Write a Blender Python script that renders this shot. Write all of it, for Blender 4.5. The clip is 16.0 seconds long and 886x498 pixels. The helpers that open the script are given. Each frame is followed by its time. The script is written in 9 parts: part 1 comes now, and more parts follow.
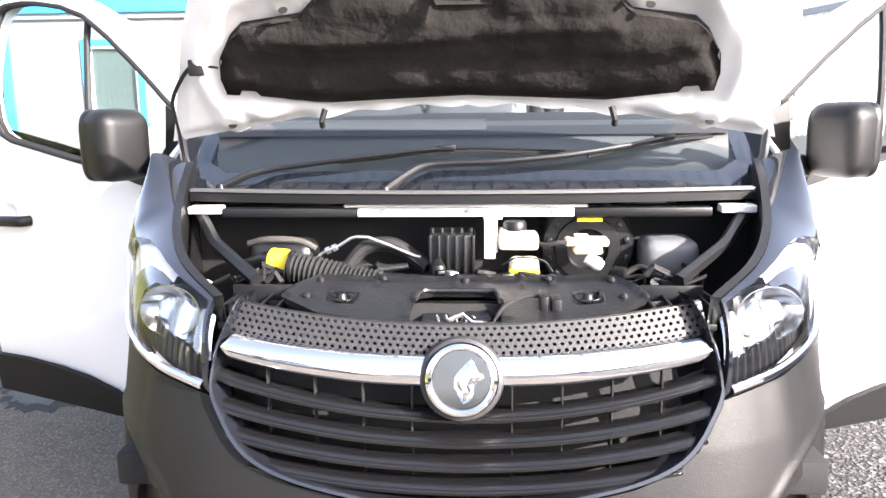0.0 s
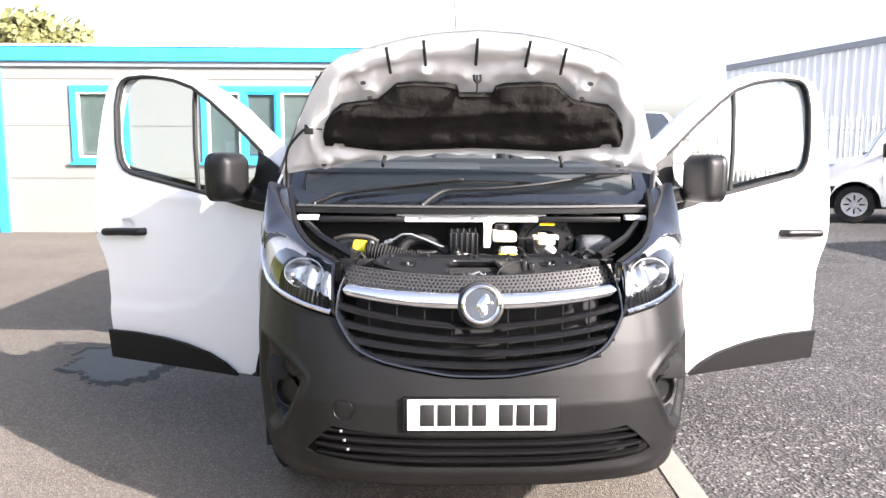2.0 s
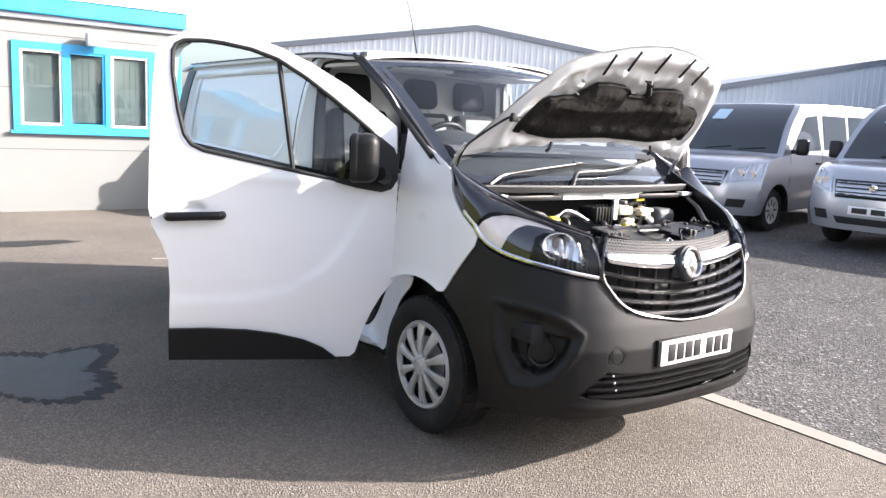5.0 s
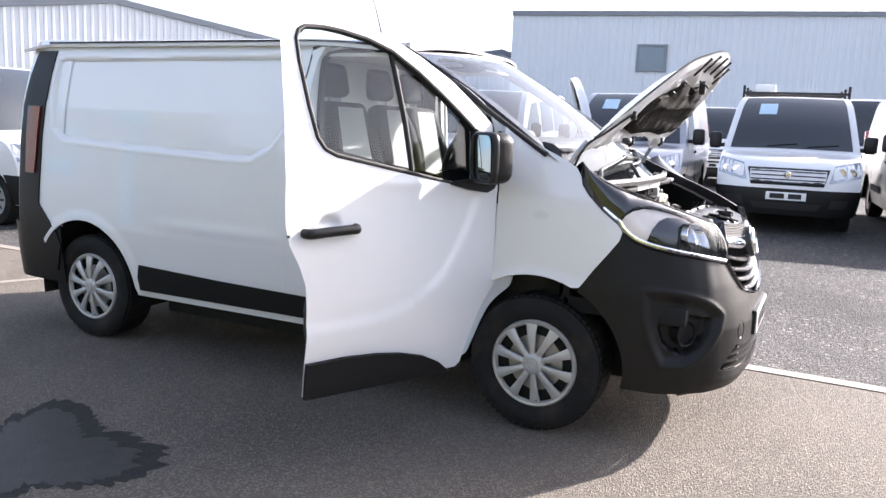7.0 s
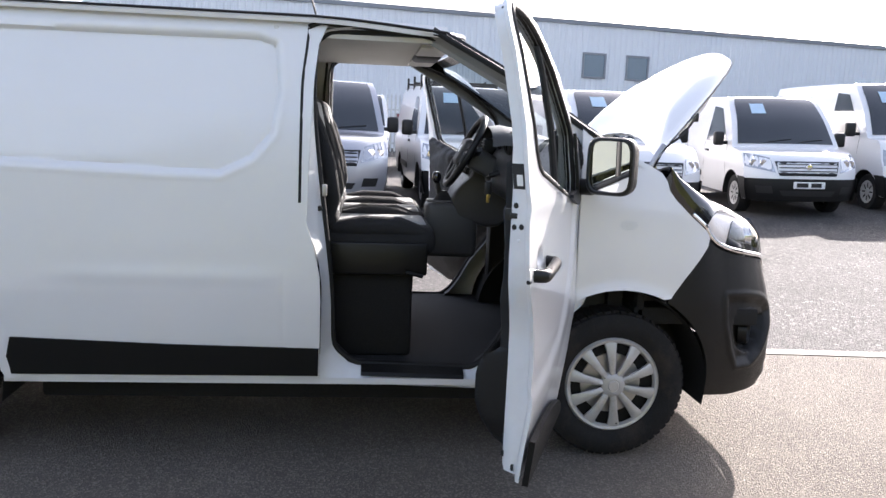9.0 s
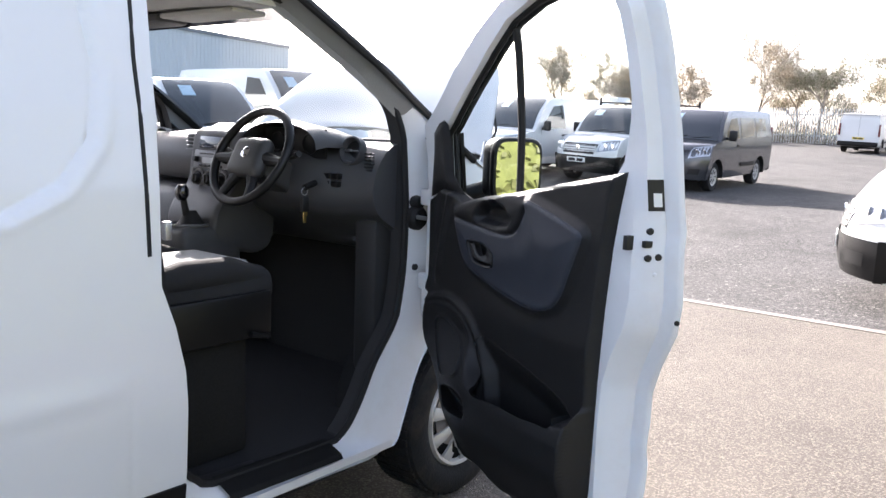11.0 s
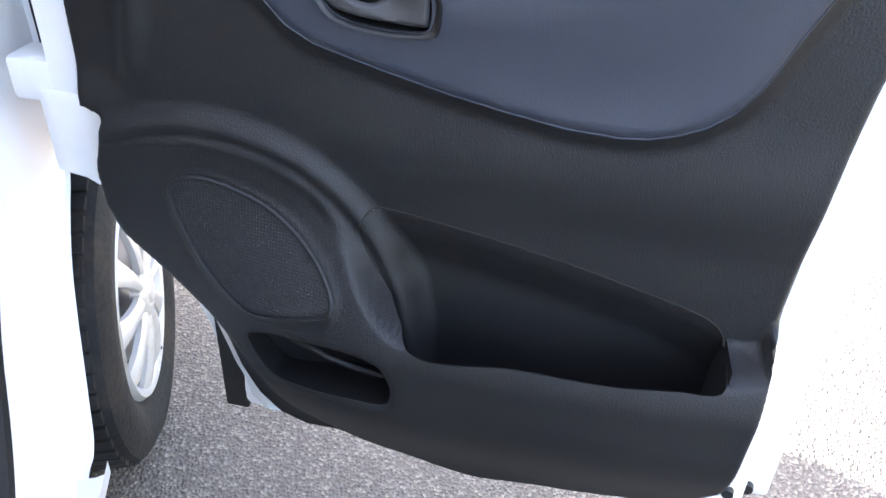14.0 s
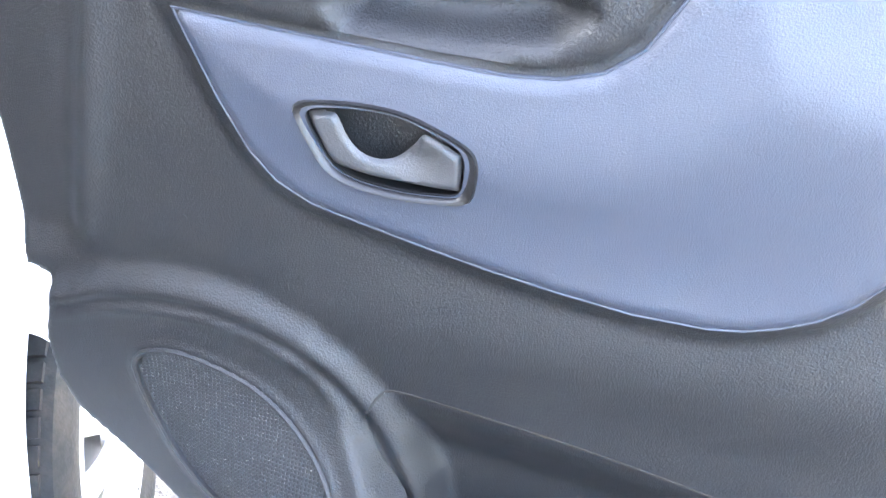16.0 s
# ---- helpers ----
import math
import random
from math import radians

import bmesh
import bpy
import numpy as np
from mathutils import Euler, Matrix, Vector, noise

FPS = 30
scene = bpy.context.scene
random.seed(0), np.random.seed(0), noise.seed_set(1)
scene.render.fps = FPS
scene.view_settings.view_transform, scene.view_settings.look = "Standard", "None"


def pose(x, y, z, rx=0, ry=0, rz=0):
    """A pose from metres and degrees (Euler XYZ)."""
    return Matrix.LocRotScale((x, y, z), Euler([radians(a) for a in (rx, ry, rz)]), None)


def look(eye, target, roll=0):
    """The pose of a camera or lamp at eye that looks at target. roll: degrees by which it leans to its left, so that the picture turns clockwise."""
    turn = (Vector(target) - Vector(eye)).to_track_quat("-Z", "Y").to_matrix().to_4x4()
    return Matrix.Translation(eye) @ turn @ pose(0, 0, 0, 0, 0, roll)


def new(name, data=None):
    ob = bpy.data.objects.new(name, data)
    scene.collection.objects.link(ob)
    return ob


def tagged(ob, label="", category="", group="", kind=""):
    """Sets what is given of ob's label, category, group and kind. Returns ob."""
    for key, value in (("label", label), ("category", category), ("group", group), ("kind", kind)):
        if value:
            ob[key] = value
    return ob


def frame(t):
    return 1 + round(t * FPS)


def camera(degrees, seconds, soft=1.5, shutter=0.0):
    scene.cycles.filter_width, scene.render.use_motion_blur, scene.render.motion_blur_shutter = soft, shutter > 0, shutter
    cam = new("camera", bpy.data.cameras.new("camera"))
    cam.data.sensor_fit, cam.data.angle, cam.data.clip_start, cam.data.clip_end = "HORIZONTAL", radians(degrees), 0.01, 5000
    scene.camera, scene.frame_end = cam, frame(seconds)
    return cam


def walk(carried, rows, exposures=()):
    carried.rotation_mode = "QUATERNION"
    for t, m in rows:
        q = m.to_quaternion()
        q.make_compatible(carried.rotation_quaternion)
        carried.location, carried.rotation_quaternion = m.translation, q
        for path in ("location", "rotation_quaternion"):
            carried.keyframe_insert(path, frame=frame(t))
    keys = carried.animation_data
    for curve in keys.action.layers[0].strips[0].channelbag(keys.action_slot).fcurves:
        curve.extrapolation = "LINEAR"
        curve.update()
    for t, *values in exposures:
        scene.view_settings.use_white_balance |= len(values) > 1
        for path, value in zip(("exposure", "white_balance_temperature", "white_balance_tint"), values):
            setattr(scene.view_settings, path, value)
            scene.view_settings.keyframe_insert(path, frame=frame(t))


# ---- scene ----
cam = camera(58.5, 16.0)
PATH = [
    (0, (0.046, -1.398, 1.488), (-0.06, 0.564, 1.115), -0.6),
    (0.5, (-0.005, -1.818, 1.509), (-0.075, 0.152, 1.17), -0.3),
    (1, (-0.016, -2.165, 1.542), (-0.064, -0.193, 1.213), -0.3),
    (1.5, (-0.026, -2.447, 1.562), (-0.062, -0.469, 1.267), -0.4),
    (2, (-0.189, -2.68, 1.521), (-0.15, -0.699, 1.253), 0.2),
    (2.5, (-0.464, -2.779, 1.524), (-0.289, -0.808, 1.237), 0.4),
    (3, (-0.868, -2.747, 1.54), (-0.479, -0.808, 1.238), 0.8),
    (3.5, (-1.403, -2.722, 1.56), (-0.786, -0.844, 1.257), 1.4),
    (4, (-1.931, -2.55, 1.551), (-1.102, -0.757, 1.24), 1.8),
    (4.5, (-2.546, -2.367, 1.539), (-1.532, -0.672, 1.226), 2.1),
    (4.7, (-2.76, -2.282, 1.529), (-1.677, -0.629, 1.218), 2.4),
    (6.8, (-4.389, -0.48, 1.493), (-2.651, 0.462, 1.187), 2.6),
    (7, (-4.447, -0.277, 1.491), (-2.669, 0.586, 1.18), 2.4),
    (7.5, (-4.548, 0.306, 1.497), (-2.682, 0.95, 1.177), 2.3),
    (8, (-4.566, 0.885, 1.5), (-2.63, 1.269, 1.174), 2.3),
    (8.2, (-4.532, 1.123, 1.496), (-2.577, 1.398, 1.173), 2.4),
    (10.3, (-3.352, 3.231, 1.483), (-1.73, 2.101, 1.185), 1.9),
    (10.5, (-3.158, 3.313, 1.495), (-1.65, 2.033, 1.197), 1.9),
    (11, (-2.672, 3.455, 1.478), (-1.459, 1.892, 1.184), 2.2),
    (11.5, (-2.194, 3.39, 1.469), (-1.323, 1.613, 1.183), 1.9),
    (12, (-1.762, 3.184, 1.421), (-1.326, 1.264, 1.069), 2.9),
    (12.5, (-1.495, 2.854, 1.393), (-1.501, 0.952, 0.772), 3.4),
    (13, (-1.34, 2.487, 1.393), (-1.587, 0.785, 0.372), 4.2),
    (13.5, (-1.234, 2.319, 1.369), (-1.545, 0.717, 0.213), 3.9),
    (14, (-1.21, 2.27, 1.366), (-1.532, 0.671, 0.209), 3.3),
    (14.5, (-1.223, 2.26, 1.378), (-1.541, 0.666, 0.214), 3.1),
    (15, (-1.236, 2.19, 1.379), (-1.547, 0.583, 0.228), 2.9),
    (15.5, (-1.221, 2.104, 1.385), (-1.554, 0.491, 0.251), 3.1),
    (16, (-1.223, 2.046, 1.368), (-1.542, 0.364, 0.336), 3.2),
]
walk(cam, [(t, look(eye, aim, roll)) for t, eye, aim, roll in PATH],
     exposures=[(0, 3.1, 6250, 17), (1.5, 2.6, 6250, 17), (4.7, 2.35, 6250, 17), (6.8, 2.35, 6150, 18), (8.2, 2.25, 6150, 18), (10.3, 2.56, 6250, 18), (11.0, 2.66, 6230, 18), (12.0, 2.9, 6200, 18), (13.0, 3.3, 6200, 18), (13.5, 3.65, 6180, 18), (14.0, 4.65, 6150, 18), (14.5, 5.35, 6130, 18), (15.5, 6.25, 6140, 17), (16.0, 6.6, 6150, 16)])

# ---- daylight ----
SUN_AZ = math.atan2(0.83, -0.55)
SUN_EL = radians(26)
world = bpy.data.worlds.new("sky")
world.use_nodes = True
scene.world = world
wn = world.node_tree.nodes
sky = wn.new("ShaderNodeTexSky")
sky.sky_type = "NISHITA"
sky.sun_disc = False
sky.sun_elevation, sky.sun_rotation = SUN_EL, SUN_AZ
sky.air_density, sky.dust_density = 1.0, 3.0
wn["Background"].inputs["Strength"].default_value = 0.088
haze = wn.new("ShaderNodeHueSaturation")
haze.inputs["Saturation"].default_value = 0.62
world.node_tree.links.new(sky.outputs["Color"], haze.inputs["Color"])
world.node_tree.links.new(haze.outputs["Color"], wn["Background"].inputs["Color"])
sun = new("sun", bpy.data.lights.new("sun", "SUN"))
sun.data.energy, sun.data.angle, sun.data.color = 3.5, radians(0.6), (1.0, 0.93, 0.82)
sun.matrix_world = look((0, 0, 0), (-math.sin(SUN_AZ) * math.cos(SUN_EL), -math.cos(SUN_AZ) * math.cos(SUN_EL), -math.sin(SUN_EL)))
sun.location = (8, -6, 12)

# ---- materials ----
def mat(name, col, rough=0.5, metal=0.0, var=0.08, scale=6.0, bump=0.0, bscale=120.0, coat=0.0, spec=0.5, dirt=None, dirt_amt=0.0, dirt_scale=2.0):
    m = bpy.data.materials.new(name)
    m.use_nodes = True
    nt = m.node_tree
    N, L = nt.nodes, nt.links
    b = N["Principled BSDF"]
    b.inputs["Metallic"].default_value = metal
    b.inputs["Coat Weight"].default_value = coat
    b.inputs["Coat Roughness"].default_value = 0.06
    b.inputs["Specular IOR Level"].default_value = spec
    tc = N.new("ShaderNodeTexCoord")
    n1 = N.new("ShaderNodeTexNoise")
    n1.inputs["Scale"].default_value, n1.inputs["Detail"].default_value = scale, 6
    L.new(tc.outputs["Object"], n1.inputs["Vector"])
    mx = N.new("ShaderNodeMix")
    mx.data_type = "RGBA"
    mx.inputs["A"].default_value = (*[c * (1 - var) for c in col], 1)
    mx.inputs["B"].default_value = (*[min(1, c * (1 + var)) for c in col], 1)
    L.new(n1.outputs["Fac"], mx.inputs["Factor"])
    out = mx.outputs["Result"]
    if dirt:
        n3 = N.new("ShaderNodeTexNoise")
        n3.inputs["Scale"].default_value, n3.inputs["Detail"].default_value, n3.inputs["Roughness"].default_value = dirt_scale, 10, 0.7
        L.new(tc.outputs["Object"], n3.inputs["Vector"])
        r = N.new("ShaderNodeMapRange")
        r.inputs["From Min"].default_value, r.inputs["From Max"].default_value, r.inputs["To Max"].default_value = 0.5, 0.75, dirt_amt
        L.new(n3.outputs["Fac"], r.inputs["Value"])
        m2 = N.new("ShaderNodeMix")
        m2.data_type = "RGBA"
        m2.inputs["B"].default_value = (*dirt, 1)
        L.new(r.outputs["Result"], m2.inputs["Factor"])
        L.new(out, m2.inputs["A"])
        out = m2.outputs["Result"]
    L.new(out, b.inputs["Base Color"])
    n2 = N.new("ShaderNodeTexNoise")
    n2.inputs["Scale"].default_value, n2.inputs["Detail"].default_value = bscale, 3
    L.new(tc.outputs["Object"], n2.inputs["Vector"])
    rr = N.new("ShaderNodeMapRange")
    rr.inputs["To Min"].default_value, rr.inputs["To Max"].default_value = max(0.0, rough * 0.88), min(1.0, rough * 1.12)
    L.new(n2.outputs["Fac"], rr.inputs["Value"])
    L.new(rr.outputs["Result"], b.inputs["Roughness"])
    if bump:
        bp = N.new("ShaderNodeBump")
        bp.inputs["Strength"].default_value, bp.inputs["Distance"].default_value = bump, 0.01
        L.new(n2.outputs["Fac"], bp.inputs["Height"])
        L.new(bp.outputs["Normal"], b.inputs["Normal"])
    return m


def glass(name, tint=(1, 1, 1), rough=0.0, power=3.6, least=0.07):
    """A thin pane: mostly see-through, with a mirror gloss that grows towards grazing views."""
    m = bpy.data.materials.new(name)
    m.use_nodes = True
    N, L = m.node_tree.nodes, m.node_tree.links
    N.remove(N["Principled BSDF"])
    tr, gl, mx, fr = N.new("ShaderNodeBsdfTransparent"), N.new("ShaderNodeBsdfGlossy"), N.new("ShaderNodeMixShader"), N.new("ShaderNodeLayerWeight")
    tr.inputs["Color"].default_value = (*tint, 1)
    gl.inputs["Roughness"].default_value = rough
    fr.inputs["Blend"].default_value = 0.5
    pw, ml = N.new("ShaderNodeMath"), N.new("ShaderNodeMapRange")
    pw.operation = "POWER"
    pw.inputs[1].default_value = power
    ml.inputs["To Min"].default_value, ml.inputs["To Max"].default_value = least, 1.0
    L.new(fr.outputs["Facing"], pw.inputs[0])
    L.new(pw.outputs["Value"], ml.inputs["Value"])
    L.new(ml.outputs["Result"], mx.inputs["Fac"])
    L.new(tr.outputs["BSDF"], mx.inputs[1])
    L.new(gl.outputs["BSDF"], mx.inputs[2])
    L.new(mx.outputs["Shader"], N["Material Output"].inputs["Surface"])
    return m


def ground_mat(name, dark, light, stone, stone_scale, stone_amt, bump, patch, loose=0.0):
    m = bpy.data.materials.new(name)
    m.use_nodes = True
    N, L = m.node_tree.nodes, m.node_tree.links
    b = N["Principled BSDF"]
    tc = N.new("ShaderNodeTexCoord")
    def noise_tex(s, d=6, r=0.6):
        n = N.new("ShaderNodeTexNoise")
        n.inputs["Scale"].default_value, n.inputs["Detail"].default_value, n.inputs["Roughness"].default_value = s, d, r
        L.new(tc.outputs["Object"], n.inputs["Vector"])
        return n
    def ramp(sock, a, z, lo=0.0, hi=1.0):
        r = N.new("ShaderNodeMapRange")
        for k, v in zip(("From Min", "From Max", "To Min", "To Max"), (a, z, lo, hi)):
            r.inputs[k].default_value = v
        L.new(sock, r.inputs["Value"])
        return r.outputs["Result"]
    def mix(f, a, c):
        x = N.new("ShaderNodeMix")
        x.data_type = "RGBA"
        L.new(f, x.inputs["Factor"])
        for k, v in (("A", a), ("B", c)):
            if isinstance(v, tuple):
                x.inputs[k].default_value = (*v, 1)
            else:
                L.new(v, x.inputs[k])
        return x.outputs["Result"]
    big = noise_tex(patch, 5)
    c = mix(ramp(big.outputs["Fac"], 0.35, 0.65), dark, light)
    vo = N.new("ShaderNodeTexVoronoi")
    vo.inputs["Scale"].default_value = stone_scale
    L.new(tc.outputs["Object"], vo.inputs["Vector"])
    cell = N.new("ShaderNodeSeparateColor")
    L.new(vo.outputs["Color"], cell.inputs["Color"])
    c = mix(ramp(cell.outputs["Red"], 0.55, 0.95, 0, stone_amt), c, stone)
    fine = noise_tex(stone_scale * 1.7, 3)
    c = mix(ramp(fine.outputs["Fac"], 0.52, 0.75, 0, 0.55), c, tuple(v * 0.35 for v in dark))
    height = vo.outputs["Distance"]
    if loose:
        for sc, lim in ((19, 0.62), (38, 0.55)):
            v2 = N.new("ShaderNodeTexVoronoi")
            v2.inputs["Scale"].default_value = sc
            L.new(tc.outputs["Object"], v2.inputs["Vector"])
            c2 = N.new("ShaderNodeSeparateColor")
            L.new(v2.outputs["Color"], c2.inputs["Color"])
            pick, near, both = N.new("ShaderNodeMath"), N.new("ShaderNodeMath"), N.new("ShaderNodeMath")
            pick.operation, near.operation, both.operation = "GREATER_THAN", "LESS_THAN", "MULTIPLY"
            pick.inputs[1].default_value, near.inputs[1].default_value = lim, 0.30
            L.new(c2.outputs["Red"], pick.inputs[0])
            L.new(v2.outputs["Distance"], near.inputs[0])
            L.new(pick.outputs["Value"], both.inputs[0])
            L.new(near.outputs["Value"], both.inputs[1])
            shade = mix(c2.outputs["Green"], tuple(v * 0.9 for v in light), tuple(min(1, v * loose) for v in stone))
            x = N.new("ShaderNodeMix")
            x.data_type = "RGBA"
            L.new(both.outputs["Value"], x.inputs["Factor"])
            L.new(c, x.inputs["A"])
            L.new(shade, x.inputs["B"])
            c = x.outputs["Result"]
            up = N.new("ShaderNodeMath")
            up.operation = "ADD"
            L.new(height, up.inputs[0])
            L.new(both.outputs["Value"], up.inputs[1])
            height = up.outputs["Value"]
        soil = noise_tex(0.45, 7, 0.7)
        c = mix(ramp(soil.outputs["Fac"], 0.50, 0.66, 0, 0.62), c, tuple(v * 0.62 for v in dark))
    L.new(c, b.inputs["Base Color"])
    b.inputs["Roughness"].default_value = 0.9
    b.inputs["Specular IOR Level"].default_value = 0.25
    bp = N.new("ShaderNodeBump")
    bp.inputs["Strength"].default_value, bp.inputs["Distance"].default_value = bump, 0.012
    L.new(height, bp.inputs["Height"])
    L.new(bp.outputs["Normal"], b.inputs["Normal"])
    return m


M = {}
M["white"] = mat("white_paint", (0.765, 0.765, 0.765), 0.32, var=0.015, coat=0.8, dirt=(0.62, 0.6, 0.56), dirt_amt=0.12, dirt_scale=1.6)
M["innerwhite"] = mat("inner_white_paint", (0.78, 0.79, 0.80), 0.4, var=0.03, coat=0.3, dirt=(0.55, 0.5, 0.42), dirt_amt=0.25, dirt_scale=4)
M["bumper"] = mat("grained_dark_plastic", (0.0066, 0.0065, 0.0064), 0.46, var=0.12, scale=3, bump=0.14, bscale=420, spec=0.30, dirt=(0.022, 0.02, 0.018), dirt_amt=0.25, dirt_scale=4)
M["moulding"] = mat("matt_black_moulding", (0.0055, 0.0055, 0.0057), 0.62, var=0.12, scale=3, bump=0.12, bscale=420, spec=0.25)
M["black"] = mat("black_plastic", (0.0048, 0.0048, 0.0051), 0.42, var=0.15, bump=0.08, bscale=300, spec=0.4)
M["gloss"] = mat("gloss_black", (0.008, 0.009, 0.012), 0.08, var=0.1, coat=1.0)
M["rubber"] = mat("black_rubber", (0.0045, 0.0045, 0.0045), 0.7, var=0.2, bump=0.1)
M["tyre"] = mat("tyre_rubber", (0.012, 0.012, 0.0125), 0.8, var=0.25, scale=9, bump=0.25, bscale=90, spec=0.3, dirt=(0.075, 0.058, 0.042), dirt_amt=0.45, dirt_scale=6)
M["chrome"] = mat("chrome", (0.86, 0.87, 0.9), 0.06, metal=1.0, var=0.02)
M["lampchrome"] = mat("lamp_reflector_chrome", (0.60, 0.61, 0.63), 0.16, metal=1.0, var=0.05)
M["grillebar"] = mat("satin_black_grille", (0.0055, 0.0055, 0.006), 0.24, var=0.05, scale=5, spec=0.6)
M["silver"] = mat("silver_wheel_paint", (0.50, 0.495, 0.485), 0.36, metal=0.3, var=0.06, dirt=(0.22, 0.175, 0.12), dirt_amt=0.6, dirt_scale=9)
M["steel"] = mat("raw_steel", (0.45, 0.45, 0.46), 0.4, metal=0.9, var=0.15)
M["dark"] = mat("underbody_dark", (0.006, 0.006, 0.006), 0.85, var=0.3)
M["card"] = mat("door_card_plastic", (0.0082, 0.0085, 0.0096), 0.5, var=0.08, scale=5, bump=0.22, bscale=520, spec=0.36, dirt=(0.02, 0.0195, 0.019), dirt_amt=0.3, dirt_scale=7)
M["blue"] = mat("blue_grey_card_insert", (0.0225, 0.0272, 0.0395), 0.46, var=0.05, scale=4, bump=0.16, bscale=700, dirt=(0.037, 0.042, 0.058), dirt_amt=0.2, dirt_scale=5)
M["dash"] = mat("dashboard_plastic", (0.058, 0.0582, 0.0605), 0.45, var=0.08, bump=0.15, bscale=450)
M["lowtrim"] = mat("dark_footwell_trim", (0.022, 0.022, 0.023), 0.6, var=0.1, bump=0.15, bscale=450)
M["fabric"] = mat("seat_fabric_dark", (0.017, 0.017, 0.018), 0.95, var=0.2, scale=60, bump=0.4, bscale=500)
M["fabricgrey"] = mat("seat_fabric_grey", (0.34, 0.34, 0.335), 0.95, var=0.15, scale=60, bump=0.4, bscale=500)
M["padblack"] = mat("insulation_felt", (0.020, 0.0185, 0.017), 1.0, var=0.6, scale=14, bump=0.35, bscale=60, spec=0.1)
M["lining"] = mat("roof_lining", (0.66, 0.65, 0.62), 0.95, var=0.05, bump=0.2, bscale=300)
M["clear"] = glass("clear_glass", (0.80, 0.86, 0.85), power=4.6, least=0.06)
M["screen"] = glass("windscreen_glass", (0.72, 0.79, 0.80), power=4.8, least=0.05)
M["lens"] = glass("lens_plastic", (0.95, 0.96, 0.97), 0.01, 5.0, 0.035)
M["mirror"] = mat("mirror_glass", (0.92, 0.93, 0.93), 0.01, metal=1.0, var=0.005)
M["plate"] = mat("white_plate", (0.82, 0.82, 0.80), 0.35, var=0.02)
M["plateyellow"] = mat("yellow_plate", (0.8, 0.6, 0.05), 0.35, var=0.02)
M["ink"] = mat("black_ink", (0.01, 0.01, 0.01), 0.5)
M["yellow"] = mat("yellow_cap", (0.80, 0.62, 0.02), 0.4, var=0.08)
M["reservoir"] = mat("cream_reservoir_plastic", (0.78, 0.70, 0.50), 0.35, var=0.12, scale=12)
M["amber"] = mat("amber_lens", (0.75, 0.22, 0.03), 0.15, var=0.05, coat=1)
M["red"] = mat("red_lens", (0.13, 0.006, 0.008), 0.12, var=0.05, coat=1)
M["cyan"] = mat("cyan_blue_trim", (0.035, 0.36, 0.68), 0.4, var=0.05, dirt=(0.10, 0.34, 0.52), dirt_amt=0.25)
M["cladding"] = mat("cream_wall_panel", (0.205, 0.212, 0.202), 0.6, var=0.05, scale=1.5, dirt=(0.24, 0.232, 0.208), dirt_amt=0.25, dirt_scale=1.2)
M["blind"] = mat("vertical_blind", (0.20, 0.21, 0.215), 0.8, var=0.05)
M["pvc"] = mat("white_window_frame", (0.75, 0.76, 0.77), 0.4, var=0.02)
M["grey"] = mat("grey_steel_cladding", (0.66, 0.70, 0.74), 0.45, var=0.04, scale=0.8)
M["greywhite"] = mat("pale_steel_cladding", (0.78, 0.80, 0.81), 0.45, var=0.04, scale=0.8)
M["greydark"] = mat("dark_grey_trim", (0.20, 0.22, 0.25), 0.5, var=0.05)
M["galv"] = mat("galvanised_steel", (0.5, 0.52, 0.53), 0.5, metal=0.6, var=0.15, scale=12)
# bark lightened to take in the haze over the far trees
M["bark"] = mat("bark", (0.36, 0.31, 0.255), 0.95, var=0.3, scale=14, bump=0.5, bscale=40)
M["leaf"] = mat("leaf_green", (0.15, 0.155, 0.055), 0.7, var=0.4, scale=3)
# haze over the far trees is mixed into these pale twig and leaf colours
M["twig"] = mat("hazed_twig", (0.50, 0.44, 0.34), 0.9, var=0.2, scale=3)
M["farleaf"] = mat("hazed_leaf", (0.27, 0.28, 0.17), 0.8, var=0.4, scale=3)
M["budleaf"] = mat("hazed_bud_brown", (0.42, 0.33, 0.25), 0.8, var=0.4, scale=3)
M["vansilver"] = mat("silver_metallic_paint", (0.42, 0.43, 0.46), 0.3, metal=0.55, var=0.03, coat=0.8)
M["vangrey"] = mat("dark_grey_paint", (0.055, 0.056, 0.062), 0.28, metal=0.3, var=0.03, coat=1.0)
M["vanblue"] = mat("bright_blue_paint", (0.02, 0.20, 0.55), 0.35, var=0.03, coat=1.0)
M["asphalt"] = ground_mat("tarmac", (0.100, 0.088, 0.075), (0.142, 0.125, 0.105), (0.29, 0.256, 0.215), 130, 0.62, 0.6, 0.7)
M["gravel"] = ground_mat("loose_gravel", (0.038, 0.0368, 0.036), (0.072, 0.069, 0.067), (0.20, 0.19, 0.18), 62, 0.5, 0.75, 0.9, 1.25)
M["wet"] = mat("damp_tarmac", (0.026, 0.0245, 0.023), 0.7, spec=0.25, var=0.6, scale=14, dirt=(0.075, 0.07, 0.066), dirt_amt=0.25, dirt_scale=2.4, bump=0.5, bscale=110)
M["paintline"] = mat("worn_line_paint", (0.225, 0.2, 0.172), 0.8, var=0.15, scale=8, dirt=(0.17, 0.155, 0.135), dirt_amt=0.5, dirt_scale=6)
M["grass"] = mat("grass_bank", (0.095, 0.105, 0.026), 0.9, var=0.5, scale=8, bump=0.8, bscale=30)
M["perf"] = mat("dark_grey_mesh_plastic", (0.028, 0.028, 0.029), 0.48, var=0.1)
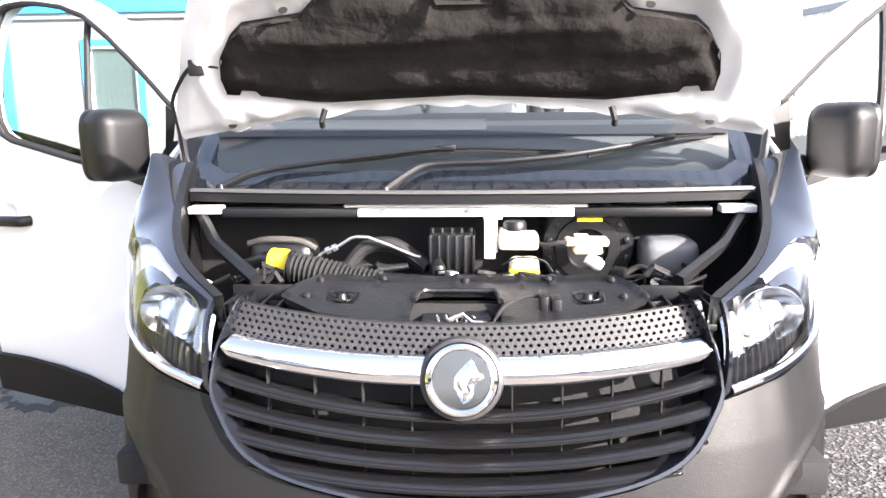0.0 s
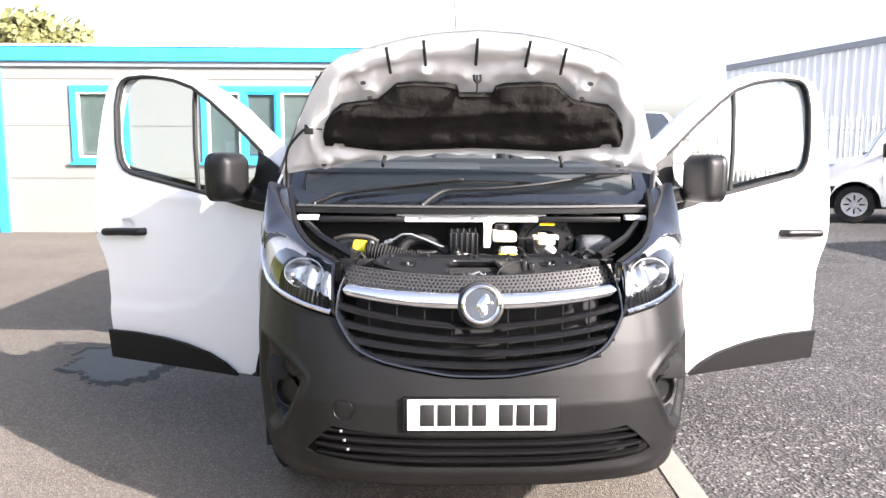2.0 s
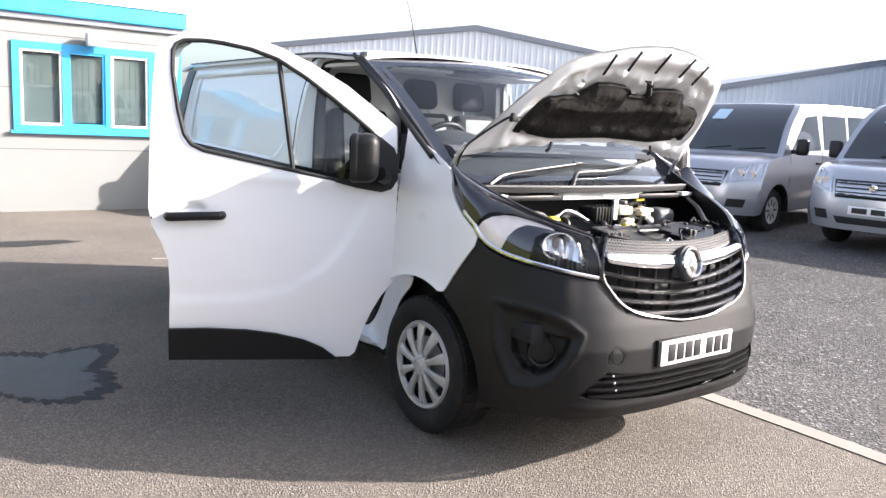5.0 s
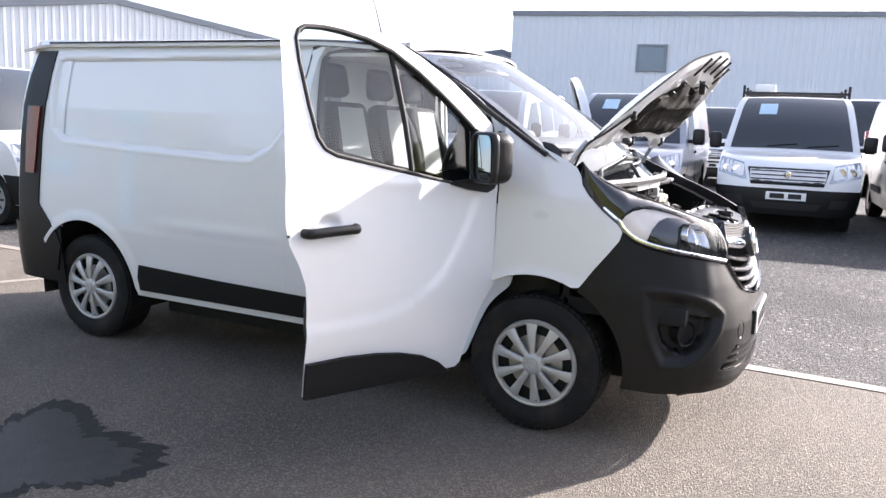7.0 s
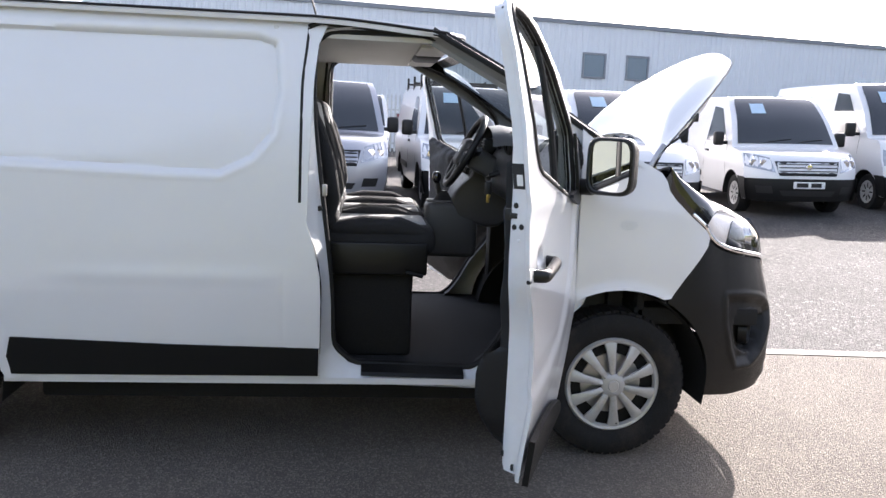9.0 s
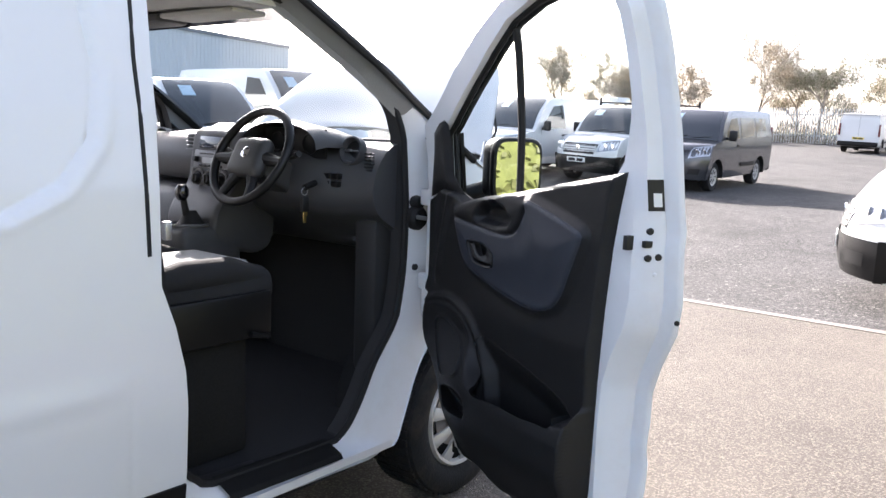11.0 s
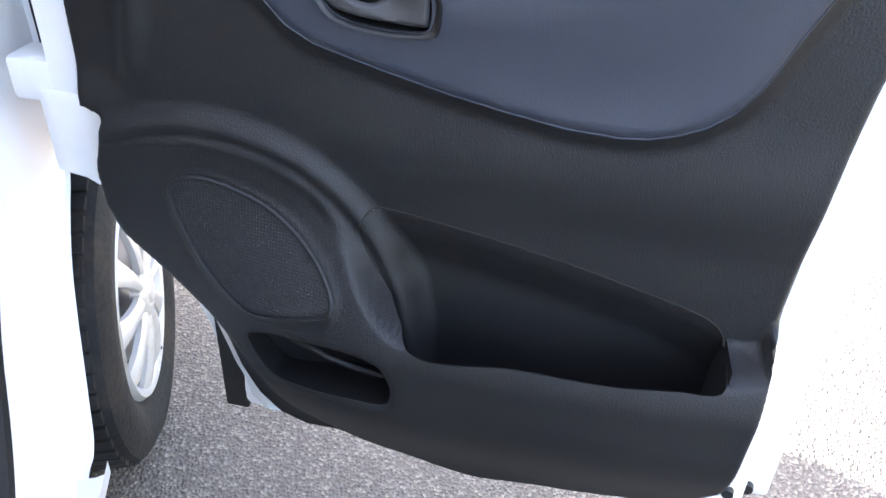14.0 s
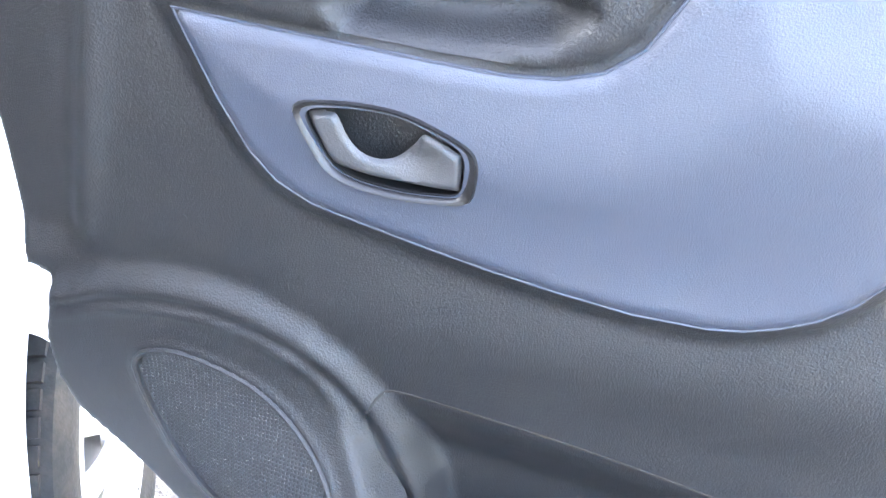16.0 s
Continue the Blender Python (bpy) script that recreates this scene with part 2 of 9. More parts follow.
M["foil"] = mat("engine_grey_plastic", (0.0058, 0.0058, 0.006), 0.36, var=0.2, scale=20, bump=0.15, dirt=(0.04, 0.036, 0.03), dirt_amt=0.16, dirt_scale=12)
M["beam"] = mat("white_cross_member", (0.72, 0.72, 0.70), 0.4, var=0.05)


def speaker_mat():
    m = mat("perforated_speaker_grille", (0.010, 0.0105, 0.0115), 0.5, var=0.05)
    N, L = m.node_tree.nodes, m.node_tree.links
    b = N["Principled BSDF"]
    tc, mp = N.new("ShaderNodeTexCoord"), N.new("ShaderNodeMapping")
    L.new(tc.outputs["Object"], mp.inputs["Vector"])
    mp.inputs["Scale"].default_value = (0, 230, 230)
    vo = N.new("ShaderNodeTexVoronoi")
    vo.inputs["Scale"].default_value, vo.inputs["Randomness"].default_value = 1.0, 0.08
    L.new(mp.outputs["Vector"], vo.inputs["Vector"])
    r = N.new("ShaderNodeMapRange")
    r.inputs["From Min"].default_value, r.inputs["From Max"].default_value = 0.26, 0.36
    L.new(vo.outputs["Distance"], r.inputs["Value"])
    mx = N.new("ShaderNodeMix")
    mx.data_type = "RGBA"
    mx.inputs["A"].default_value, mx.inputs["B"].default_value = (0.004, 0.004, 0.004, 1), (0.020, 0.0207, 0.0225, 1)
    L.new(r.outputs["Result"], mx.inputs["Factor"])
    L.new(mx.outputs["Result"], b.inputs["Base Color"])
    bp = N.new("ShaderNodeBump")
    bp.inputs["Strength"].default_value, bp.inputs["Distance"].default_value = 0.6, 0.002
    L.new(r.outputs["Result"], bp.inputs["Height"])
    L.new(bp.outputs["Normal"], b.inputs["Normal"])
    return m


M["speaker"] = speaker_mat()

# ---- mesh tools ----
from mathutils.geometry import delaunay_2d_cdt


def empty(name, m=None):
    e = new(name)
    e.empty_display_size = 0.2
    if m is not None:
        e.matrix_basis = m
    return e


def mesh_of(name, verts, faces, mats, smooth=True, sharp=35):
    me = bpy.data.meshes.new(name)
    me.from_pydata([tuple(v) for v in verts], [], faces)
    for x in (mats if isinstance(mats, (list, tuple)) else [mats]):
        me.materials.append(x)
    if smooth:
        me.polygons.foreach_set("use_smooth", [True] * len(me.polygons))
        me.set_sharp_from_angle(angle=radians(sharp))
    me.update()
    return me


def put(name, verts, faces, mats, parent=None, label="", smooth=True, sharp=35, m=None):
    ob = new(name, mesh_of(name, verts, faces, mats, smooth, sharp))
    if parent is not None:
        ob.parent = parent
    if m is not None:
        ob.matrix_basis = m
    if label:
        tagged(ob, label)
    return ob


def part(name, bm, material, parent=None, label="", smooth=True, sharp=35, m=None):
    me = bpy.data.meshes.new(name)
    bmesh.ops.recalc_face_normals(bm, faces=bm.faces)
    bm.to_mesh(me)
    bm.free()
    for x in (material if isinstance(material, (list, tuple)) else [material]):
        me.materials.append(x)
    if smooth:
        me.polygons.foreach_set("use_smooth", [True] * len(me.polygons))
        me.set_sharp_from_angle(angle=radians(sharp))
    ob = new(name, me)
    if parent is not None:
        ob.parent = parent
    if m is not None:
        ob.matrix_basis = m
    if label:
        tagged(ob, label)
    return ob


def box(bm, x0, x1, y0, y1, z0, z1, bev=0.0, seg=2, m=None):
    r = bmesh.ops.create_cube(bm, size=1)
    vs = r["verts"]
    for v in vs:
        v.co = Vector(((x0 + x1) / 2 + v.co.x * (x1 - x0), (y0 + y1) / 2 + v.co.y * (y1 - y0), (z0 + z1) / 2 + v.co.z * (z1 - z0)))
    if bev:
        es = list({e for v in vs for e in v.link_edges})
        r = bmesh.ops.bevel(bm, geom=es, offset=bev, segments=seg, affect="EDGES", profile=0.5)
        vs = list({v for f in r["faces"] for v in f.verts} | {v for v in vs if v.is_valid})
    if m is not None:
        done = set()
        for v in vs:
            if v.is_valid and v not in done:
                v.co = m @ v.co
                done.add(v)
    return bm


def boxes(*rows, bev=0.0, seg=2):
    bm = bmesh.new()
    for r in rows:
        b2 = bmesh.new()
        box(b2, *r[:6], bev=bev, seg=seg)
        if len(r) > 6:
            bmesh.ops.transform(b2, matrix=r[6], verts=b2.verts)
        tmp = bpy.data.meshes.new("tmp")
        b2.to_mesh(tmp)
        b2.free()
        bm.from_mesh(tmp)
        bpy.data.meshes.remove(tmp)
    return bm


def tube(pts, r, n=8, closed=False, radii=None):
    """A round bar along a line of points."""
    P = [Vector(p) for p in pts]
    bm = bmesh.new()
    rings, up = [], None
    for i, p in enumerate(P):
        a = P[(i - 1) % len(P)] if (closed or i) else p
        c = P[(i + 1) % len(P)] if (closed or i < len(P) - 1) else p
        d = (c - a).normalized()
        if up is None:
            up = d.orthogonal().normalized()
        up = (up - d * up.dot(d))
        up = up.normalized() if up.length > 1e-6 else d.orthogonal().normalized()
        s = d.cross(up)
        rr = radii[i] if radii else r
        rings.append([bm.verts.new(p + (up * math.cos(6.28318 * k / n) + s * math.sin(6.28318 * k / n)) * rr) for k in range(n)])
    m = len(rings)
    for i in range(m if closed else m - 1):
        for k in range(n):
            bm.faces.new((rings[i][k], rings[i][(k + 1) % n], rings[(i + 1) % m][(k + 1) % n], rings[(i + 1) % m][k]))
    if not closed:
        bm.faces.new(rings[0][::-1])
        bm.faces.new(rings[-1])
    return bm


def lathe(profile, n=32, axis="x", loop=False):
    """Turns (radius, along) pairs round an axis."""
    bm = bmesh.new()
    rings = []
    for r, a in profile:
        ring = []
        for k in range(n):
            t = 6.283185 * k / n
            c, s = r * math.cos(t), r * math.sin(t)
            ring.append(bm.verts.new((a, c, s) if axis == "x" else (c, a, s) if axis == "y" else (c, s, a)))
        rings.append(ring)
    for i in range(len(rings) - (0 if loop else 1)):
        for k in range(n):
            bm.faces.new((rings[i][k], rings[i][(k + 1) % n], rings[(i + 1) % len(rings)][(k + 1) % n], rings[(i + 1) % len(rings)][k]))
    if not loop:
        for ring in (rings[0], rings[-1]):
            bm.faces.new(ring)
    return bm


def add(bm, other, m=None):
    if m is not None:
        bmesh.ops.transform(other, matrix=m, verts=other.verts)
    tmp = bpy.data.meshes.new("tmp")
    other.to_mesh(tmp)
    other.free()
    bm.from_mesh(tmp)
    bpy.data.meshes.remove(tmp)
    return bm


def smooth_line(pts, n, closed=False):
    """Points along a Catmull-Rom curve, evenly spaced."""
    P = np.array(pts, float)
    if closed:
        Q = np.vstack([P[-1:], P, P[:2]])
    else:
        Q = np.vstack([2 * P[:1] - P[1:2], P, 2 * P[-1:] - P[-2:-1]])
    out = []
    for i in range(1, len(Q) - 2):
        for t in np.linspace(0, 1, 12, endpoint=False):
            a, b, c, d = Q[i - 1], Q[i], Q[i + 1], Q[i + 2]
            out.append(0.5 * (2 * b + (c - a) * t + (2 * a - 5 * b + 4 * c - d) * t * t + (3 * b - a - 3 * c + d) * t ** 3))
    out.append(P[0] if closed else P[-1])
    out = np.array(out)
    s = np.r_[0, np.cumsum(np.linalg.norm(np.diff(out, axis=0), axis=1))]
    q = np.linspace(0, s[-1], n, endpoint=not closed)
    return np.stack([np.interp(q, s, out[:, k]) for k in range(out.shape[1])], 1)


def even_line(pts, step, closed=True):
    """The same polygon with its corners kept and points no further apart than step."""
    out, n = [], len(pts)
    for i in range(n if closed else n - 1):
        a, b = np.array(pts[i], float), np.array(pts[(i + 1) % n], float)
        k = max(1, int(math.ceil(np.linalg.norm(b - a) / step)))
        out += [tuple(a + (b - a) * j / k) for j in range(k)]
    if not closed:
        out.append(tuple(pts[-1]))
    return out


def inside(poly, U, V):
    P = np.array(poly, float)
    hit = np.zeros(U.shape, bool)
    for (x0, y0), (x1, y1) in zip(P, np.roll(P, -1, 0)):
        c = (y0 > V) != (y1 > V)
        with np.errstate(divide="ignore", invalid="ignore"):
            hit ^= c & (U < (x1 - x0) * (V - y0) / (y1 - y0 if y1 != y0 else 1e-12) + x0)
    return hit


def sdf(poly, U, V):
    """Distance to a polygon's outline, positive inside."""
    P = np.array(poly, float)
    best = np.full(U.shape, 1e9)
    for (x0, y0), (x1, y1) in zip(P, np.roll(P, -1, 0)):
        dx, dy = x1 - x0, y1 - y0
        t = np.clip(((U - x0) * dx + (V - y0) * dy) / (dx * dx + dy * dy + 1e-12), 0, 1)
        best = np.minimum(best, (U - x0 - t * dx) ** 2 + (V - y0 - t * dy) ** 2)
    return np.sqrt(best) * np.where(inside(poly, U, V), 1, -1)


def ease(x, a, b):
    t = np.clip((np.asarray(x, float) - a) / (b - a), 0, 1)
    return t * t * (3 - 2 * t)


def flat_mesh(outline, step, holes=(), lines=()):
    """Triangles that fill an outline with holes, about step across."""
    pts, edges = [], []
    loops = [even_line(outline, step)] + [even_line(h, step) for h in holes]
    for lp in loops:
        k = len(pts)
        pts += lp
        edges += [(k + i, k + (i + 1) % len(lp)) for i in range(len(lp))]
    O = np.array(outline, float)
    (u0, v0), (u1, v1) = O.min(0), O.max(0)
    gu, gv = np.meshgrid(np.arange(u0 + step / 2, u1, step), np.arange(v0 + step / 2, v1, step))
    gu = gu + (np.arange(gu.shape[0]) % 2)[:, None] * step / 2
    U, V = gu.ravel(), gv.ravel()
    keep = sdf(outline, U, V) > step * 0.45
    for h in holes:
        keep &= sdf(h, U, V) < -step * 0.45
    pts += list(zip(U[keep], V[keep]))
    res = delaunay_2d_cdt([Vector((float(a), float(b))) for a, b in pts], edges, [], 0, 1e-6)
    vs = np.array([(v.x, v.y) for v in res[0]])
    tri = np.array([f[:] for f in res[2]])
    c = vs[tri].mean(1)
    ok = inside(outline, c[:, 0], c[:, 1])
    for h in holes:
        ok &= ~inside(h, c[:, 0], c[:, 1])
    tri = tri[ok]
    area = np.cross(vs[tri[:, 1]] - vs[tri[:, 0]], vs[tri[:, 2]] - vs[tri[:, 0]])
    tri[area < 0] = tri[area < 0][:, ::-1]
    used = np.unique(tri)
    re = np.full(len(vs), -1)
    re[used] = np.arange(len(used))
    return vs[used], re[tri]


def sheet(outline, fn, step, holes=(), thick=0.0, flip=False):
    """A curved panel: the filled outline laid into space by fn(U, V) -> n x 3, with a turned-in thickness."""
    uv, tri = flat_mesh(outline, step, holes)
    P = np.asarray(fn(uv[:, 0], uv[:, 1]), float)
    if flip:
        tri = tri[:, ::-1]
    if thick:
        n = np.zeros_like(P)
        fnrm = np.cross(P[tri[:, 1]] - P[tri[:, 0]], P[tri[:, 2]] - P[tri[:, 0]])
        for k in range(3):
            np.add.at(n, tri[:, k], fnrm)
        n /= np.linalg.norm(n, axis=1, keepdims=True) + 1e-12
        cnt = {}
        for a, b, c in tri:
            for e in ((a, b), (b, c), (c, a)):
                cnt[e] = 1
        m = len(P)
        rim = [(a, b) for (a, b) in cnt if (b, a) not in cnt]
        F = [tuple(int(i) for i in f) for f in tri] + [tuple(int(i) + m for i in f[::-1]) for f in tri]
        F += [(int(b), int(a), int(a) + m, int(b) + m) for a, b in rim]
        P = np.vstack([P, P - n * thick])
        return P, F
    return P, [tuple(int(i) for i in f) for f in tri]


def loft(rows, closed=False, flip=False, caps=False):
    """Faces between rows of equally many points."""
    R = [np.asarray(r, float) for r in rows]
    n = len(R[0])
    F = []
    for i in range(len(R) - 1):
        for k in range(n if closed else n - 1):
            a, b = i * n + k, i * n + (k + 1) % n
            f = (a, b, b + n, a + n)
            F.append(f[::-1] if flip else f)
    if caps:
        F.append(tuple(range(n))[::-1])
        F.append(tuple(range((len(R) - 1) * n, len(R) * n)))
    return np.vstack(R), F


def merge(*pieces):
    V, F, k = [], [], 0
    for v, f in pieces:
        V.append(np.asarray(v, float))
        F += [tuple(i + k for i in q) for q in f]
        k += len(v)
    return np.vstack(V), F


def text_mesh(name, words, size, material, parent=None, m=None, depth=0.001, label=""):
    cu = bpy.data.curves.new(name, "FONT")
    cu.body, cu.size, cu.align_x, cu.align_y, cu.extrude = words, size, "CENTER", "CENTER", depth
    tmp = new("tmp_text", cu)
    me = bpy.data.meshes.new_from_object(tmp.evaluated_get(bpy.context.evaluated_depsgraph_get()))
    bpy.data.objects.remove(tmp)
    me.materials.clear()
    me.materials.append(material)
    ob = new(name, me)
    ob.parent = parent
    if m is not None:
        ob.matrix_basis = m
    if label:
        tagged(ob, label)
    return ob

# ---- ground ----
def gz(x, y):
    d = np.maximum(0.0, -np.asarray(y, float) - 3.0)
    e = np.maximum(0.0, np.asarray(x, float) - 1.5)
    return np.minimum(0.03 * (np.sqrt(d * d + 1.0) - 1.0) + 0.028 * (np.sqrt(np.minimum(e, 9.0) ** 2 + 1.0) - 1.0), 3.0)


def spread(lo, hi, marks):
    a = [m for m in marks]
    for k in range(60):
        a += [marks[0] - 0.4 * 1.22 ** k * 2, marks[-1] + 0.4 * 1.22 ** k * 2]
    a = sorted(v for v in set(a) if lo < v < hi)
    return np.array([lo] + a + [hi])


gx = spread(-600, 600, list(np.arange(-9, 0.9, 0.9)) + [0.97] + list(np.arange(1.8, 12, 1.0)))
gy = spread(-600, 600, list(np.arange(-14, -3.7, 0.9)) + [-3.66] + list(np.arange(-3, 12, 0.9)))
GX, GY = np.meshgrid(gx, gy)
gv = np.stack([GX.ravel(), GY.ravel(), np.minimum(gz(GX, GY), 3.0).ravel()], 1)
n = len(gx)
gf = [(j * n + i, j * n + i + 1, (j + 1) * n + i + 1, (j + 1) * n + i) for j in range(len(gy) - 1) for i in range(n - 1)]
ground = put("ground", gv, gf, [M["asphalt"], M["gravel"], M["grass"]], sharp=80)
for p in ground.data.polygons:
    c = p.center
    p.material_index = 2 if max(abs(c.x), abs(c.y)) > 75 else (1 if (c.x > 0.97 or c.y < -3.66) else 0)
tagged(ground, "tan tarmac yard meeting darker loose gravel", "ground", kind="structure")


def ground_strip(name, pts, width, up, material, label, category="edging"):
    P = smooth_line(pts, 60)
    d = np.gradient(P, axis=0)
    d /= np.linalg.norm(d, axis=1, keepdims=True)
    nrm = np.stack([-d[:, 1], d[:, 0]], 1) * width / 2
    rows = []
    for k, h in ((-1, -0.02), (-1, up), (1, up), (1, -0.02)):
        q = P + nrm * k
        rows.append(np.c_[q, gz(q[:, 0], q[:, 1]) + h])
    v, f = loft(rows)
    return tagged(put(name, v, f, material, sharp=30), label, category, kind="structure")


ground_strip("edging", [(1.02, 9.5), (1.0, 4), (0.96, 0.5), (0.92, -0.8), (0.82, -2.2), (0.62, -3.66)], 0.125, 0.006, M["paintline"], "pale concrete edging strip between tarmac and gravel")
ground_strip("edging", [(0.66, -3.66), (-2, -3.66), (-6, -3.70), (-14, -3.75)], 0.11, 0.006, M["paintline"], "worn pale line where tarmac meets gravel")
ground_strip("painted_line", [(-0.6, 6.2), (1.6, 5.3)], 0.09, 0.004, M["paintline"], "faded painted bay line on the tarmac", "painted line")


def blob(name, cx, cy, rx, ry, seed, label, material, up=0.004, turn=0.0, rough=0.16):
    pts = []
    for k in range(160):
        t = 6.283185 * k / 160
        r = 1 + rough * 2.2 * noise.noise((math.cos(t) * 1.6 + seed, math.sin(t) * 1.6, seed)) + rough * 0.7 * noise.noise((math.cos(t) * 7 + seed, math.sin(t) * 7, 3)) + rough * 0.5 * noise.noise((math.cos(t) * 21 + seed, math.sin(t) * 21, 5))
        a, b = rx * r * math.cos(t), ry * r * math.sin(t)
        pts.append((cx + a * math.cos(turn) - b * math.sin(turn), cy + a * math.sin(turn) + b * math.cos(turn)))
    v, f = sheet(pts, lambda U, V: np.stack([U, V, gz(U, V) + up], 1), 0.12)
    return tagged(put(name, v, f, material), label, "puddle", kind="structure")


blob("puddle", -2.25, 2.78, 0.47, 0.52, 3.1, "dark damp patch drying on the tarmac", M["wet"], up=0.002, rough=0.22)
blob("puddle", -2.29, 2.77, 0.39, 0.43, 3.1, "thin film of water lying on the tarmac", mat("water_film", (0.040, 0.038, 0.036), 0.46, spec=0.22, var=0.45, scale=12, bump=0.3, bscale=120, dirt=(0.06, 0.057, 0.053), dirt_amt=0.35, dirt_scale=5), up=0.004, rough=0.24)
blob("puddle", -1.75, 7.6, 0.75, 0.22, 7.7, "small damp patch on the tarmac by the office", M["wet"])
blob("puddle", -3.2, 7.4, 0.9, 0.16, 1.7, "thin damp streak on the tarmac", M["wet"])
blob("stain", -2.95, -2.25, 0.42, 0.10, 5.2, "faint dark stain on the tarmac", mat("faint_stain", (0.10, 0.09, 0.08), 0.85, var=0.4, scale=20), up=0.003)


def flat_wall(bm, a, b, z0, z1, thick, nrm_in):
    """An upright slab from a to b in plan; thick goes to nrm_in."""
    a, b, k = Vector((*a, 0)), Vector((*b, 0)), Vector((*nrm_in, 0)) * thick
    vs = []
    for p in (a, b, b + k, a + k):
        vs.append((bm.verts.new((p.x, p.y, z0)), bm.verts.new((p.x, p.y, z1))))
    for i in range(4):
        j = (i + 1) % 4
        bm.faces.new((vs[i][0], vs[j][0], vs[j][1], vs[i][1]))
    bm.faces.new([v[1] for v in vs])
    bm.faces.new([v[0] for v in vs][::-1])


# ---- portable office ----
CY = 10.62
office = tagged(empty("portable_office", pose(-3.0, CY, 0)), "cream portable office cabin with bright blue trim", "office")


def off(name, bm, material, label="", par=None):
    bmesh.ops.transform(bm, matrix=Matrix.Translation((3.0, -CY, 0)), verts=bm.verts)
    return part(name, bm, material, par or office, label, smooth=False)


WINS = [(-6.05, -5.10, 1), (-3.92, -1.96, 3), (-1.20, 0.77, 3)]
def slab(name, material, x0, x1, y0, y1, z0, z1, bev=0.0, label="", par=None):
    bm = bmesh.new()
    box(bm, x0, x1, y0, y1, z0, z1, bev=bev)
    return off(name, bm, material, label, par)


xs = [-7.22] + [v for a, b, _ in WINS for v in (a, b)] + [1.15]
for i in range(0, len(xs), 2):
    slab("wall", M["cladding"], xs[i], xs[i + 1], CY, CY + 0.08, 0.0, 2.72)
for a, b, _ in WINS:
    slab("wall", M["cladding"], a, b, CY, CY + 0.08, 0, 1.15)
    slab("wall", M["cladding"], a, b, CY, CY + 0.08, 2.42, 2.72)
for x0, x1, y0, y1 in ((-7.22, -7.14, CY + 0.08, CY + 7), (1.07, 1.15, CY + 0.08, CY + 7), (-7.22, 1.15, CY + 7, CY + 7.08)):
    slab("wall", M["cladding"], x0, x1, y0, y1, 0, 2.72)
M["joint"] = mat("panel_joint", (0.11, 0.11, 0.105), 0.7)
for z in (0.90, 2.52):
    slab("wall_joint", M["joint"], xs[0], xs[-1], CY - 0.004, CY + 0.001, z, z + 0.012)
for i in range(0, len(xs), 2):
    slab("wall_joint", M["joint"], xs[i], xs[i + 1], CY - 0.004, CY + 0.001, 1.76, 1.772)
bm = bmesh.new()
box(bm, -7.34, 1.24, CY - 0.10, CY + 7.15, 2.80, 3.04, bev=0.02)
off("fascia", bm, M["cyan"], "bright blue roof fascia")
bm = bmesh.new()
box(bm, -7.30, 1.20, CY - 0.05, CY + 7.1, 2.72, 2.802)
off("soffit", bm, M["greydark"])
bm = bmesh.new()
box(bm, -7.36, 1.26, CY - 0.12, CY + 7.17, 3.035, 3.07)
off("roof", bm, M["greywhite"])
bm = bmesh.new()
box(bm, -7.31, -7.15, CY - 0.05, CY + 0.03, 0, 2.76, bev=0.01)
off("corner_post", bm, M["cyan"], "blue corner post")
bm = bmesh.new()
box(bm, 1.08, 1.18, CY - 0.03, CY + 0.03, 0, 2.76, bev=0.01)
off("corner_post", bm, M["cyan"], "blue corner post")
for a, b, k in WINS:
    win = slab("window", M["cyan"], a - 0.04, b + 0.04, CY - 0.07, CY - 0.03, 1.13, 1.17, label="blue framed office window")
    for x0, x1, z0, z1 in ((a, a + 0.10, 1.15, 2.42), (b - 0.10, b, 1.15, 2.42), (a + 0.10, b - 0.10, 2.32, 2.42), (a + 0.10, b - 0.10, 1.17, 1.25)):
        slab("window_frame", M["cyan"], x0, x1, CY - 0.03, CY + 0.06, z0, z1, par=win)
    w = (b - a - 0.2) / k
    for i in range(1, k):
        slab("mullion", M["cyan"], a + 0.1 + i * w - 0.04, a + 0.1 + i * w + 0.04, CY - 0.028, CY + 0.06, 1.25, 2.32, par=win)
    for i in range(k):
        p0, p1 = a + 0.1 + i * w + (0.04 if i else 0), a + 0.1 + (i + 1) * w - (0.04 if i < k - 1 else 0)
        for q in ((p0, p0 + 0.035, 1.25, 2.32), (p1 - 0.035, p1, 1.25, 2.32), (p0 + 0.035, p1 - 0.035, 1.25, 1.285), (p0 + 0.035, p1 - 0.035, 2.285, 2.32)):
            slab("sash", M["cyan"] if i % 2 else M["pvc"], q[0], q[1], CY - 0.01, CY + 0.05, q[2], q[3], par=win)
        p0, p1 = p0 - 0.015, p1 + 0.015
        bm = bmesh.new()
        box(bm, p0 + 0.05, p1 - 0.05, CY + 0.02, CY + 0.03, 1.30, 2.27)
        off("pane", bm, M["clear"], par=win)
        bm = bmesh.new()
        x = p0 + 0.05
        while x < p1 - 0.06:
            box(bm, x, x + 0.082, CY + 0.050, CY + 0.054, 1.30, 2.27, m=None)
            x += 0.085
        off("blind", bm, M["blind"], "closed vertical blind slats", par=win)
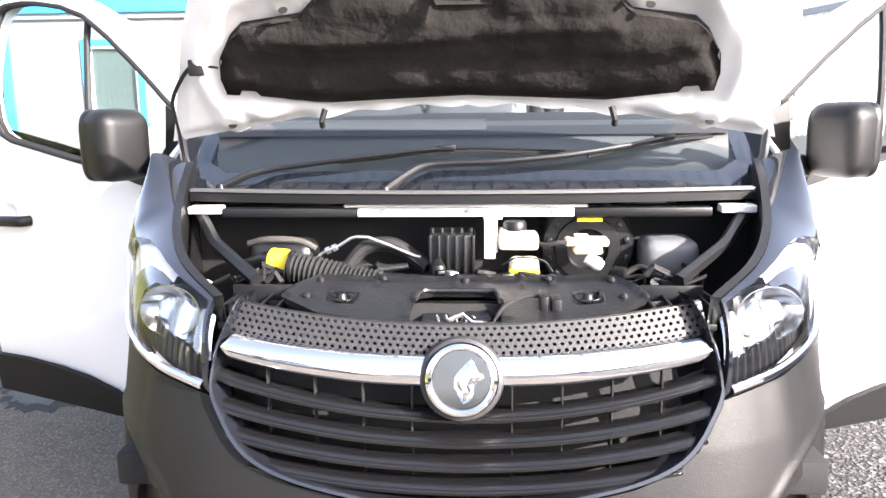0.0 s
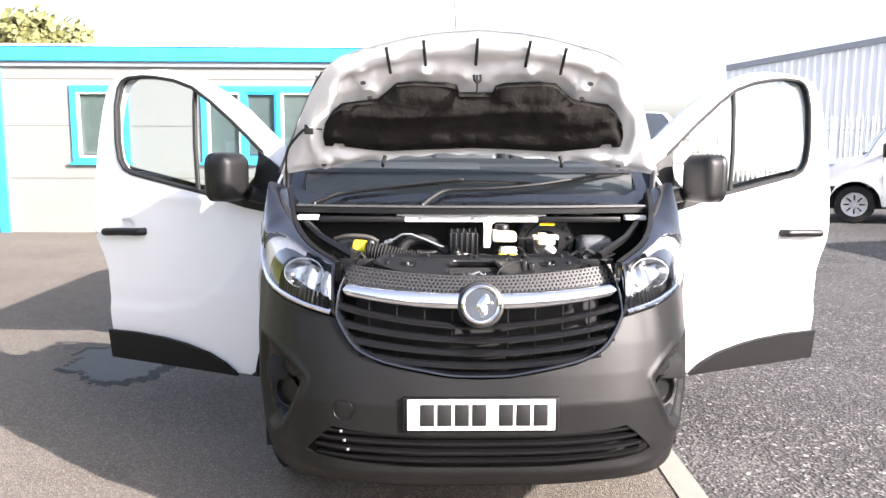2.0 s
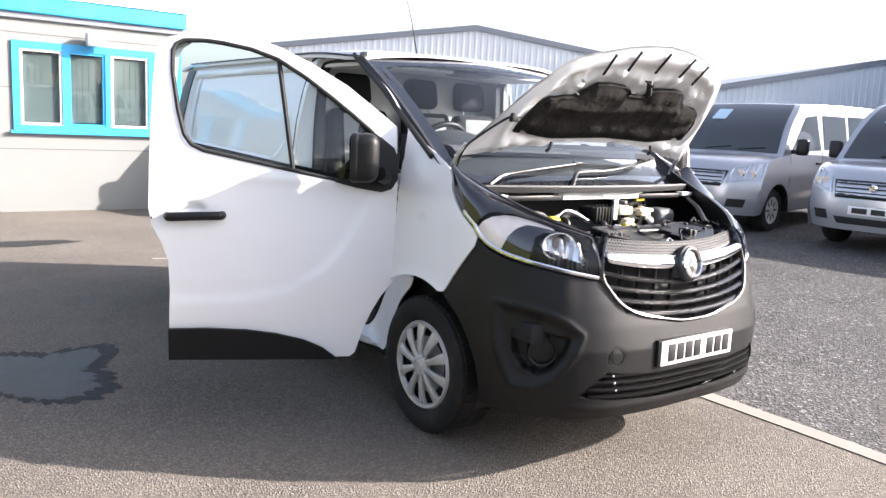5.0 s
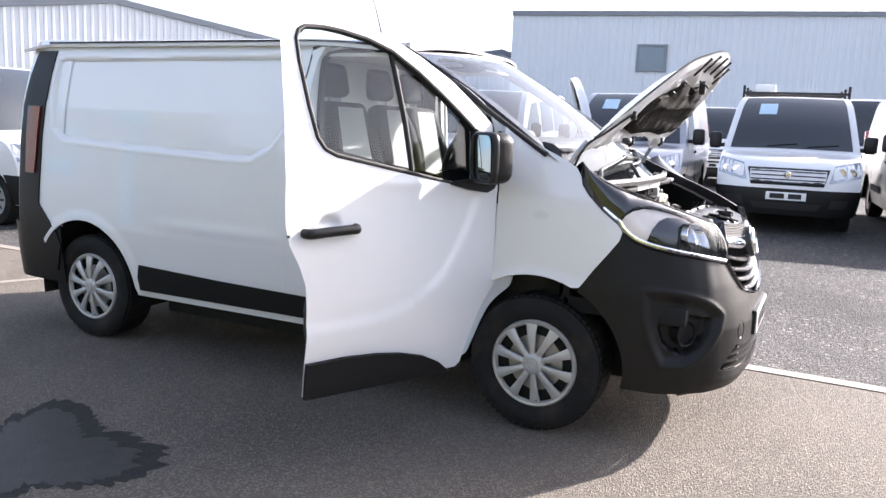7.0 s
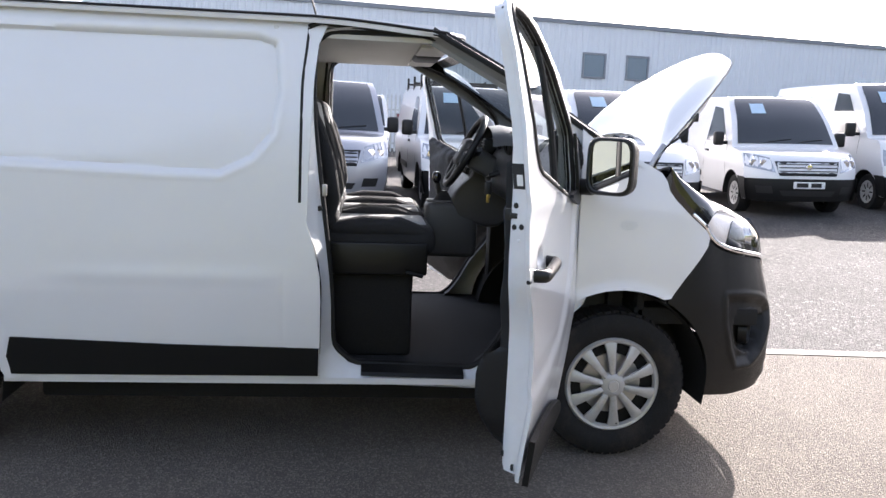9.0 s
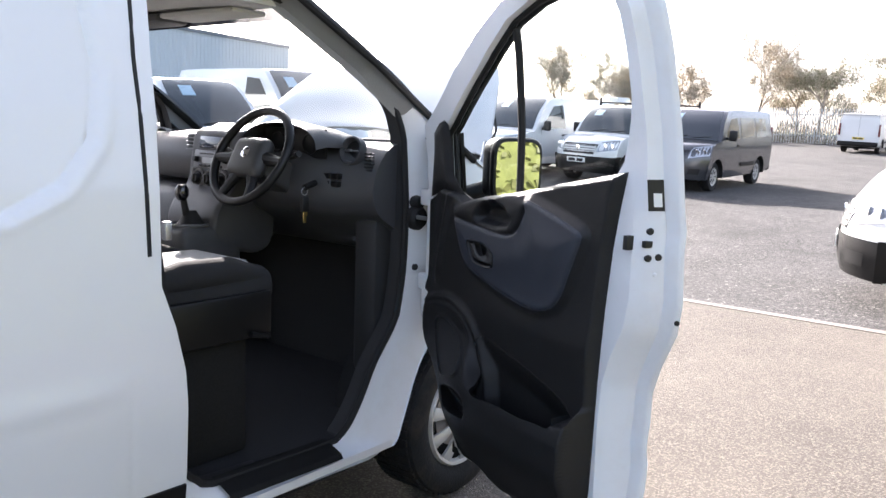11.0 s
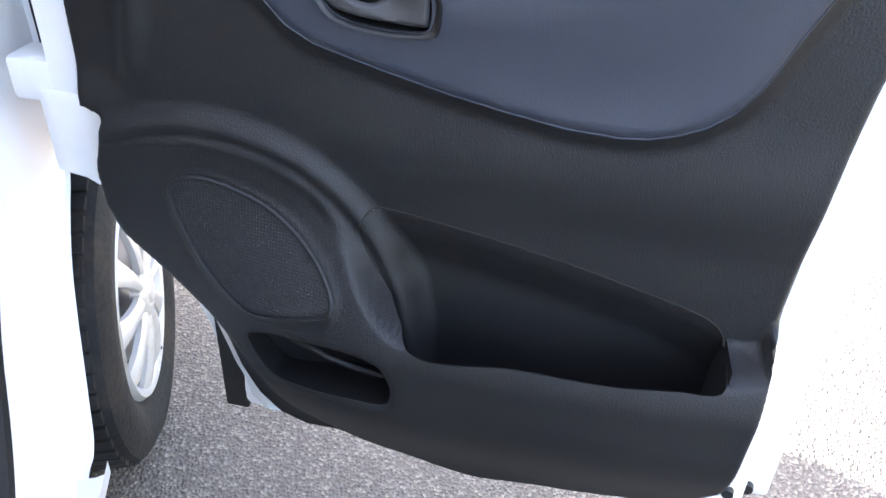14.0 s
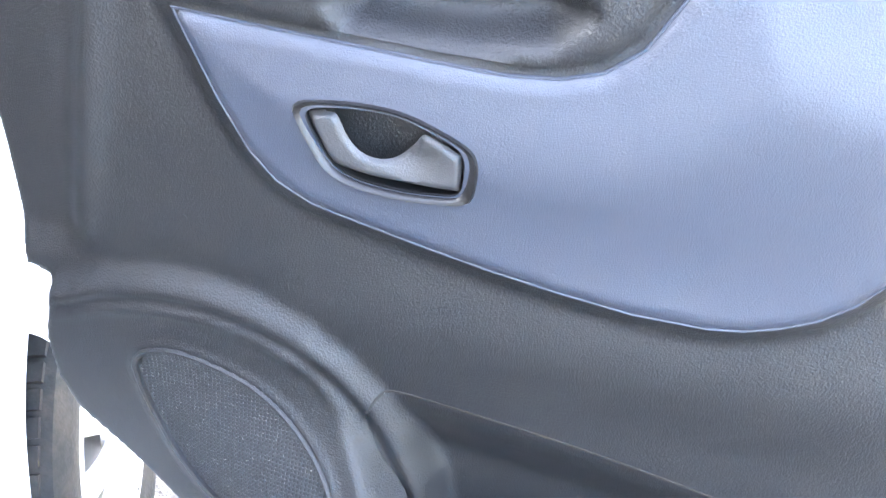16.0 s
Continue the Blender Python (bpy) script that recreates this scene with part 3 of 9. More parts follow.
# floodlight on the wall
fl = tagged(empty("floodlight", pose(-0.12, CY - 0.004, 2.50)), "small grey floodlight on the office wall", "floodlight")
part("bracket", boxes((-0.03, 0.03, -0.12, 0.0, -0.03, 0.03), bev=0.005), M["galv"], fl)
part("housing", boxes((-0.13, 0.13, -0.24, -0.10, -0.09, 0.10), bev=0.015), M["galv"], fl)
part("lens", boxes((-0.11, 0.11, -0.247, -0.24, -0.07, 0.08)), M["lens"], fl)


# ---- sheds ----
def shed(name, a, b, eave, apex, depth, material, label, pitch=0.33, wins=(), trim=0.22):
    """A steel-clad building whose front runs from a to b in plan, with ribbed cladding."""
    a, b = np.array(a, float), np.array(b, float)
    L_ = np.linalg.norm(b - a)
    d = (b - a) / L_
    back = np.array([-d[1], d[0]])
    if back @ ((a + b) / 2) < 0:
        back = -back
    th = tagged(empty(name, pose(a[0], a[1], float(gz(a[0], a[1])), 0, 0, math.degrees(math.atan2(d[1], d[0])))), label, "building")
    sgn = 1 if np.cross(d, back) > 0 else -1
    top = lambda x: eave + (apex - eave) * (1 - abs(2 * x / L_ - 1))
    V, F = [], []
    x, k = 0.0, 0
    pts = []
    while x <= L_:
        for dx, o in ((0, 0), (pitch * 0.55, 0), (pitch * 0.65, -0.035), (pitch * 0.9, -0.035)):
            if x + dx <= L_:
                pts.append((x + dx, o))
        x += pitch
    pts.append((L_, 0))
    rows = [[(p, o * sgn, 0) for p, o in pts], [(p, o * sgn, top(p)) for p, o in pts]]
    v, f = loft(rows)
    part_ob = put("wall", v, f, material, th, smooth=False)
    bm = bmesh.new()
    for p, q in ((0, L_ / 2), (L_ / 2, L_)):
        vs = [bm.verts.new(c) for c in ((p, -0.12 * sgn, top(p) - trim), (q, -0.12 * sgn, top(q) - trim), (q, -0.12 * sgn, top(q) + 0.06), (p, -0.12 * sgn, top(p) + 0.06),
                                        (p, depth * sgn, top(p) - trim), (q, depth * sgn, top(q) - trim), (q, depth * sgn, top(q) + 0.06), (p, depth * sgn, top(p) + 0.06))]
        for i in ((0, 1, 2, 3), (7, 6, 5, 4), (3, 2, 6, 7), (1, 0, 4, 5), (0, 3, 7, 4), (2, 1, 5, 6)):
            bm.faces.new([vs[j] for j in i])
    part("roof", bm, M["greydark"], th, smooth=False)
    bm = bmesh.new()
    for x0, x1 in ((0, 0.1), (L_ - 0.1, L_)):
        box(bm, x0, x1, min(0.01 * sgn, depth * sgn), max(0.01 * sgn, depth * sgn), 0, eave)
    box(bm, 0, L_, min(depth * sgn, (depth - 0.1) * sgn), max(depth * sgn, (depth - 0.1) * sgn), 0, eave)
    part("side_wall", bm, material, th, smooth=False)
    for x0, x1, z0, z1 in wins:
        bm = bmesh.new()
        y0, y1 = sorted((-0.10 * sgn, 0.02 * sgn))
        for q in ((x0, x0 + 0.1, z0, z1), (x1 - 0.1, x1, z0, z1), (x0 + 0.1, x1 - 0.1, z0, z0 + 0.1), (x0 + 0.1, x1 - 0.1, z1 - 0.1, z1)):
            box(bm, q[0], q[1], y0, y1, q[2], q[3])
        w = part("window", bm, M["greydark"], th, "dark framed window", smooth=False)
        y0, y1 = sorted((-0.06 * sgn, -0.05 * sgn))
        part("pane", boxes((x0 + 0.1, x1 - 0.1, y0, y1, z0 + 0.1, z1 - 0.1)), M["pane_blue"], w)
    return th


M["pane_blue"] = mat("dark_window_pane", (0.10, 0.16, 0.22), 0.05, var=0.05, coat=1)
shed("warehouse", (14.4, 36.5), (32.3, 25.7), 5.0, 6.5, 30, M["greywhite"], "pale ribbed steel warehouse with a low gable",
     wins=((15.0, 16.1, 2.7, 3.65), (18.2, 19.3, 2.7, 3.65)))
b_len = math.hypot(9.4, 51.5)
grey_b = shed("warehouse", (34.0, 15.0), (43.4, -36.5), 7.0, 7.02, 25, M["grey"], "long grey-blue steel clad warehouse",
     wins=((6.2, 7.65, 4.2, 5.5), (24.7, 26.1, 4.1, 5.45), (27.3, 28.7, 4.1, 5.45)), trim=0.16)
for k in (9.3, 12.4, 31.0):
    part("downpipe", tube([(k, 0.10, 0), (k, 0.10, 6.8)], 0.06), M["greydark"], grey_b)
for k in (24.8, 27.6):
    part("air_unit", boxes((k, k + 0.95, 0.0, 0.42, 2.2, 2.95), bev=0.03), M["pvc"], grey_b)
shed("workshop", (31.5, 22.0), (46.0, 13.0), 3.9, 5.6, 20, M["grey"], "low grey steel workshop behind the vans")


# ---- palisade fence ----
def fence(a, b, label):
    a, b = np.array(a, float), np.array(b, float)
    L_ = np.linalg.norm(b - a)
    d = (b - a) / L_
    z = float(gz(*((a + b) / 2)))
    th = tagged(empty("palisade_fence", pose(a[0], a[1], float(gz(*a)), 0, 0, math.degrees(math.atan2(d[1], d[0])))), label, "fence")
    rise = float(gz(*b) - gz(*a)) / L_
    for zz in (0.45, 1.75):
        part("rail", boxes((0, L_, 0.02, 0.06, zz, zz + 0.06, Matrix.Shear("XZ", 4, (0, 0)))), M["galv"], th)
    me = None
    x = 0.0
    while x < L_:
        if me is None:
            v, f = loft([[(-0.035, 0.01, 0), (0, -0.012, 0), (0.035, 0.01, 0), (0, 0.016, 0)], [(-0.035, 0.01, 2.1), (0, -0.012, 2.1), (0.035, 0.01, 2.1), (0, 0.016, 2.1)], [(-0.003, 0.01, 2.25), (0, 0.005, 2.25), (0.003, 0.01, 2.25), (0, 0.012, 2.25)]], closed=True, caps=True)
            me = mesh_of("pale", v, f, M["galv"], smooth=False)
        o = new("pale", me)
        o.parent = th
        o.matrix_basis = Matrix.Translation((x, 0, rise * x))
        x += 0.16
    return th


fence((9.0, 25.0), (26.0, 21.0), "galvanised steel palisade fence")
fence((26.0, 12.0), (29.0, -20.0), "galvanised steel palisade fence")
fence((16.0, -50.0), (-24.0, -50.0), "galvanised steel palisade fence along the far edge")


# ---- trees ----
def tree(name, x, y, h, seed, leafy, label, leafmat, spread_=0.55, clumps=1.0, depth=5, leaf=0.11, twigs=0):
    rnd = random.Random(seed)
    z0 = float(min(gz(x, y), 3.0))
    th = tagged(empty(name, pose(x, y, z0 - 0.05)), label, "tree")
    bm = bmesh.new()
    tips = []
    def limb(p, d, r, length, level):
        pts, q, dd = [p], p.copy(), d.copy()
        for _ in range(4):
            dd = (dd + Vector((rnd.uniform(-1, 1), rnd.uniform(-1, 1), rnd.uniform(-0.3, 0.6))) * 0.16).normalized()
            q = q + dd * length / 4
            pts.append(q.copy())
        add(bm, tube(pts, r, 5 if level > 1 else 8, radii=[r * (1 - 0.12 * i) for i in range(5)]))
        if level >= depth - 1:
            tips.extend(pts[1:])
        if level < depth:
            for _ in range(3 if level else 5):
                i = rnd.randint(2, 4)
                a = rnd.uniform(0, 6.283)
                side = dd.orthogonal().normalized()
                side.rotate(Matrix.Rotation(a, 3, dd))
                limb(pts[i], (dd * (1 - spread_) + side * spread_ + Vector((0, 0, 0.15))).normalized(), r * 0.56, length * rnd.uniform(0.58, 0.78), level + 1)
    limb(Vector((0, 0, 0)), Vector((0, 0, 1)), h * (0.014 if twigs else 0.022), h * (0.30 if twigs else 0.36), 0)
    part("trunk", bm, M["bark"], th)
    V, F = [], []
    for p in tips:
        for _ in range(int(leafy * clumps)):
            c = p + Vector((rnd.gauss(0, 1), rnd.gauss(0, 1), rnd.gauss(0, 1))) * h * 0.025
            u = Vector((rnd.uniform(-1, 1), rnd.uniform(-1, 1), rnd.uniform(-1, 1))).normalized() * leaf * rnd.uniform(0.6, 1.3)
            w = u.orthogonal() * 0.8
            k = len(V)
            V += [c - u, c + w, c + u, c - w]
            F.append((k, k + 1, k + 2, k + 3))
    if F:
        put("crown", V, F, leafmat, th, smooth=False)
    if twigs:
        g = np.random.default_rng(seed)
        P = np.repeat(np.array([tuple(q) for q in tips]), twigs, 0)
        D = g.normal(size=P.shape) + (0, 0, 0.5)
        D *= (g.uniform(0.25, 0.75, (len(P), 1)) * h / 8) / np.linalg.norm(D, axis=1, keepdims=True)
        W = np.cross(D, g.normal(size=P.shape))
        W *= 0.006 / np.linalg.norm(W, axis=1, keepdims=True)
        q = np.stack([P - W, P + W, P + D], 1).reshape(-1, 3)
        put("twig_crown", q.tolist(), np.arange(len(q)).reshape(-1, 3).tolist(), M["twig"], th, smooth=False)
    return th


rt = random.Random(5)
tree("tree", -12.6, 17.5, 7.0, 11, 12, "green leafy tree behind the office", M["leaf"], depth=5, leaf=0.10, clumps=0.5)
tree("tree", -11.6, 20.5, 6.2, 12, 12, "green leafy tree behind the office", M["leaf"], depth=5, leaf=0.10, clumps=0.5)
for k, (tx, ty, th_, lf, mt) in enumerate([(21, -47, 8, 2, "budleaf"), (15, -54, 10.5, 2, "budleaf"), (10.5, -53, 8, 3, "leaf"), (6, -56, 9, 3, "leaf"), (1.5, -54, 8, 2, "budleaf"),
                                            (-3, -55, 8.5, 3, "leaf"), (-7, -53, 6, 4, "budleaf"), (-11, -55, 9, 3, "leaf"), (27, -48, 9, 2, "budleaf"), (-17, -54, 8, 3, "leaf"),
                                            (18, -50, 7, 2, "budleaf"), (12.5, -56, 7.5, 2, "leaf"), (3.8, -52, 6.5, 2, "budleaf"), (-1, -57, 7.5, 2, "leaf"), (24, -50, 7.5, 2, "leaf"), (-14, -52, 6.5, 2, "budleaf")]):
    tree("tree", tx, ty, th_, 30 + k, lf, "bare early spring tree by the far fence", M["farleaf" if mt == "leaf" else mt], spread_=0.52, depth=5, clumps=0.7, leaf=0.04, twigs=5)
g = np.random.default_rng(3)
n = 15000
P = np.stack([g.uniform(-22, 32, n), -50.5 + g.normal(0, 0.5, n), 0 * g.uniform(size=n)], 1)
P[:, 2] = np.minimum(gz(P[:, 0], P[:, 1]), 3.0) + g.uniform(0, 1, n) ** 1.6 * (1.4 + 0.7 * np.sin(P[:, 0] * 0.9) + 0.5 * np.sin(P[:, 0] * 2.3))
D = g.normal(size=P.shape) * 0.28 + (0, 0, 0.35)
W = np.cross(D, g.normal(size=P.shape))
W *= 0.02 / np.linalg.norm(W, axis=1, keepdims=True)
q = np.stack([P - W, P + W, P + D], 1).reshape(-1, 3)
tagged(put("scrub", q.tolist(), np.arange(3 * n).reshape(-1, 3).tolist(), mat("dry_scrub", (0.22, 0.20, 0.15), 0.9, var=0.4, scale=0.6), smooth=False), "tangled dry scrub along the far fence", "scrub", kind="stuff")


# ---- grass bank with hedge ----
bx = smooth_line([(-17, 36), (-16.2, 24), (-13.1, 13), (-9.9, 5), (-10.3, -2), (-15, -12), (-18, -26), (-14, -43)], 70)
rows = []
for w, h in ((-5, 0), (-3.6, 1.6), (-2, 3.2), (0, 4.6), (1.2, 4.2), (2.4, 2.0), (3.1, 0)):
    d = np.gradient(bx, axis=0)
    d /= np.linalg.norm(d, axis=1, keepdims=True)
    q = bx + np.stack([-d[:, 1], d[:, 0]], 1) * w
    rows.append(np.c_[q, np.minimum(gz(q[:, 0], q[:, 1]), 3) + 0.62 * h * (1 + 0.2 * np.sin(np.arange(70) * 0.9 + w)) - 0.05])
v, f = loft(rows)
tagged(put("hedge_bank", v, f, M["grass"]), "overgrown green bank along the yard edge", "hedge", kind="structure")
rl = random.Random(8)
V, F = [], []
for _ in range(80000):
    i, j = rl.randint(0, len(bx) - 2), rl.randint(0, 5)
    a, b = rl.random(), rl.random()
    p = (rows[j][i] * (1 - a) + rows[j + 1][i] * a) * (1 - b) + (rows[j][i + 1] * (1 - a) + rows[j + 1][i + 1] * a) * b
    c = Vector(p) + Vector((0, 0, rl.uniform(0, 0.2)))
    u = Vector((rl.uniform(-1, 1), rl.uniform(-1, 1), rl.uniform(-0.2, 1))).normalized() * rl.uniform(0.03, 0.085)
    w = u.orthogonal() * 0.7
    k = len(V)
    V += [c - u, c + w, c + u, c - w]
    F.append((k, k + 1, k + 2, k + 3))
tagged(put("hedge_leaves", V, F, mat("ivy_leaf", (0.058, 0.062, 0.014), 0.6, var=0.5, scale=1.5), smooth=False), "yellow-green leaves over the bank", "hedge", kind="stuff")

M["joint_grey"] = mat("panel_gap", (0.30, 0.31, 0.32), 0.5)

# ---- the van's surfaces ----
van = tagged(empty("van"), "white panel van with dark plastic bumper, raised bonnet and open doors", "van")
PLAN = smooth_line([(0, 0), (0.26, 0.004), (0.50, 0.04), (0.65, 0.108), (0.735, 0.185), (0.805, 0.29), (0.86, 0.42), (0.898, 0.56), (0.907, 0.75), (0.909, 1.0), (0.907, 1.5),
                    (0.907, 2.5), (0.909, 3.5), (0.907, 4.2), (0.898, 4.5), (0.875, 4.68), (0.815, 4.79), (0.70, 4.83), (0.4, 4.85), (0, 4.85)], 900)
PS = np.r_[0, np.cumsum(np.linalg.norm(np.diff(PLAN, axis=0), axis=1))]
PN = np.gradient(PLAN, axis=0)
PN = np.stack([PN[:, 1], -PN[:, 0]], 1)
PN /= np.linalg.norm(PN, axis=1, keepdims=True)
WZ = ([0.2, 0.28, 0.36, 0.55, 0.75, 0.95, 1.1, 1.3, 1.5, 1.7, 1.85, 1.92], [0.88, 0.90, 0.915, 0.935, 0.945, 0.938, 0.928, 0.917, 0.893, 0.852, 0.808, 0.768])
FZ = ([0.2, 0.3, 0.36, 0.42, 0.60, 0.70, 0.80, 0.90, 1.0, 1.1, 1.3], [0.06, 0.03, 0.012, 0.0, 0.0, 0.022, 0.05, 0.085, 0.115, 0.155, 0.25])


def s_y(y):
    """Arc length along the plan at a place y on the flank."""
    i = int(np.argmax(PLAN[:, 0] > 0.6))
    return float(np.interp(y, PLAN[i:700, 1], PS[i:700]))


def s_x(x):
    """Arc length along the plan at a distance x from the middle of the nose."""
    return float(np.interp(x, PLAN[:250, 0], PS[:250]))


def body(S, Z, relief=None, side=-1):
    """Points of the outer skin at arc length S (either sign) and height Z."""
    S, Z = np.asarray(S, float), np.asarray(Z, float)
    a = np.abs(S)
    x, y = np.interp(a, PS, PLAN[:, 0]), np.interp(a, PS, PLAN[:, 1])
    nx, ny = np.interp(a, PS, PN[:, 0]), np.interp(a, PS, PN[:, 1])
    k = np.clip(-ny, 0, 1) ** 1.0
    kr = np.clip(ny, 0, 1)
    o = k * np.interp(Z, *FZ) + (1 - k) * (0.945 - np.interp(Z, *WZ))
    o = o + (1 - k) * 0.05 * ease(Z, 1.1, 1.5) * ease(-y, -1.35, -0.8)
    if relief is not None:
        o = o - relief
    x = x - nx * o
    y = y - ny * o
    return np.stack([x * np.where(S < 0, -1, 1), y, Z], 1)


def flank(Y, Z, relief=None, side=-1):
    i = int(np.argmax(PLAN[:, 0] > 0.6))
    S = np.interp(Y, PLAN[i:760, 1], PS[i:760])
    return body(S * side, Z, relief)


def arc(cy, cz, r, a0, a1, n=18):
    return [(cy + r * math.cos(radians(a0 + (a1 - a0) * k / (n - 1))), cz + r * math.sin(radians(a0 + (a1 - a0) * k / (n - 1)))) for k in range(n)]


HUB_F, HUB_R = (0.945, 0.348), (4.026, 0.340)
HX, HY = 0.90, 1.165
DOOR = [(1.075, 0.362), (1.076, 0.51), (1.072, 0.70), (1.078, 0.83), (1.105, 0.91), (1.150, 1.00), (1.165, 1.08), (1.162, 1.25), (1.155, 1.45), (1.145, 1.66), (1.135, 1.775), (1.115, 1.825), (1.07, 1.856), (0.95, 1.878), (0.82, 1.884), (0.70, 1.874),
        (0.59, 1.846), (0.42, 1.772), (0.244, 1.678), (0.12, 1.590), (0.0, 1.500), (0.0, 1.19), (0.0, 0.74), (0.03, 0.70), (0.07, 0.65), (0.113, 0.57), (0.15, 0.48), (0.185, 0.36), (0.21, 0.338), (0.275, 0.338), (0.6, 0.348)]
WINDOW = [(1.062, 1.70), (1.062, 1.79), (1.045, 1.825), (1.013, 1.842), (0.92, 1.848), (0.839, 1.842), (0.71, 1.822), (0.584, 1.782), (0.45, 1.706), (0.322, 1.621), (0.22, 1.545), (0.125, 1.468), (0.115, 1.238), (0.263, 1.222), (0.60, 1.288), (0.92, 1.350), (0.975, 1.375), (1.008, 1.42), (1.036, 1.53)]

lift = lambda P: [(a, b + 0.012 * float(ease(b, 1.55, 1.80))) for a, b in P]
DOOR, WINDOW = lift(DOOR), lift(WINDOW)

# rear side panels with a pressed recess, one on each flank
SWAGE = [(2.46, 1.80), (2.44, 1.60), (2.47, 1.42), (2.56, 1.31), (2.69, 1.245), (2.9, 1.245), (3.6, 1.265), (4.22, 1.29), (4.33, 1.36), (4.36, 1.6), (4.36, 1.80), (4.3, 1.815), (2.55, 1.83)]


def side_relief(Y, Z):
    d = sdf(SWAGE, Y, Z)
    r = -0.024 * ease(d, -0.002, 0.018) + 0.004 * np.exp(-((d + 0.010) / 0.010) ** 2)
    r = r + 0.006 * np.exp(-((Z - 0.82) / 0.035) ** 2) * ease(Y, 2.3, 2.6) * ease(-Y, -3.5, -3.2)
    r = r - 0.004 * (np.abs(Y - 2.43) < 0.004) * (Z < 0.84)
    r = r + 0.012 * ease(-np.hypot(Y - HUB_R[0], Z - HUB_R[1]), -0.52, -0.455)
    return r


for side in (-1, 1):
    out = [(2.270, 0.37)] + [(2.270, z) for z in (0.51, 0.72)] + [(2.275, 0.83), (2.300, 0.95), (2.335, 1.06), (2.325, 1.4), (2.315, 1.66), (2.30, 1.80), (2.27, 1.87), (2.23, 1.905),
           (3.0, 1.905), (4.0, 1.900), (4.52, 1.893), (4.56, 1.70), (4.585, 1.40), (4.60, 0.95), (4.60, 0.84), (4.44, 0.715), (4.39, 0.60)]
    out += arc(*HUB_R, 0.445, 40, 172, 22) + [(3.565, 0.365)]
    if side == 1:
        out = [p if p[0] > 2.4 else (HY - 0.01 + (p[0] - 2.3) * 0.2 + 1.15, p[1]) for p in out]
    v, f = sheet(out, lambda U, V: flank(U, V, side_relief(U, V), side), 0.012, thick=0.012, flip=side > 0)
    put("side_panel", v, f, M["white"], van, "white pressed steel side panel" if side < 0 else "", sharp=50)
    strip = [(2.276, 0.388), (2.274, 0.513), (2.9, 0.525), (3.54, 0.548), (3.575, 0.40), (3.57, 0.385)]
    v, f = sheet(strip, lambda U, V: flank(U, V, 0.008 + 0 * U, side), 0.05, thick=0.012, flip=side > 0)
    put("side_moulding", v, f, M["moulding"], van, "dark plastic rubbing strip", sharp=50)
    q = np.linspace(0.40, 1.02, 12)
    part("panel_seam", tube([tuple(p) for p in flank(0 * q + 2.43, q, 0 * q + 0.0005, side)], 0.0025, 6), M["joint_grey"], van)
    # sill below
    rows = []
    for zz, o in ((0.372, 0.0), (0.345, 0.004), (0.335, -0.02), (0.335, -0.12)):
        Y = np.linspace(1.40, 3.585, 40)
        rows.append(flank(Y, 0 * Y + zz, 0 * Y + o, side))
    v, f = loft(rows, flip=side < 0)
    put("sill", v, f, M["white"], van)
    # front wing
    wing = [(1.160, 0.75), (1.160, 1.0), (1.160, 1.25), (1.160, 1.500), (1.10, 1.468), (1.02, 1.425), (0.93, 1.385), (0.843, 1.345), (0.79, 1.315), (0.765, 1.28), (0.755, 1.24), (0.72, 1.195), (0.65, 1.13), (0.575, 1.072), (0.552, 1.04), (0.56, 1.0), (0.61, 0.93), (0.67, 0.85), (0.728, 0.764)]
    wing += arc(*HUB_F, 0.452, 114, 62, 10)
    v, f = sheet(wing, lambda U, V: flank(U, V, 0.010 * ease(-np.hypot(U - HUB_F[0], V - HUB_F[1]), -0.50, -0.45), side), 0.02, thick=0.010, flip=side > 0)
    put("front_wing", v, f, M["white"], van, "white front wing", sharp=50)
    bm = lathe([(0.0, 0), (0.03, 0), (0.032, 0.006), (0.024, 0.013), (0.0, 0.014)], 20)
    p = flank(np.array([0.94]), np.array([1.086]), None, side)[0]
    part("side_repeater", bm, M["lens"], van, "small oval side indicator", m=Matrix.Translation(p) @ Matrix.Rotation(math.pi if side < 0 else 0, 4, "Z") @ Matrix.Diagonal((1, 1.5, 0.8, 1)))
    # wheel arch liners
    for (cy, cz), r in ((HUB_F, 0.44), (HUB_R, 0.438)):
        rows = []
        for xx, rr in (((0.862, r), (0.84, r - 0.004)) if cy < 2 else ((0.885, r), (0.86, r - 0.004))) + ((0.55, r - 0.01), (0.55, 0.02)):
            A = np.radians(np.linspace(-12, 192, 30))
            rows.append(np.stack([side * np.minimum(xx, 0.785 + 0.12 * (ease(A, 1.08, 1.38) if cy < 2 else 1 + 0 * A)), cy + rr * np.cos(A), np.maximum(cz + rr * np.sin(A), 0.22)], 1))
        v, f = loft(rows)
        put("arch_liner", v, f, M["dark"], van)

# roof
def roof_fn(U, V):
    edge = 1 - 0.028 * ease(V, 4.3, 4.9)
    z = 1.972 - 0.07 * np.abs(U / 0.80) ** 3.2 - 0.068 * ease(-V, -2.35, -1.50) * (1 - 0.3 * np.abs(U)) - 0.05 * ease(V, 4.45, 4.85)
    for c in (-0.42, -0.14, 0.14, 0.42):
        z = z + 0.006 * np.exp(-((U - c) / 0.02) ** 2) * ease(V, 2.4, 2.6) * ease(-V, -4.4, -4.2)
    return np.stack([U, V, z], 1)


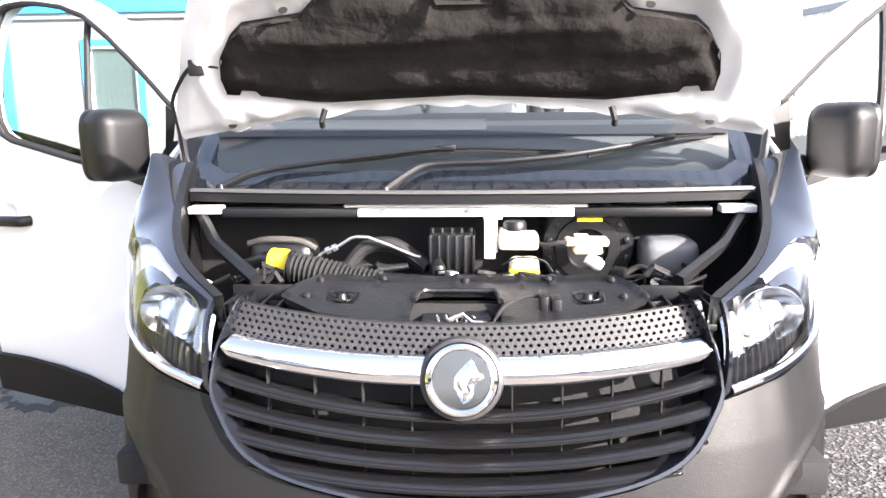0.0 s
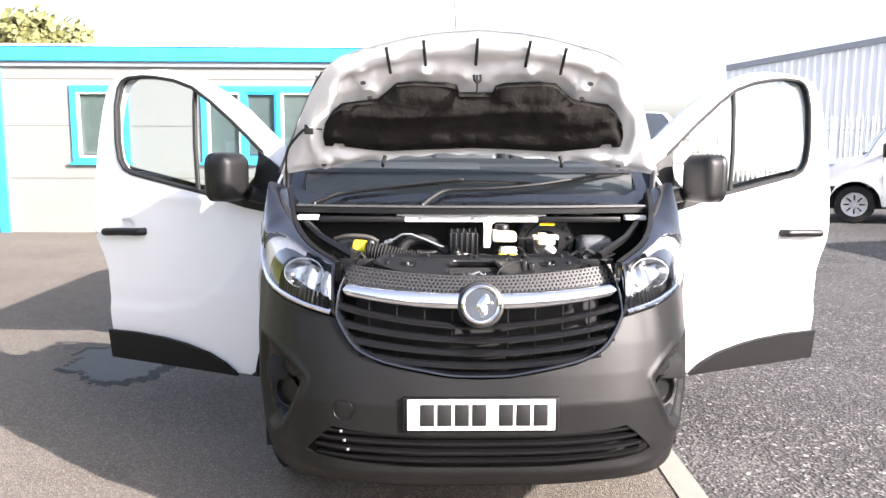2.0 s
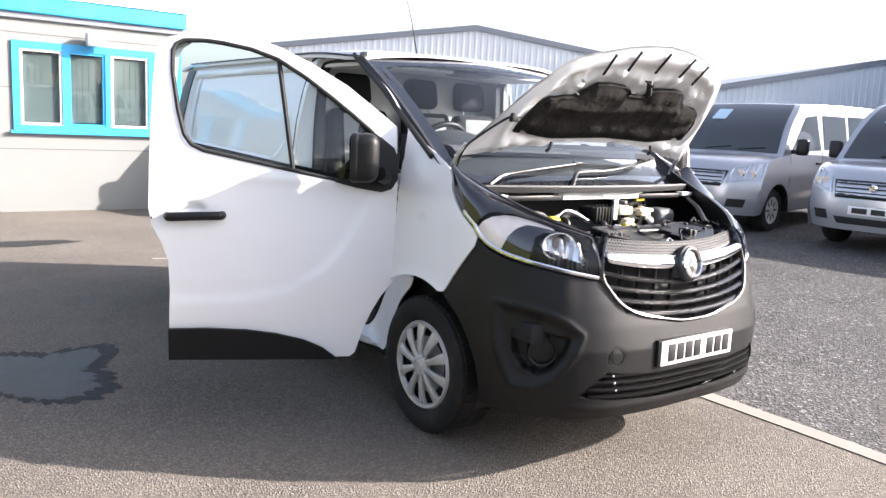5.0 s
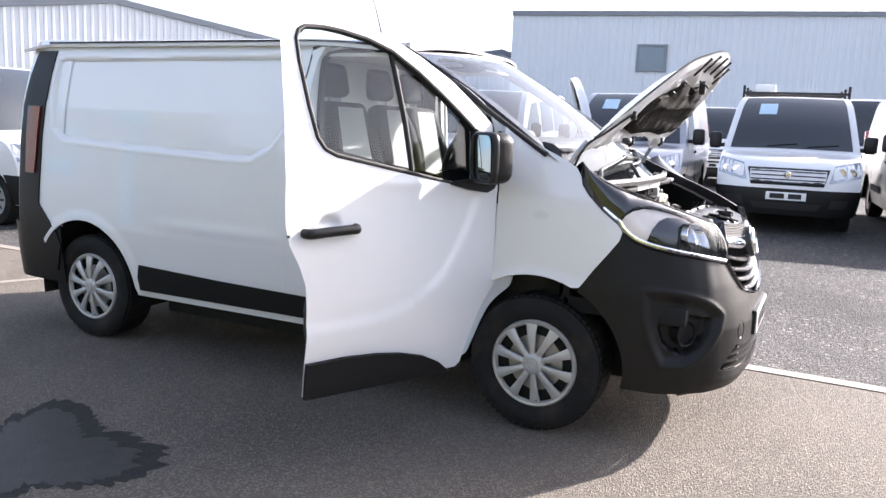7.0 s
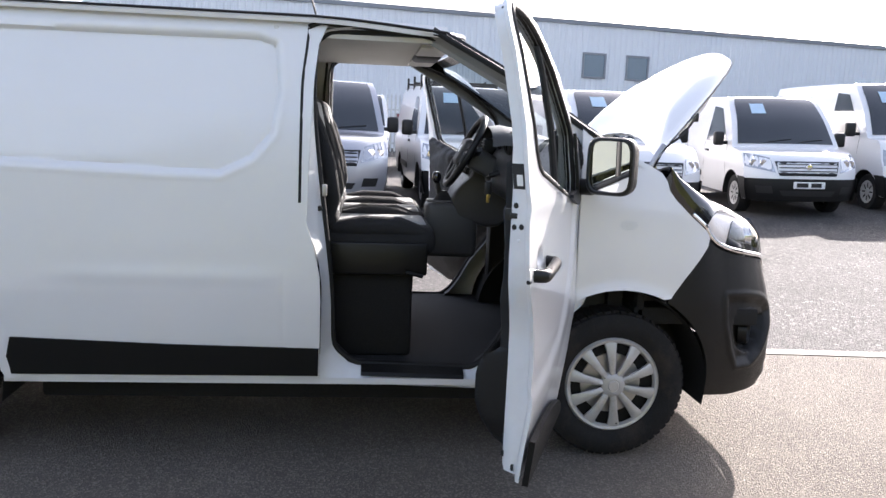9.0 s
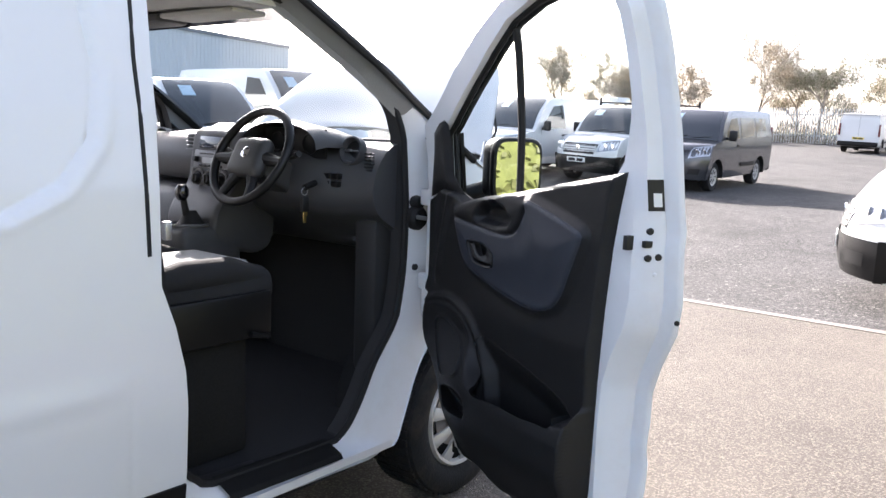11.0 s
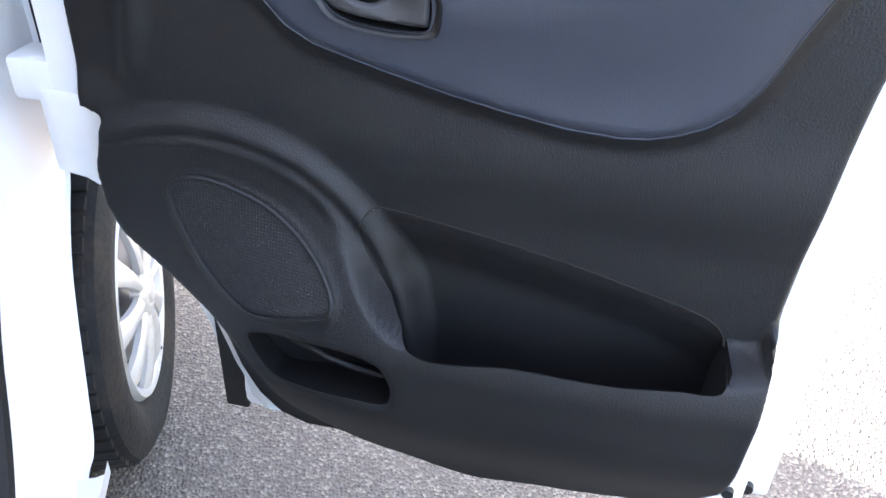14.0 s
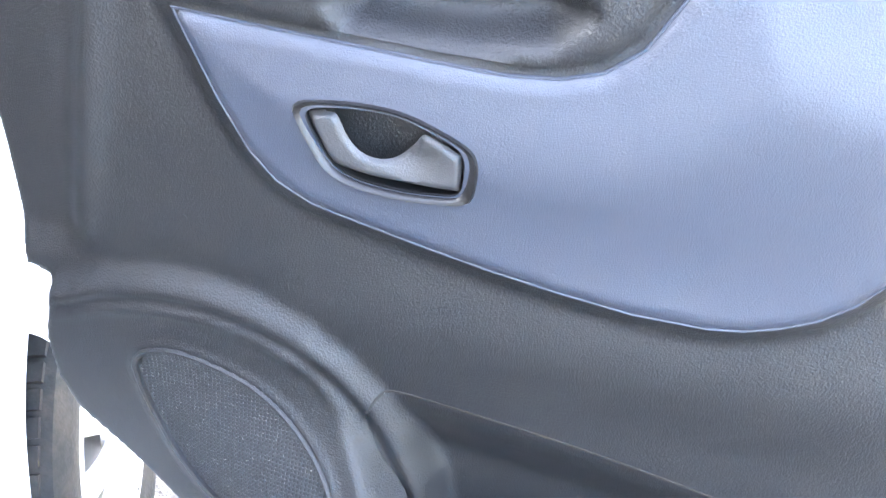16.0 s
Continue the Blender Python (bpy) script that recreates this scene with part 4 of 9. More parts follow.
outline = [(-0.79, 4.70)] + [(-0.80, y) for y in (4.0, 3.0, 2.4, 2.1, 1.9)] + [(-0.765, 1.74)] + [(x, 1.60 + 0.14 * (x / 0.765) ** 2) for x in np.linspace(-0.7, 0.7, 15)] + [(0.765, 1.74)] + [(0.80, y) for y in (1.9, 2.1, 2.4, 3.0, 4.0)] + [(0.79, 4.70), (0.5, 4.78), (-0.5, 4.78)]
v, f = sheet(outline, roof_fn, 0.05, thick=0.015)
put("roof", v, f, M["white"], van, "white steel roof", sharp=50)
for side in (-1, 1):
    rows = []
    Y = np.linspace(1.76, 4.52, 60)
    top = roof_fn(0 * Y + side * 0.80, Y)
    low = flank(Y, 0 * Y + 1.905, None, side)
    rows = [low + [0, 0, -0.03], low, (low + top) / 2 + np.array([side * 0.012, 0, 0.016]), top]
    v, f = loft(rows, flip=side > 0)
    put("roof_gutter", v, f, M["white"], van)
    part("roof_channel", tube([tuple(p + np.array([0, 0, 0.012])) for p in top[::3]], 0.006), M["black"], van)
# rear end
S = np.linspace(s_y(4.56), PS[-1], 40)
for zz in ((0.34, 0.72, "bumper", "dark plastic rear bumper"), (0.72, 1.94, "white", "white rear doors")):
    zs = np.linspace(zz[0], zz[1], 14)
    P1 = [np.vstack([body(-S, 0 * S + z, (0.012 if zz[2] == "bumper" else -0.006) + 0 * S), body(S[::-1], 0 * S + z, (0.012 if zz[2] == "bumper" else -0.006) + 0 * S)]) for z in zs]
    v, f = loft(P1, flip=True)
    put("rear_bumper" if zz[2] == "bumper" else "rear_door", v, f, M[zz[2]], van, zz[3])
for side in (-1, 1):
    lamp = [(4.545, 1.86), (4.57, 1.5), (4.60, 0.98), (4.605, 0.86), (4.45, 0.70), (4.40, 0.60), (4.46, 0.42), (4.80, 0.42), (4.82, 0.8), (4.82, 1.1), (4.80, 1.6), (4.74, 1.86)]
    fn = lambda U, V: body(side * (s_y(4.4) + (U - 4.4)), V, 0.012 + 0 * U)
    v, f = sheet([p for p in lamp], fn, 0.03, thick=0.01, flip=side > 0)
    tl = put("rear_corner_trim", v, f, M["bumper"], van, "dark plastic corner trim", sharp=50)
    lens = [(4.60, 1.50), (4.62, 1.20), (4.64, 1.06), (4.73, 1.06), (4.73, 1.50)]
    v, f = sheet(lens, lambda U, V: body(side * (s_y(4.4) + (U - 4.4)), V, 0.022 + 0 * U), 0.03, thick=0.012, flip=side > 0)
    put("tail_lamp", v, f, M["red"], tl, "red tail lamp", sharp=50)

# underbody
part("underbody", boxes((-0.72, 0.72, 1.45, 3.5, 0.22, 0.36), (-0.50, 0.50, 0.25, 4.7, 0.24, 0.40), (-0.86, 0.86, 2.4, 3.55, 0.36, 0.42), (-0.8, 0.8, 4.3, 4.7, 0.36, 0.5), bev=0.02), M["dark"], van)

# ---- nose ----
BX = lambda x, z: (s_x(x), z)
BY = lambda y, z: (s_y(y), z)
half = [(0.0, 0.690), BX(0.10, 0.694), BX(0.192, 0.708), BX(0.341, 0.735), BX(0.43, 0.765), BX(0.48, 0.80), BX(0.515, 0.845), BX(0.545, 0.888), BX(0.575, 0.893), BX(0.69, 0.912), BX(0.76, 0.928), BX(0.82, 0.945), BY(0.42, 0.965), BY(0.50, 0.995), BY(0.552, 1.035),
        BY(0.56, 1.0), BY(0.61, 0.93), BY(0.67, 0.85), BY(0.728, 0.764)]
half += [BY(y, z) for y, z in arc(*HUB_F, 0.448, 118, 178, 14)] + [BY(0.505, 0.30), BY(0.35, 0.285), BX(0.73, 0.29), BX(0.5, 0.30), BX(0.25, 0.302), (0.0, 0.302)]
full = [(-a, b) for a, b in half] + [(a, b) for a, b in half[::-1]][1:-1]
INTAKE = [(0.0, 0.492), BX(0.3, 0.494), BX(0.46, 0.503), BX(0.53, 0.512), BX(0.575, 0.475), BX(0.62, 0.43), BX(0.637, 0.405), BX(0.60, 0.392), BX(0.5, 0.383), BX(0.25, 0.372), (0.0, 0.370)]
intake = [(-a, b) for a, b in INTAKE] + [(a, b) for a, b in INTAKE[::-1]][1:-1]
FOGP = [(1.06, 0.770), (0.93, 0.765), (0.81, 0.745), (0.72, 0.712), (0.658, 0.668), (0.685, 0.60), (0.725, 0.54), (0.78, 0.475), (0.86, 0.432), (0.96, 0.432), (1.01, 0.52), (1.05, 0.64)]
FOGIN = [(0.700, 0.648), (0.78, 0.660), (0.88, 0.668), (0.98, 0.667), (0.985, 0.60), (0.96, 0.53), (0.91, 0.492), (0.84, 0.478), (0.775, 0.515), (0.73, 0.58)]


def bump_relief(S, Z):
    a = np.abs(S)
    d = sdf(FOGP, a, Z)
    r = -0.024 * ease(d, -0.004, 0.040) + 0.006 * np.exp(-((d + 0.010) / 0.010) ** 2) - 0.048 * ease(sdf(FOGIN, a, Z), -0.002, 0.012)
    r = r + 0.010 * np.exp(-((Z - 0.345) / 0.025) ** 2) * ease(-a, -0.8, -0.6)
    tow = np.hypot(a - s_x(0.49), Z - 0.575)
    r = r - 0.0025 * (np.abs(tow - 0.037) < 0.005) * (S < 0)
    return r


v, f = sheet(full, lambda U, V: body(U, V, bump_relief(U, V)), 0.010, holes=[intake], thick=0.012)
bumper = put("front_bumper", v, f, M["bumper"], van, "dark grained plastic front bumper", sharp=60)
# lower intake slats behind the opening
for k, zz in enumerate((0.392, 0.425, 0.458, 0.488)):
    S = np.linspace(-s_x(0.60), s_x(0.60), 60)
    rows = []
    for dz, o in ((-0.004, -0.03), (-0.006, -0.008), (0.004, -0.006), (0.006, -0.03), (-0.004, -0.03)):
        rows.append(body(S, 0 * S + zz + dz + 0.010 * (S / 0.6) ** 2, 0 * S + o))
    v, f = loft(rows)
    put("intake_slat", v, f, M["black"], bumper)
S = np.linspace(-s_x(0.66), s_x(0.66), 40)
v, f = loft([body(S, 0 * S + z, 0 * S - 0.07) for z in (0.34, 0.42, 0.54)])
put("intake_back", v, f, M["dark"], bumper)
for k in range(3):
    p = body(np.array([-s_x(0.50)]), np.array([0.495 - 0.034 * k]), np.array([-0.004]))[0]
    part("sensor", boxes((-0.006, 0.006, -0.005, 0.005, -0.006, 0.006), bev=0.004), M["steel"], bumper, m=Matrix.Translation(p + np.array([0.012 * k, 0, 0])))
for side in (-1, 1):
    p = body(np.array([side * 0.84]), np.array([0.577]), np.array([-0.062]))[0]
    bm = lathe([(0.0, 0.0), (0.05, 0.0), (0.056, -0.018), (0.062, -0.02), (0.064, 0.02), (0.0, 0.02)], 28, "y")
    part("fog_lamp_blank", bm, M["black"], bumper, "round black fog lamp blank", m=Matrix.Translation(p) @ Matrix.Rotation(side * 0.6, 4, "Z"))

A = np.linspace(0, 2 * math.pi, 32, endpoint=False)
ring = body(-s_x(0.49) + 0.037 * np.cos(A), 0.575 + 0.037 * np.sin(A), 0 * A + 0.0002)
part("towing_eye_cover", tube([tuple(p) for p in ring], 0.0014, 6, closed=True), M["black"], bumper, "round towing eye cover seam")

# unseen skirt added to keep low sun off the ground under the bumper
S = np.linspace(-s_x(0.66), s_x(0.66), 50)
v, f = loft([body(S, 0 * S + z, 0 * S - o) for z, o in ((0.315, 0.05), (0.26, 0.13), (0.21, 0.16), (0.21, 0.17), (0.32, 0.19))])
put("shade_skirt", v, f, M["rubber"], bumper, "black skirt added to shade the ground under the bumper")

# number plate
plate = part("number_plate", boxes((-0.26, 0.26, -0.016, -0.008, 0.517, 0.629), bev=0.003), M["plate"], van, "white front number plate")
part("plate_holder", boxes((-0.275, 0.275, -0.009, 0.02, 0.512, 0.634), bev=0.004), M["black"], plate)
x = -0.215
for k, w in enumerate((0.05, 0.05, 0.05, 0.05, 0, 0.05, 0.05, 0.05)):
    if w:
        part("character_bar", boxes((x, x + w, -0.0185, -0.0155, 0.534, 0.612), bev=0.001), M["ink"], plate)
    x += 0.061 if w else 0.033

# grille
GR = [(0.0, 0.697), BX(0.10, 0.70), BX(0.192, 0.714), BX(0.341, 0.741), BX(0.43, 0.771), BX(0.480, 0.805), BX(0.52, 0.85), BX(0.550, 0.89), BX(0.556, 0.92), BX(0.548, 0.99), BX(0.528, 1.045), BX(0.505, 1.082)]
gs = smooth_line(GR, 40)
for side in (-1, 1):
    P1 = body(gs[:, 0] * side, gs[:, 1], 0 * gs[:, 0] + 0.004)
    add_r = body(gs[:, 0] * side * 0.972, gs[:, 1] + 0.010, 0 * gs[:, 0] + 0.012)
    inn = body(gs[:, 0] * side * 0.968, gs[:, 1] + 0.011, 0 * gs[:, 0] - 0.04)
    v, f = loft([P1, (P1 + add_r) / 2 + np.array([0, -0.006, 0]), add_r, inn], flip=side < 0)
    put("grille_surround", v, f, M["gloss"], van, "gloss black grille surround")
grille = put("grille_back", *loft([body(np.linspace(-s_x(0.53), s_x(0.53), 40), np.full(40, z), np.full(40, -0.135)) for z in (0.66, 0.8, 1.05)]), M["dark"], van)
for k in range(4):
    zc, xw = (0.868, 0.822, 0.778, 0.735)[k], (0.545, 0.530, 0.500, 0.440)[k]
    S = np.linspace(-s_x(xw), s_x(xw), 80)
    dip = (0.064, 0.052, 0.044, 0.034)[k] * np.abs(S / S[-1]) ** 1.7
    rows = []
    for dz, o in ((-0.006, -0.045), (-0.012, -0.010), (-0.010, 0.000), (-0.004, 0.003), (-0.001, -0.001), (0.001, 0.001), (0.006, -0.004), (0.010, -0.014), (0.006, -0.045), (-0.006, -0.045)):
        rows.append(body(S, zc + dz + dip, 0 * S + o))
    v, f = loft(rows)
    put("grille_bar", v, f, M["grillebar"], grille, "dark plastic grille bar", sharp=50)
for x in (-0.4, -0.3, -0.2, -0.1, 0.1, 0.2, 0.3, 0.4):
    part("grille_fin", boxes((x - 0.0015, x + 0.0015, 0.075 + abs(x) * 0.12, 0.095 + abs(x) * 0.12, 0.70 + abs(x) * 0.1, 0.95)), M["dark"], grille)
# chrome bar in two halves
for side in (-1, 1):
    S = np.linspace(s_x(0.066), s_x(0.522), 50)
    t = np.linspace(0, 1, 50)
    zc = 0.958 + 0.036 * t ** 1.7
    hh = 0.0305 - 0.0085 * t ** 2
    hh = hh * np.where(t > 0.96, np.sqrt(np.maximum(0.02, 1 - ((t - 0.96) / 0.04) ** 2)), 1)
    rows = []
    for a, o in ((-1.0, -0.03), (-1.0, 0.004), (-0.86, 0.012), (-0.5, 0.019), (0.1, 0.021), (0.6, 0.016), (0.9, 0.006), (1.0, -0.006), (1.0, -0.03)):
        rows.append(body(S * side, zc + a * hh, 0 * S + o))
    v, f = loft(rows, flip=side < 0)
    put("chrome_bar", v, f, M["chrome"], van, "polished chrome grille bar", sharp=60)
# badge: plain roundel
bc = Matrix.Translation((0, 0.070, 0.950)) @ Matrix.Rotation(radians(-14), 4, "X")
badge = part("badge", lathe([(0.0, -0.004), (0.056, -0.004), (0.058, -0.016), (0.064, -0.022), (0.070, -0.018), (0.073, 0.0), (0.070, 0.03), (0.0, 0.03)], 48, "y"), M["chrome"], van, "round chrome grille badge", m=bc)
em = [tuple(p) for p in smooth_line([(0.004, -0.046), (0.022, -0.034), (0.026, -0.010), (0.044, 0.004), (0.030, 0.018), (0.020, 0.038), (0.004, 0.026), (-0.012, 0.006), (-0.014, -0.016), (-0.006, -0.030)], 40, closed=True)]
ev, ef = sheet(em, lambda U, V: np.stack([U, -0.007 - 0.009 * ease(sdf(em, U, V), 0, 0.012), V], 1), 0.005, thick=0.004)
put("emblem", ev, ef, M["chrome"], badge)
part("badge_field", lathe([(0.0, -0.0055), (0.056, -0.0055), (0.056, -0.003), (0.0, -0.003)], 40, "y"), mat("smoked_chrome", (0.16, 0.155, 0.15), 0.10, metal=1.0, var=0.3, scale=14), badge)
part("badge_collar", lathe([(0.073, -0.008), (0.080, -0.004), (0.084, 0.02), (0.073, 0.02)], 48, "y", loop=True), M["perf"], badge)
# perforated strip above the chrome bar
S = np.linspace(-s_x(0.495), s_x(0.495), 61)
def mesh_strip(S, t):
    q = np.abs(S) / s_x(0.495)
    x = np.sign(S) * np.interp(np.abs(S), PS, PLAN[:, 0]) * (1.015 - 0.03 * t)
    return np.stack([x, 0.108 + 0.080 * q ** 2 + 0.012 * t, 0.984 + 0.026 * q ** 2 + (0.060 + 0.006 * q ** 2) * t], 1)
V, F = [], []
NS, NR = 64, 5
for i in range(NS):
    for j in range(NR):
        s0, s1 = -s_x(0.495) + 2 * s_x(0.495) * i / NS, -s_x(0.495) + 2 * s_x(0.495) * (i + 1) / NS
        t0, t1 = j / NR, (j + 1) / NR
        sc, tc_ = (s0 + s1) / 2 + (0.0042 if j % 2 else -0.0042), (t0 + t1) / 2
        ring = [(sc + (s1 - s0) * 0.27 * math.cos(a), tc_ + (t1 - t0) * 0.30 * math.sin(a)) for a in np.radians(np.arange(0, 360, 45) + 22.5)]
        sq = [(s1, tc_ + (t1 - t0) * 0.2), (sc + (s1 - s0) * 0.2, t1), (sc - (s1 - s0) * 0.2, t1), (s0, tc_ + (t1 - t0) * 0.2), (s0, tc_ - (t1 - t0) * 0.2), (sc - (s1 - s0) * 0.2, t0), (sc + (s1 - s0) * 0.2, t0), (s1, tc_ - (t1 - t0) * 0.2)]
        k = len(V)
        A = mesh_strip(np.array([p[0] for p in ring]), np.array([p[1] for p in ring]))
        B = mesh_strip(np.array([p[0] for p in sq]), np.array([p[1] for p in sq]))
        V += list(A) + list(B) + list(A + np.array([0, 0.010, 0.0]))
        for e in range(8):
            F.append((k + e, k + 8 + e, k + 8 + (e + 1) % 8, k + (e + 1) % 8))
            F.append((k + e, k + (e + 1) % 8, k + 16 + (e + 1) % 8, k + 16 + e))
        corners = [(s1, t1, 0, 1), (s0, t1, 2, 3), (s0, t0, 4, 5), (s1, t0, 6, 7)]
        for cs, ct, a, b in corners:
            V.append(mesh_strip(np.array([cs]), np.array([ct]))[0])
            F.append((k + 8 + a, len(V) - 1, k + 8 + b))
tagged(put("perforated_strip", V, F, M["perf"], van, "grey perforated plastic grille strip", smooth=False), kind="stuff")
v, f = loft([mesh_strip(S, t) + np.array([0, 0.013, 0.0]) for t in (0, 1)])
put("strip_back", v, f, M["dark"], van)

M["trimgrey"] = mat("grey_pillar_trim", (0.24, 0.24, 0.235), 0.8, var=0.06, bump=0.1)

# ---- windscreen, pillars, scuttle ----
def screen(A, B):
    """Windscreen surface: A from -1 to 1 across, B from 0 at the scuttle to 1 at the roof."""
    A, B = np.asarray(A, float), np.asarray(B, float)
    return np.stack([A * (0.81 - 0.055 * B), 0.70 + 0.90 * B + 0.13 * A ** 2, 1.285 + 0.605 * B + 0.035 * np.sin(np.pi * B) - 0.035 * A ** 2 * (0.4 + 0.6 * B)], 1)


v, f = sheet([(-0.97, -0.06), (-0.97, 0.97), (-0.5, 0.975), (0, 0.98), (0.5, 0.975), (0.97, 0.97), (0.97, -0.06), (0.5, -0.075), (0, -0.075), (-0.5, -0.075)], screen, 0.06)
put("windscreen", v, f, M["screen"], van, "tinted laminated windscreen").visible_shadow = False
frame_v, frame_f = sheet([(-1, -0.08), (-1, 1), (1, 1), (1, -0.08)], screen, 0.05, holes=[[(-0.93, 0.06), (-0.925, 0.90), (-0.85, 0.935), (0.85, 0.935), (0.925, 0.90), (0.93, 0.06), (0.85, 0.02), (-0.85, 0.02)]], thick=0.012)
put("screen_surround", frame_v, frame_f, M["gloss"], van, "black ceramic band round the windscreen")
for side in (-1, 1):
    B = np.linspace(0.0, 1.0, 24)
    e1 = screen(0 * B + side, B)
    Yb = np.interp(B, [0, 1], [0.84, 1.76])
    Zb = np.interp(B, [0, 0.3, 0.6, 1], [1.345, 1.515, 1.69, 1.885])
    e2 = np.stack([side * (0.862 - 0.075 * B), Yb + 0.05, Zb], 1)
    mid = (e1 + e2) / 2 + np.array([side * 0.008, -0.012, 0.012])
    inn = e2 + np.array([-side * 0.07, 0.05, -0.02])
    v, f = loft([e1, mid, e2], flip=side < 0)
    put("windscreen_pillar", v, f, M["black"], van, "black windscreen pillar trim")
    lin = [e1 + np.array([-side * 0.004, 0.006, -0.008]), (e1 + inn) / 2 + np.array([-side * 0.02, 0.035, -0.03]), inn, e2 + np.array([-side * 0.004, 0.006, -0.004])]
    v, f = loft(lin)
    put("pillar_trim", v, f, M["trimgrey"], van)
    part("pillar_seal", tube([tuple(p) for p in (e2 + np.array([0, 0.012, 0]))[1:]], 0.014), M["rubber"], van)

sc = lambda x: 0.085 * (x / 0.75) ** 2
X = np.linspace(-0.745, 0.745, 41)
rows = [np.stack([X, 0.70 + sc(X), 0 * X + 1.228], 1), np.stack([X, 0.632 + sc(X), 0 * X + 1.232], 1), np.stack([X, 0.622 + sc(X), 0 * X + 1.250], 1), np.stack([X, 0.600 + sc(X), 0 * X + 1.250], 1), np.stack([X, 0.594 + sc(X), 0 * X + 1.244], 1), np.stack([X, 0.594 + sc(X), 0 * X + 1.225], 1)]
scuttle = put("scuttle", *loft(rows), M["black"], van, "black plastic scuttle panel")
for dy, dz in ((0.600, 1.2505), (0.616, 1.2515)):
    rows = [np.stack([X, dy + a + sc(X), 0 * X + dz + b], 1) for a, b in ((-0.006, 0), (-0.004, 0.006), (0.004, 0.006), (0.006, 0))]
    put("scuttle_seal", *loft(rows), mat("grey_rubber_seal", (0.05, 0.05, 0.05), 0.6, var=0.2, scale=30), scuttle, "grey rubber bonnet seal")
for side in (-1, 1):
    for k in range(30):
        part("scuttle_vent", boxes((side * (0.33 + 0.0095 * k) - 0.003, side * (0.33 + 0.0095 * k) + 0.003, 0.640 + sc(0.33 + 0.0095 * k), 0.672 + sc(0.33 + 0.0095 * k), 1.240, 1.252)), M["foil"], scuttle, smooth=False)
part("cross_member", boxes((-0.285, 0.275, 0.625, 0.655, 1.188, 1.212), (-0.32, 0.31, 0.625, 0.66, 1.212, 1.221), bev=0.003), M["beam"], van, "white painted cross member")
for x in (-0.22, 0.0, 0.22):
    part("rivet", lathe([(0, -0.003), (0.006, -0.002), (0.007, 0.001), (0, 0.001)], 12, "y"), M["steel"], van, m=Matrix.Translation((x, 0.624, 1.202)))
for x0, x1 in ((-0.645, -0.286), (0.276, 0.625)):
    part("slam_bar", boxes((x0, x1, 0.628, 0.66, 1.186, 1.211), bev=0.005), M["black"], van)
for side in (-1, 1):
    part("beam_end", boxes((min(side * 0.646, side * 0.735), max(side * 0.646, side * 0.735), 0.625, 0.67, 1.196, 1.216), bev=0.004), M["beam"], van)


def wiper(pts, blade, label):
    P = smooth_line(pts, 30)
    arm = part("wiper_arm", tube([tuple(p) for p in P], 0.008, 8, radii=list(np.interp(np.linspace(0, 1, 30), [0, 0.25, 1], [0.012, 0.009, 0.006]))), M["black"], van, label)
    part("wiper_blade", tube([tuple(p) for p in smooth_line(blade, 16)], 0.0055, 6), M["rubber"], arm)
    part("blade_spine", tube([tuple(p + np.array([0, -0.002, 0.007])) for p in smooth_line(blade, 16)], 0.0035, 6), M["black"], arm)
    c = np.array(pts[-1])
    part("blade_joint", boxes((-0.028, 0.028, -0.008, 0.008, -0.006, 0.010), bev=0.004), M["black"], arm, m=Matrix.Translation(c))
    part("arm_cap", lathe([(0, 0.012), (0.010, 0.010), (0.014, 0.0), (0.014, -0.02), (0, -0.02)], 14, "z"), M["black"], arm, m=Matrix.Translation(pts[0]))


wiper([(-0.676, 0.725, 1.255), (-0.60, 0.745, 1.290), (-0.533, 0.758, 1.303), (-0.352, 0.749, 1.327), (-0.122, 0.754, 1.352), (-0.061, 0.760, 1.356)],
      [(-0.352, 0.757, 1.318), (-0.061, 0.765, 1.347), (0.263, 0.768, 1.340)], "black wiper arm resting on the glass")
wiper([(-0.213, 0.640, 1.255), (-0.15, 0.685, 1.298), (-0.092, 0.711, 1.316), (0.075, 0.717, 1.322), (0.255, 0.746, 1.335), (0.43, 0.80, 1.357), (0.545, 0.853, 1.376)],
      [(0.324, 0.775, 1.332), (0.545, 0.860, 1.367), (0.735, 0.925, 1.376)], "black wiper arm resting on the glass")

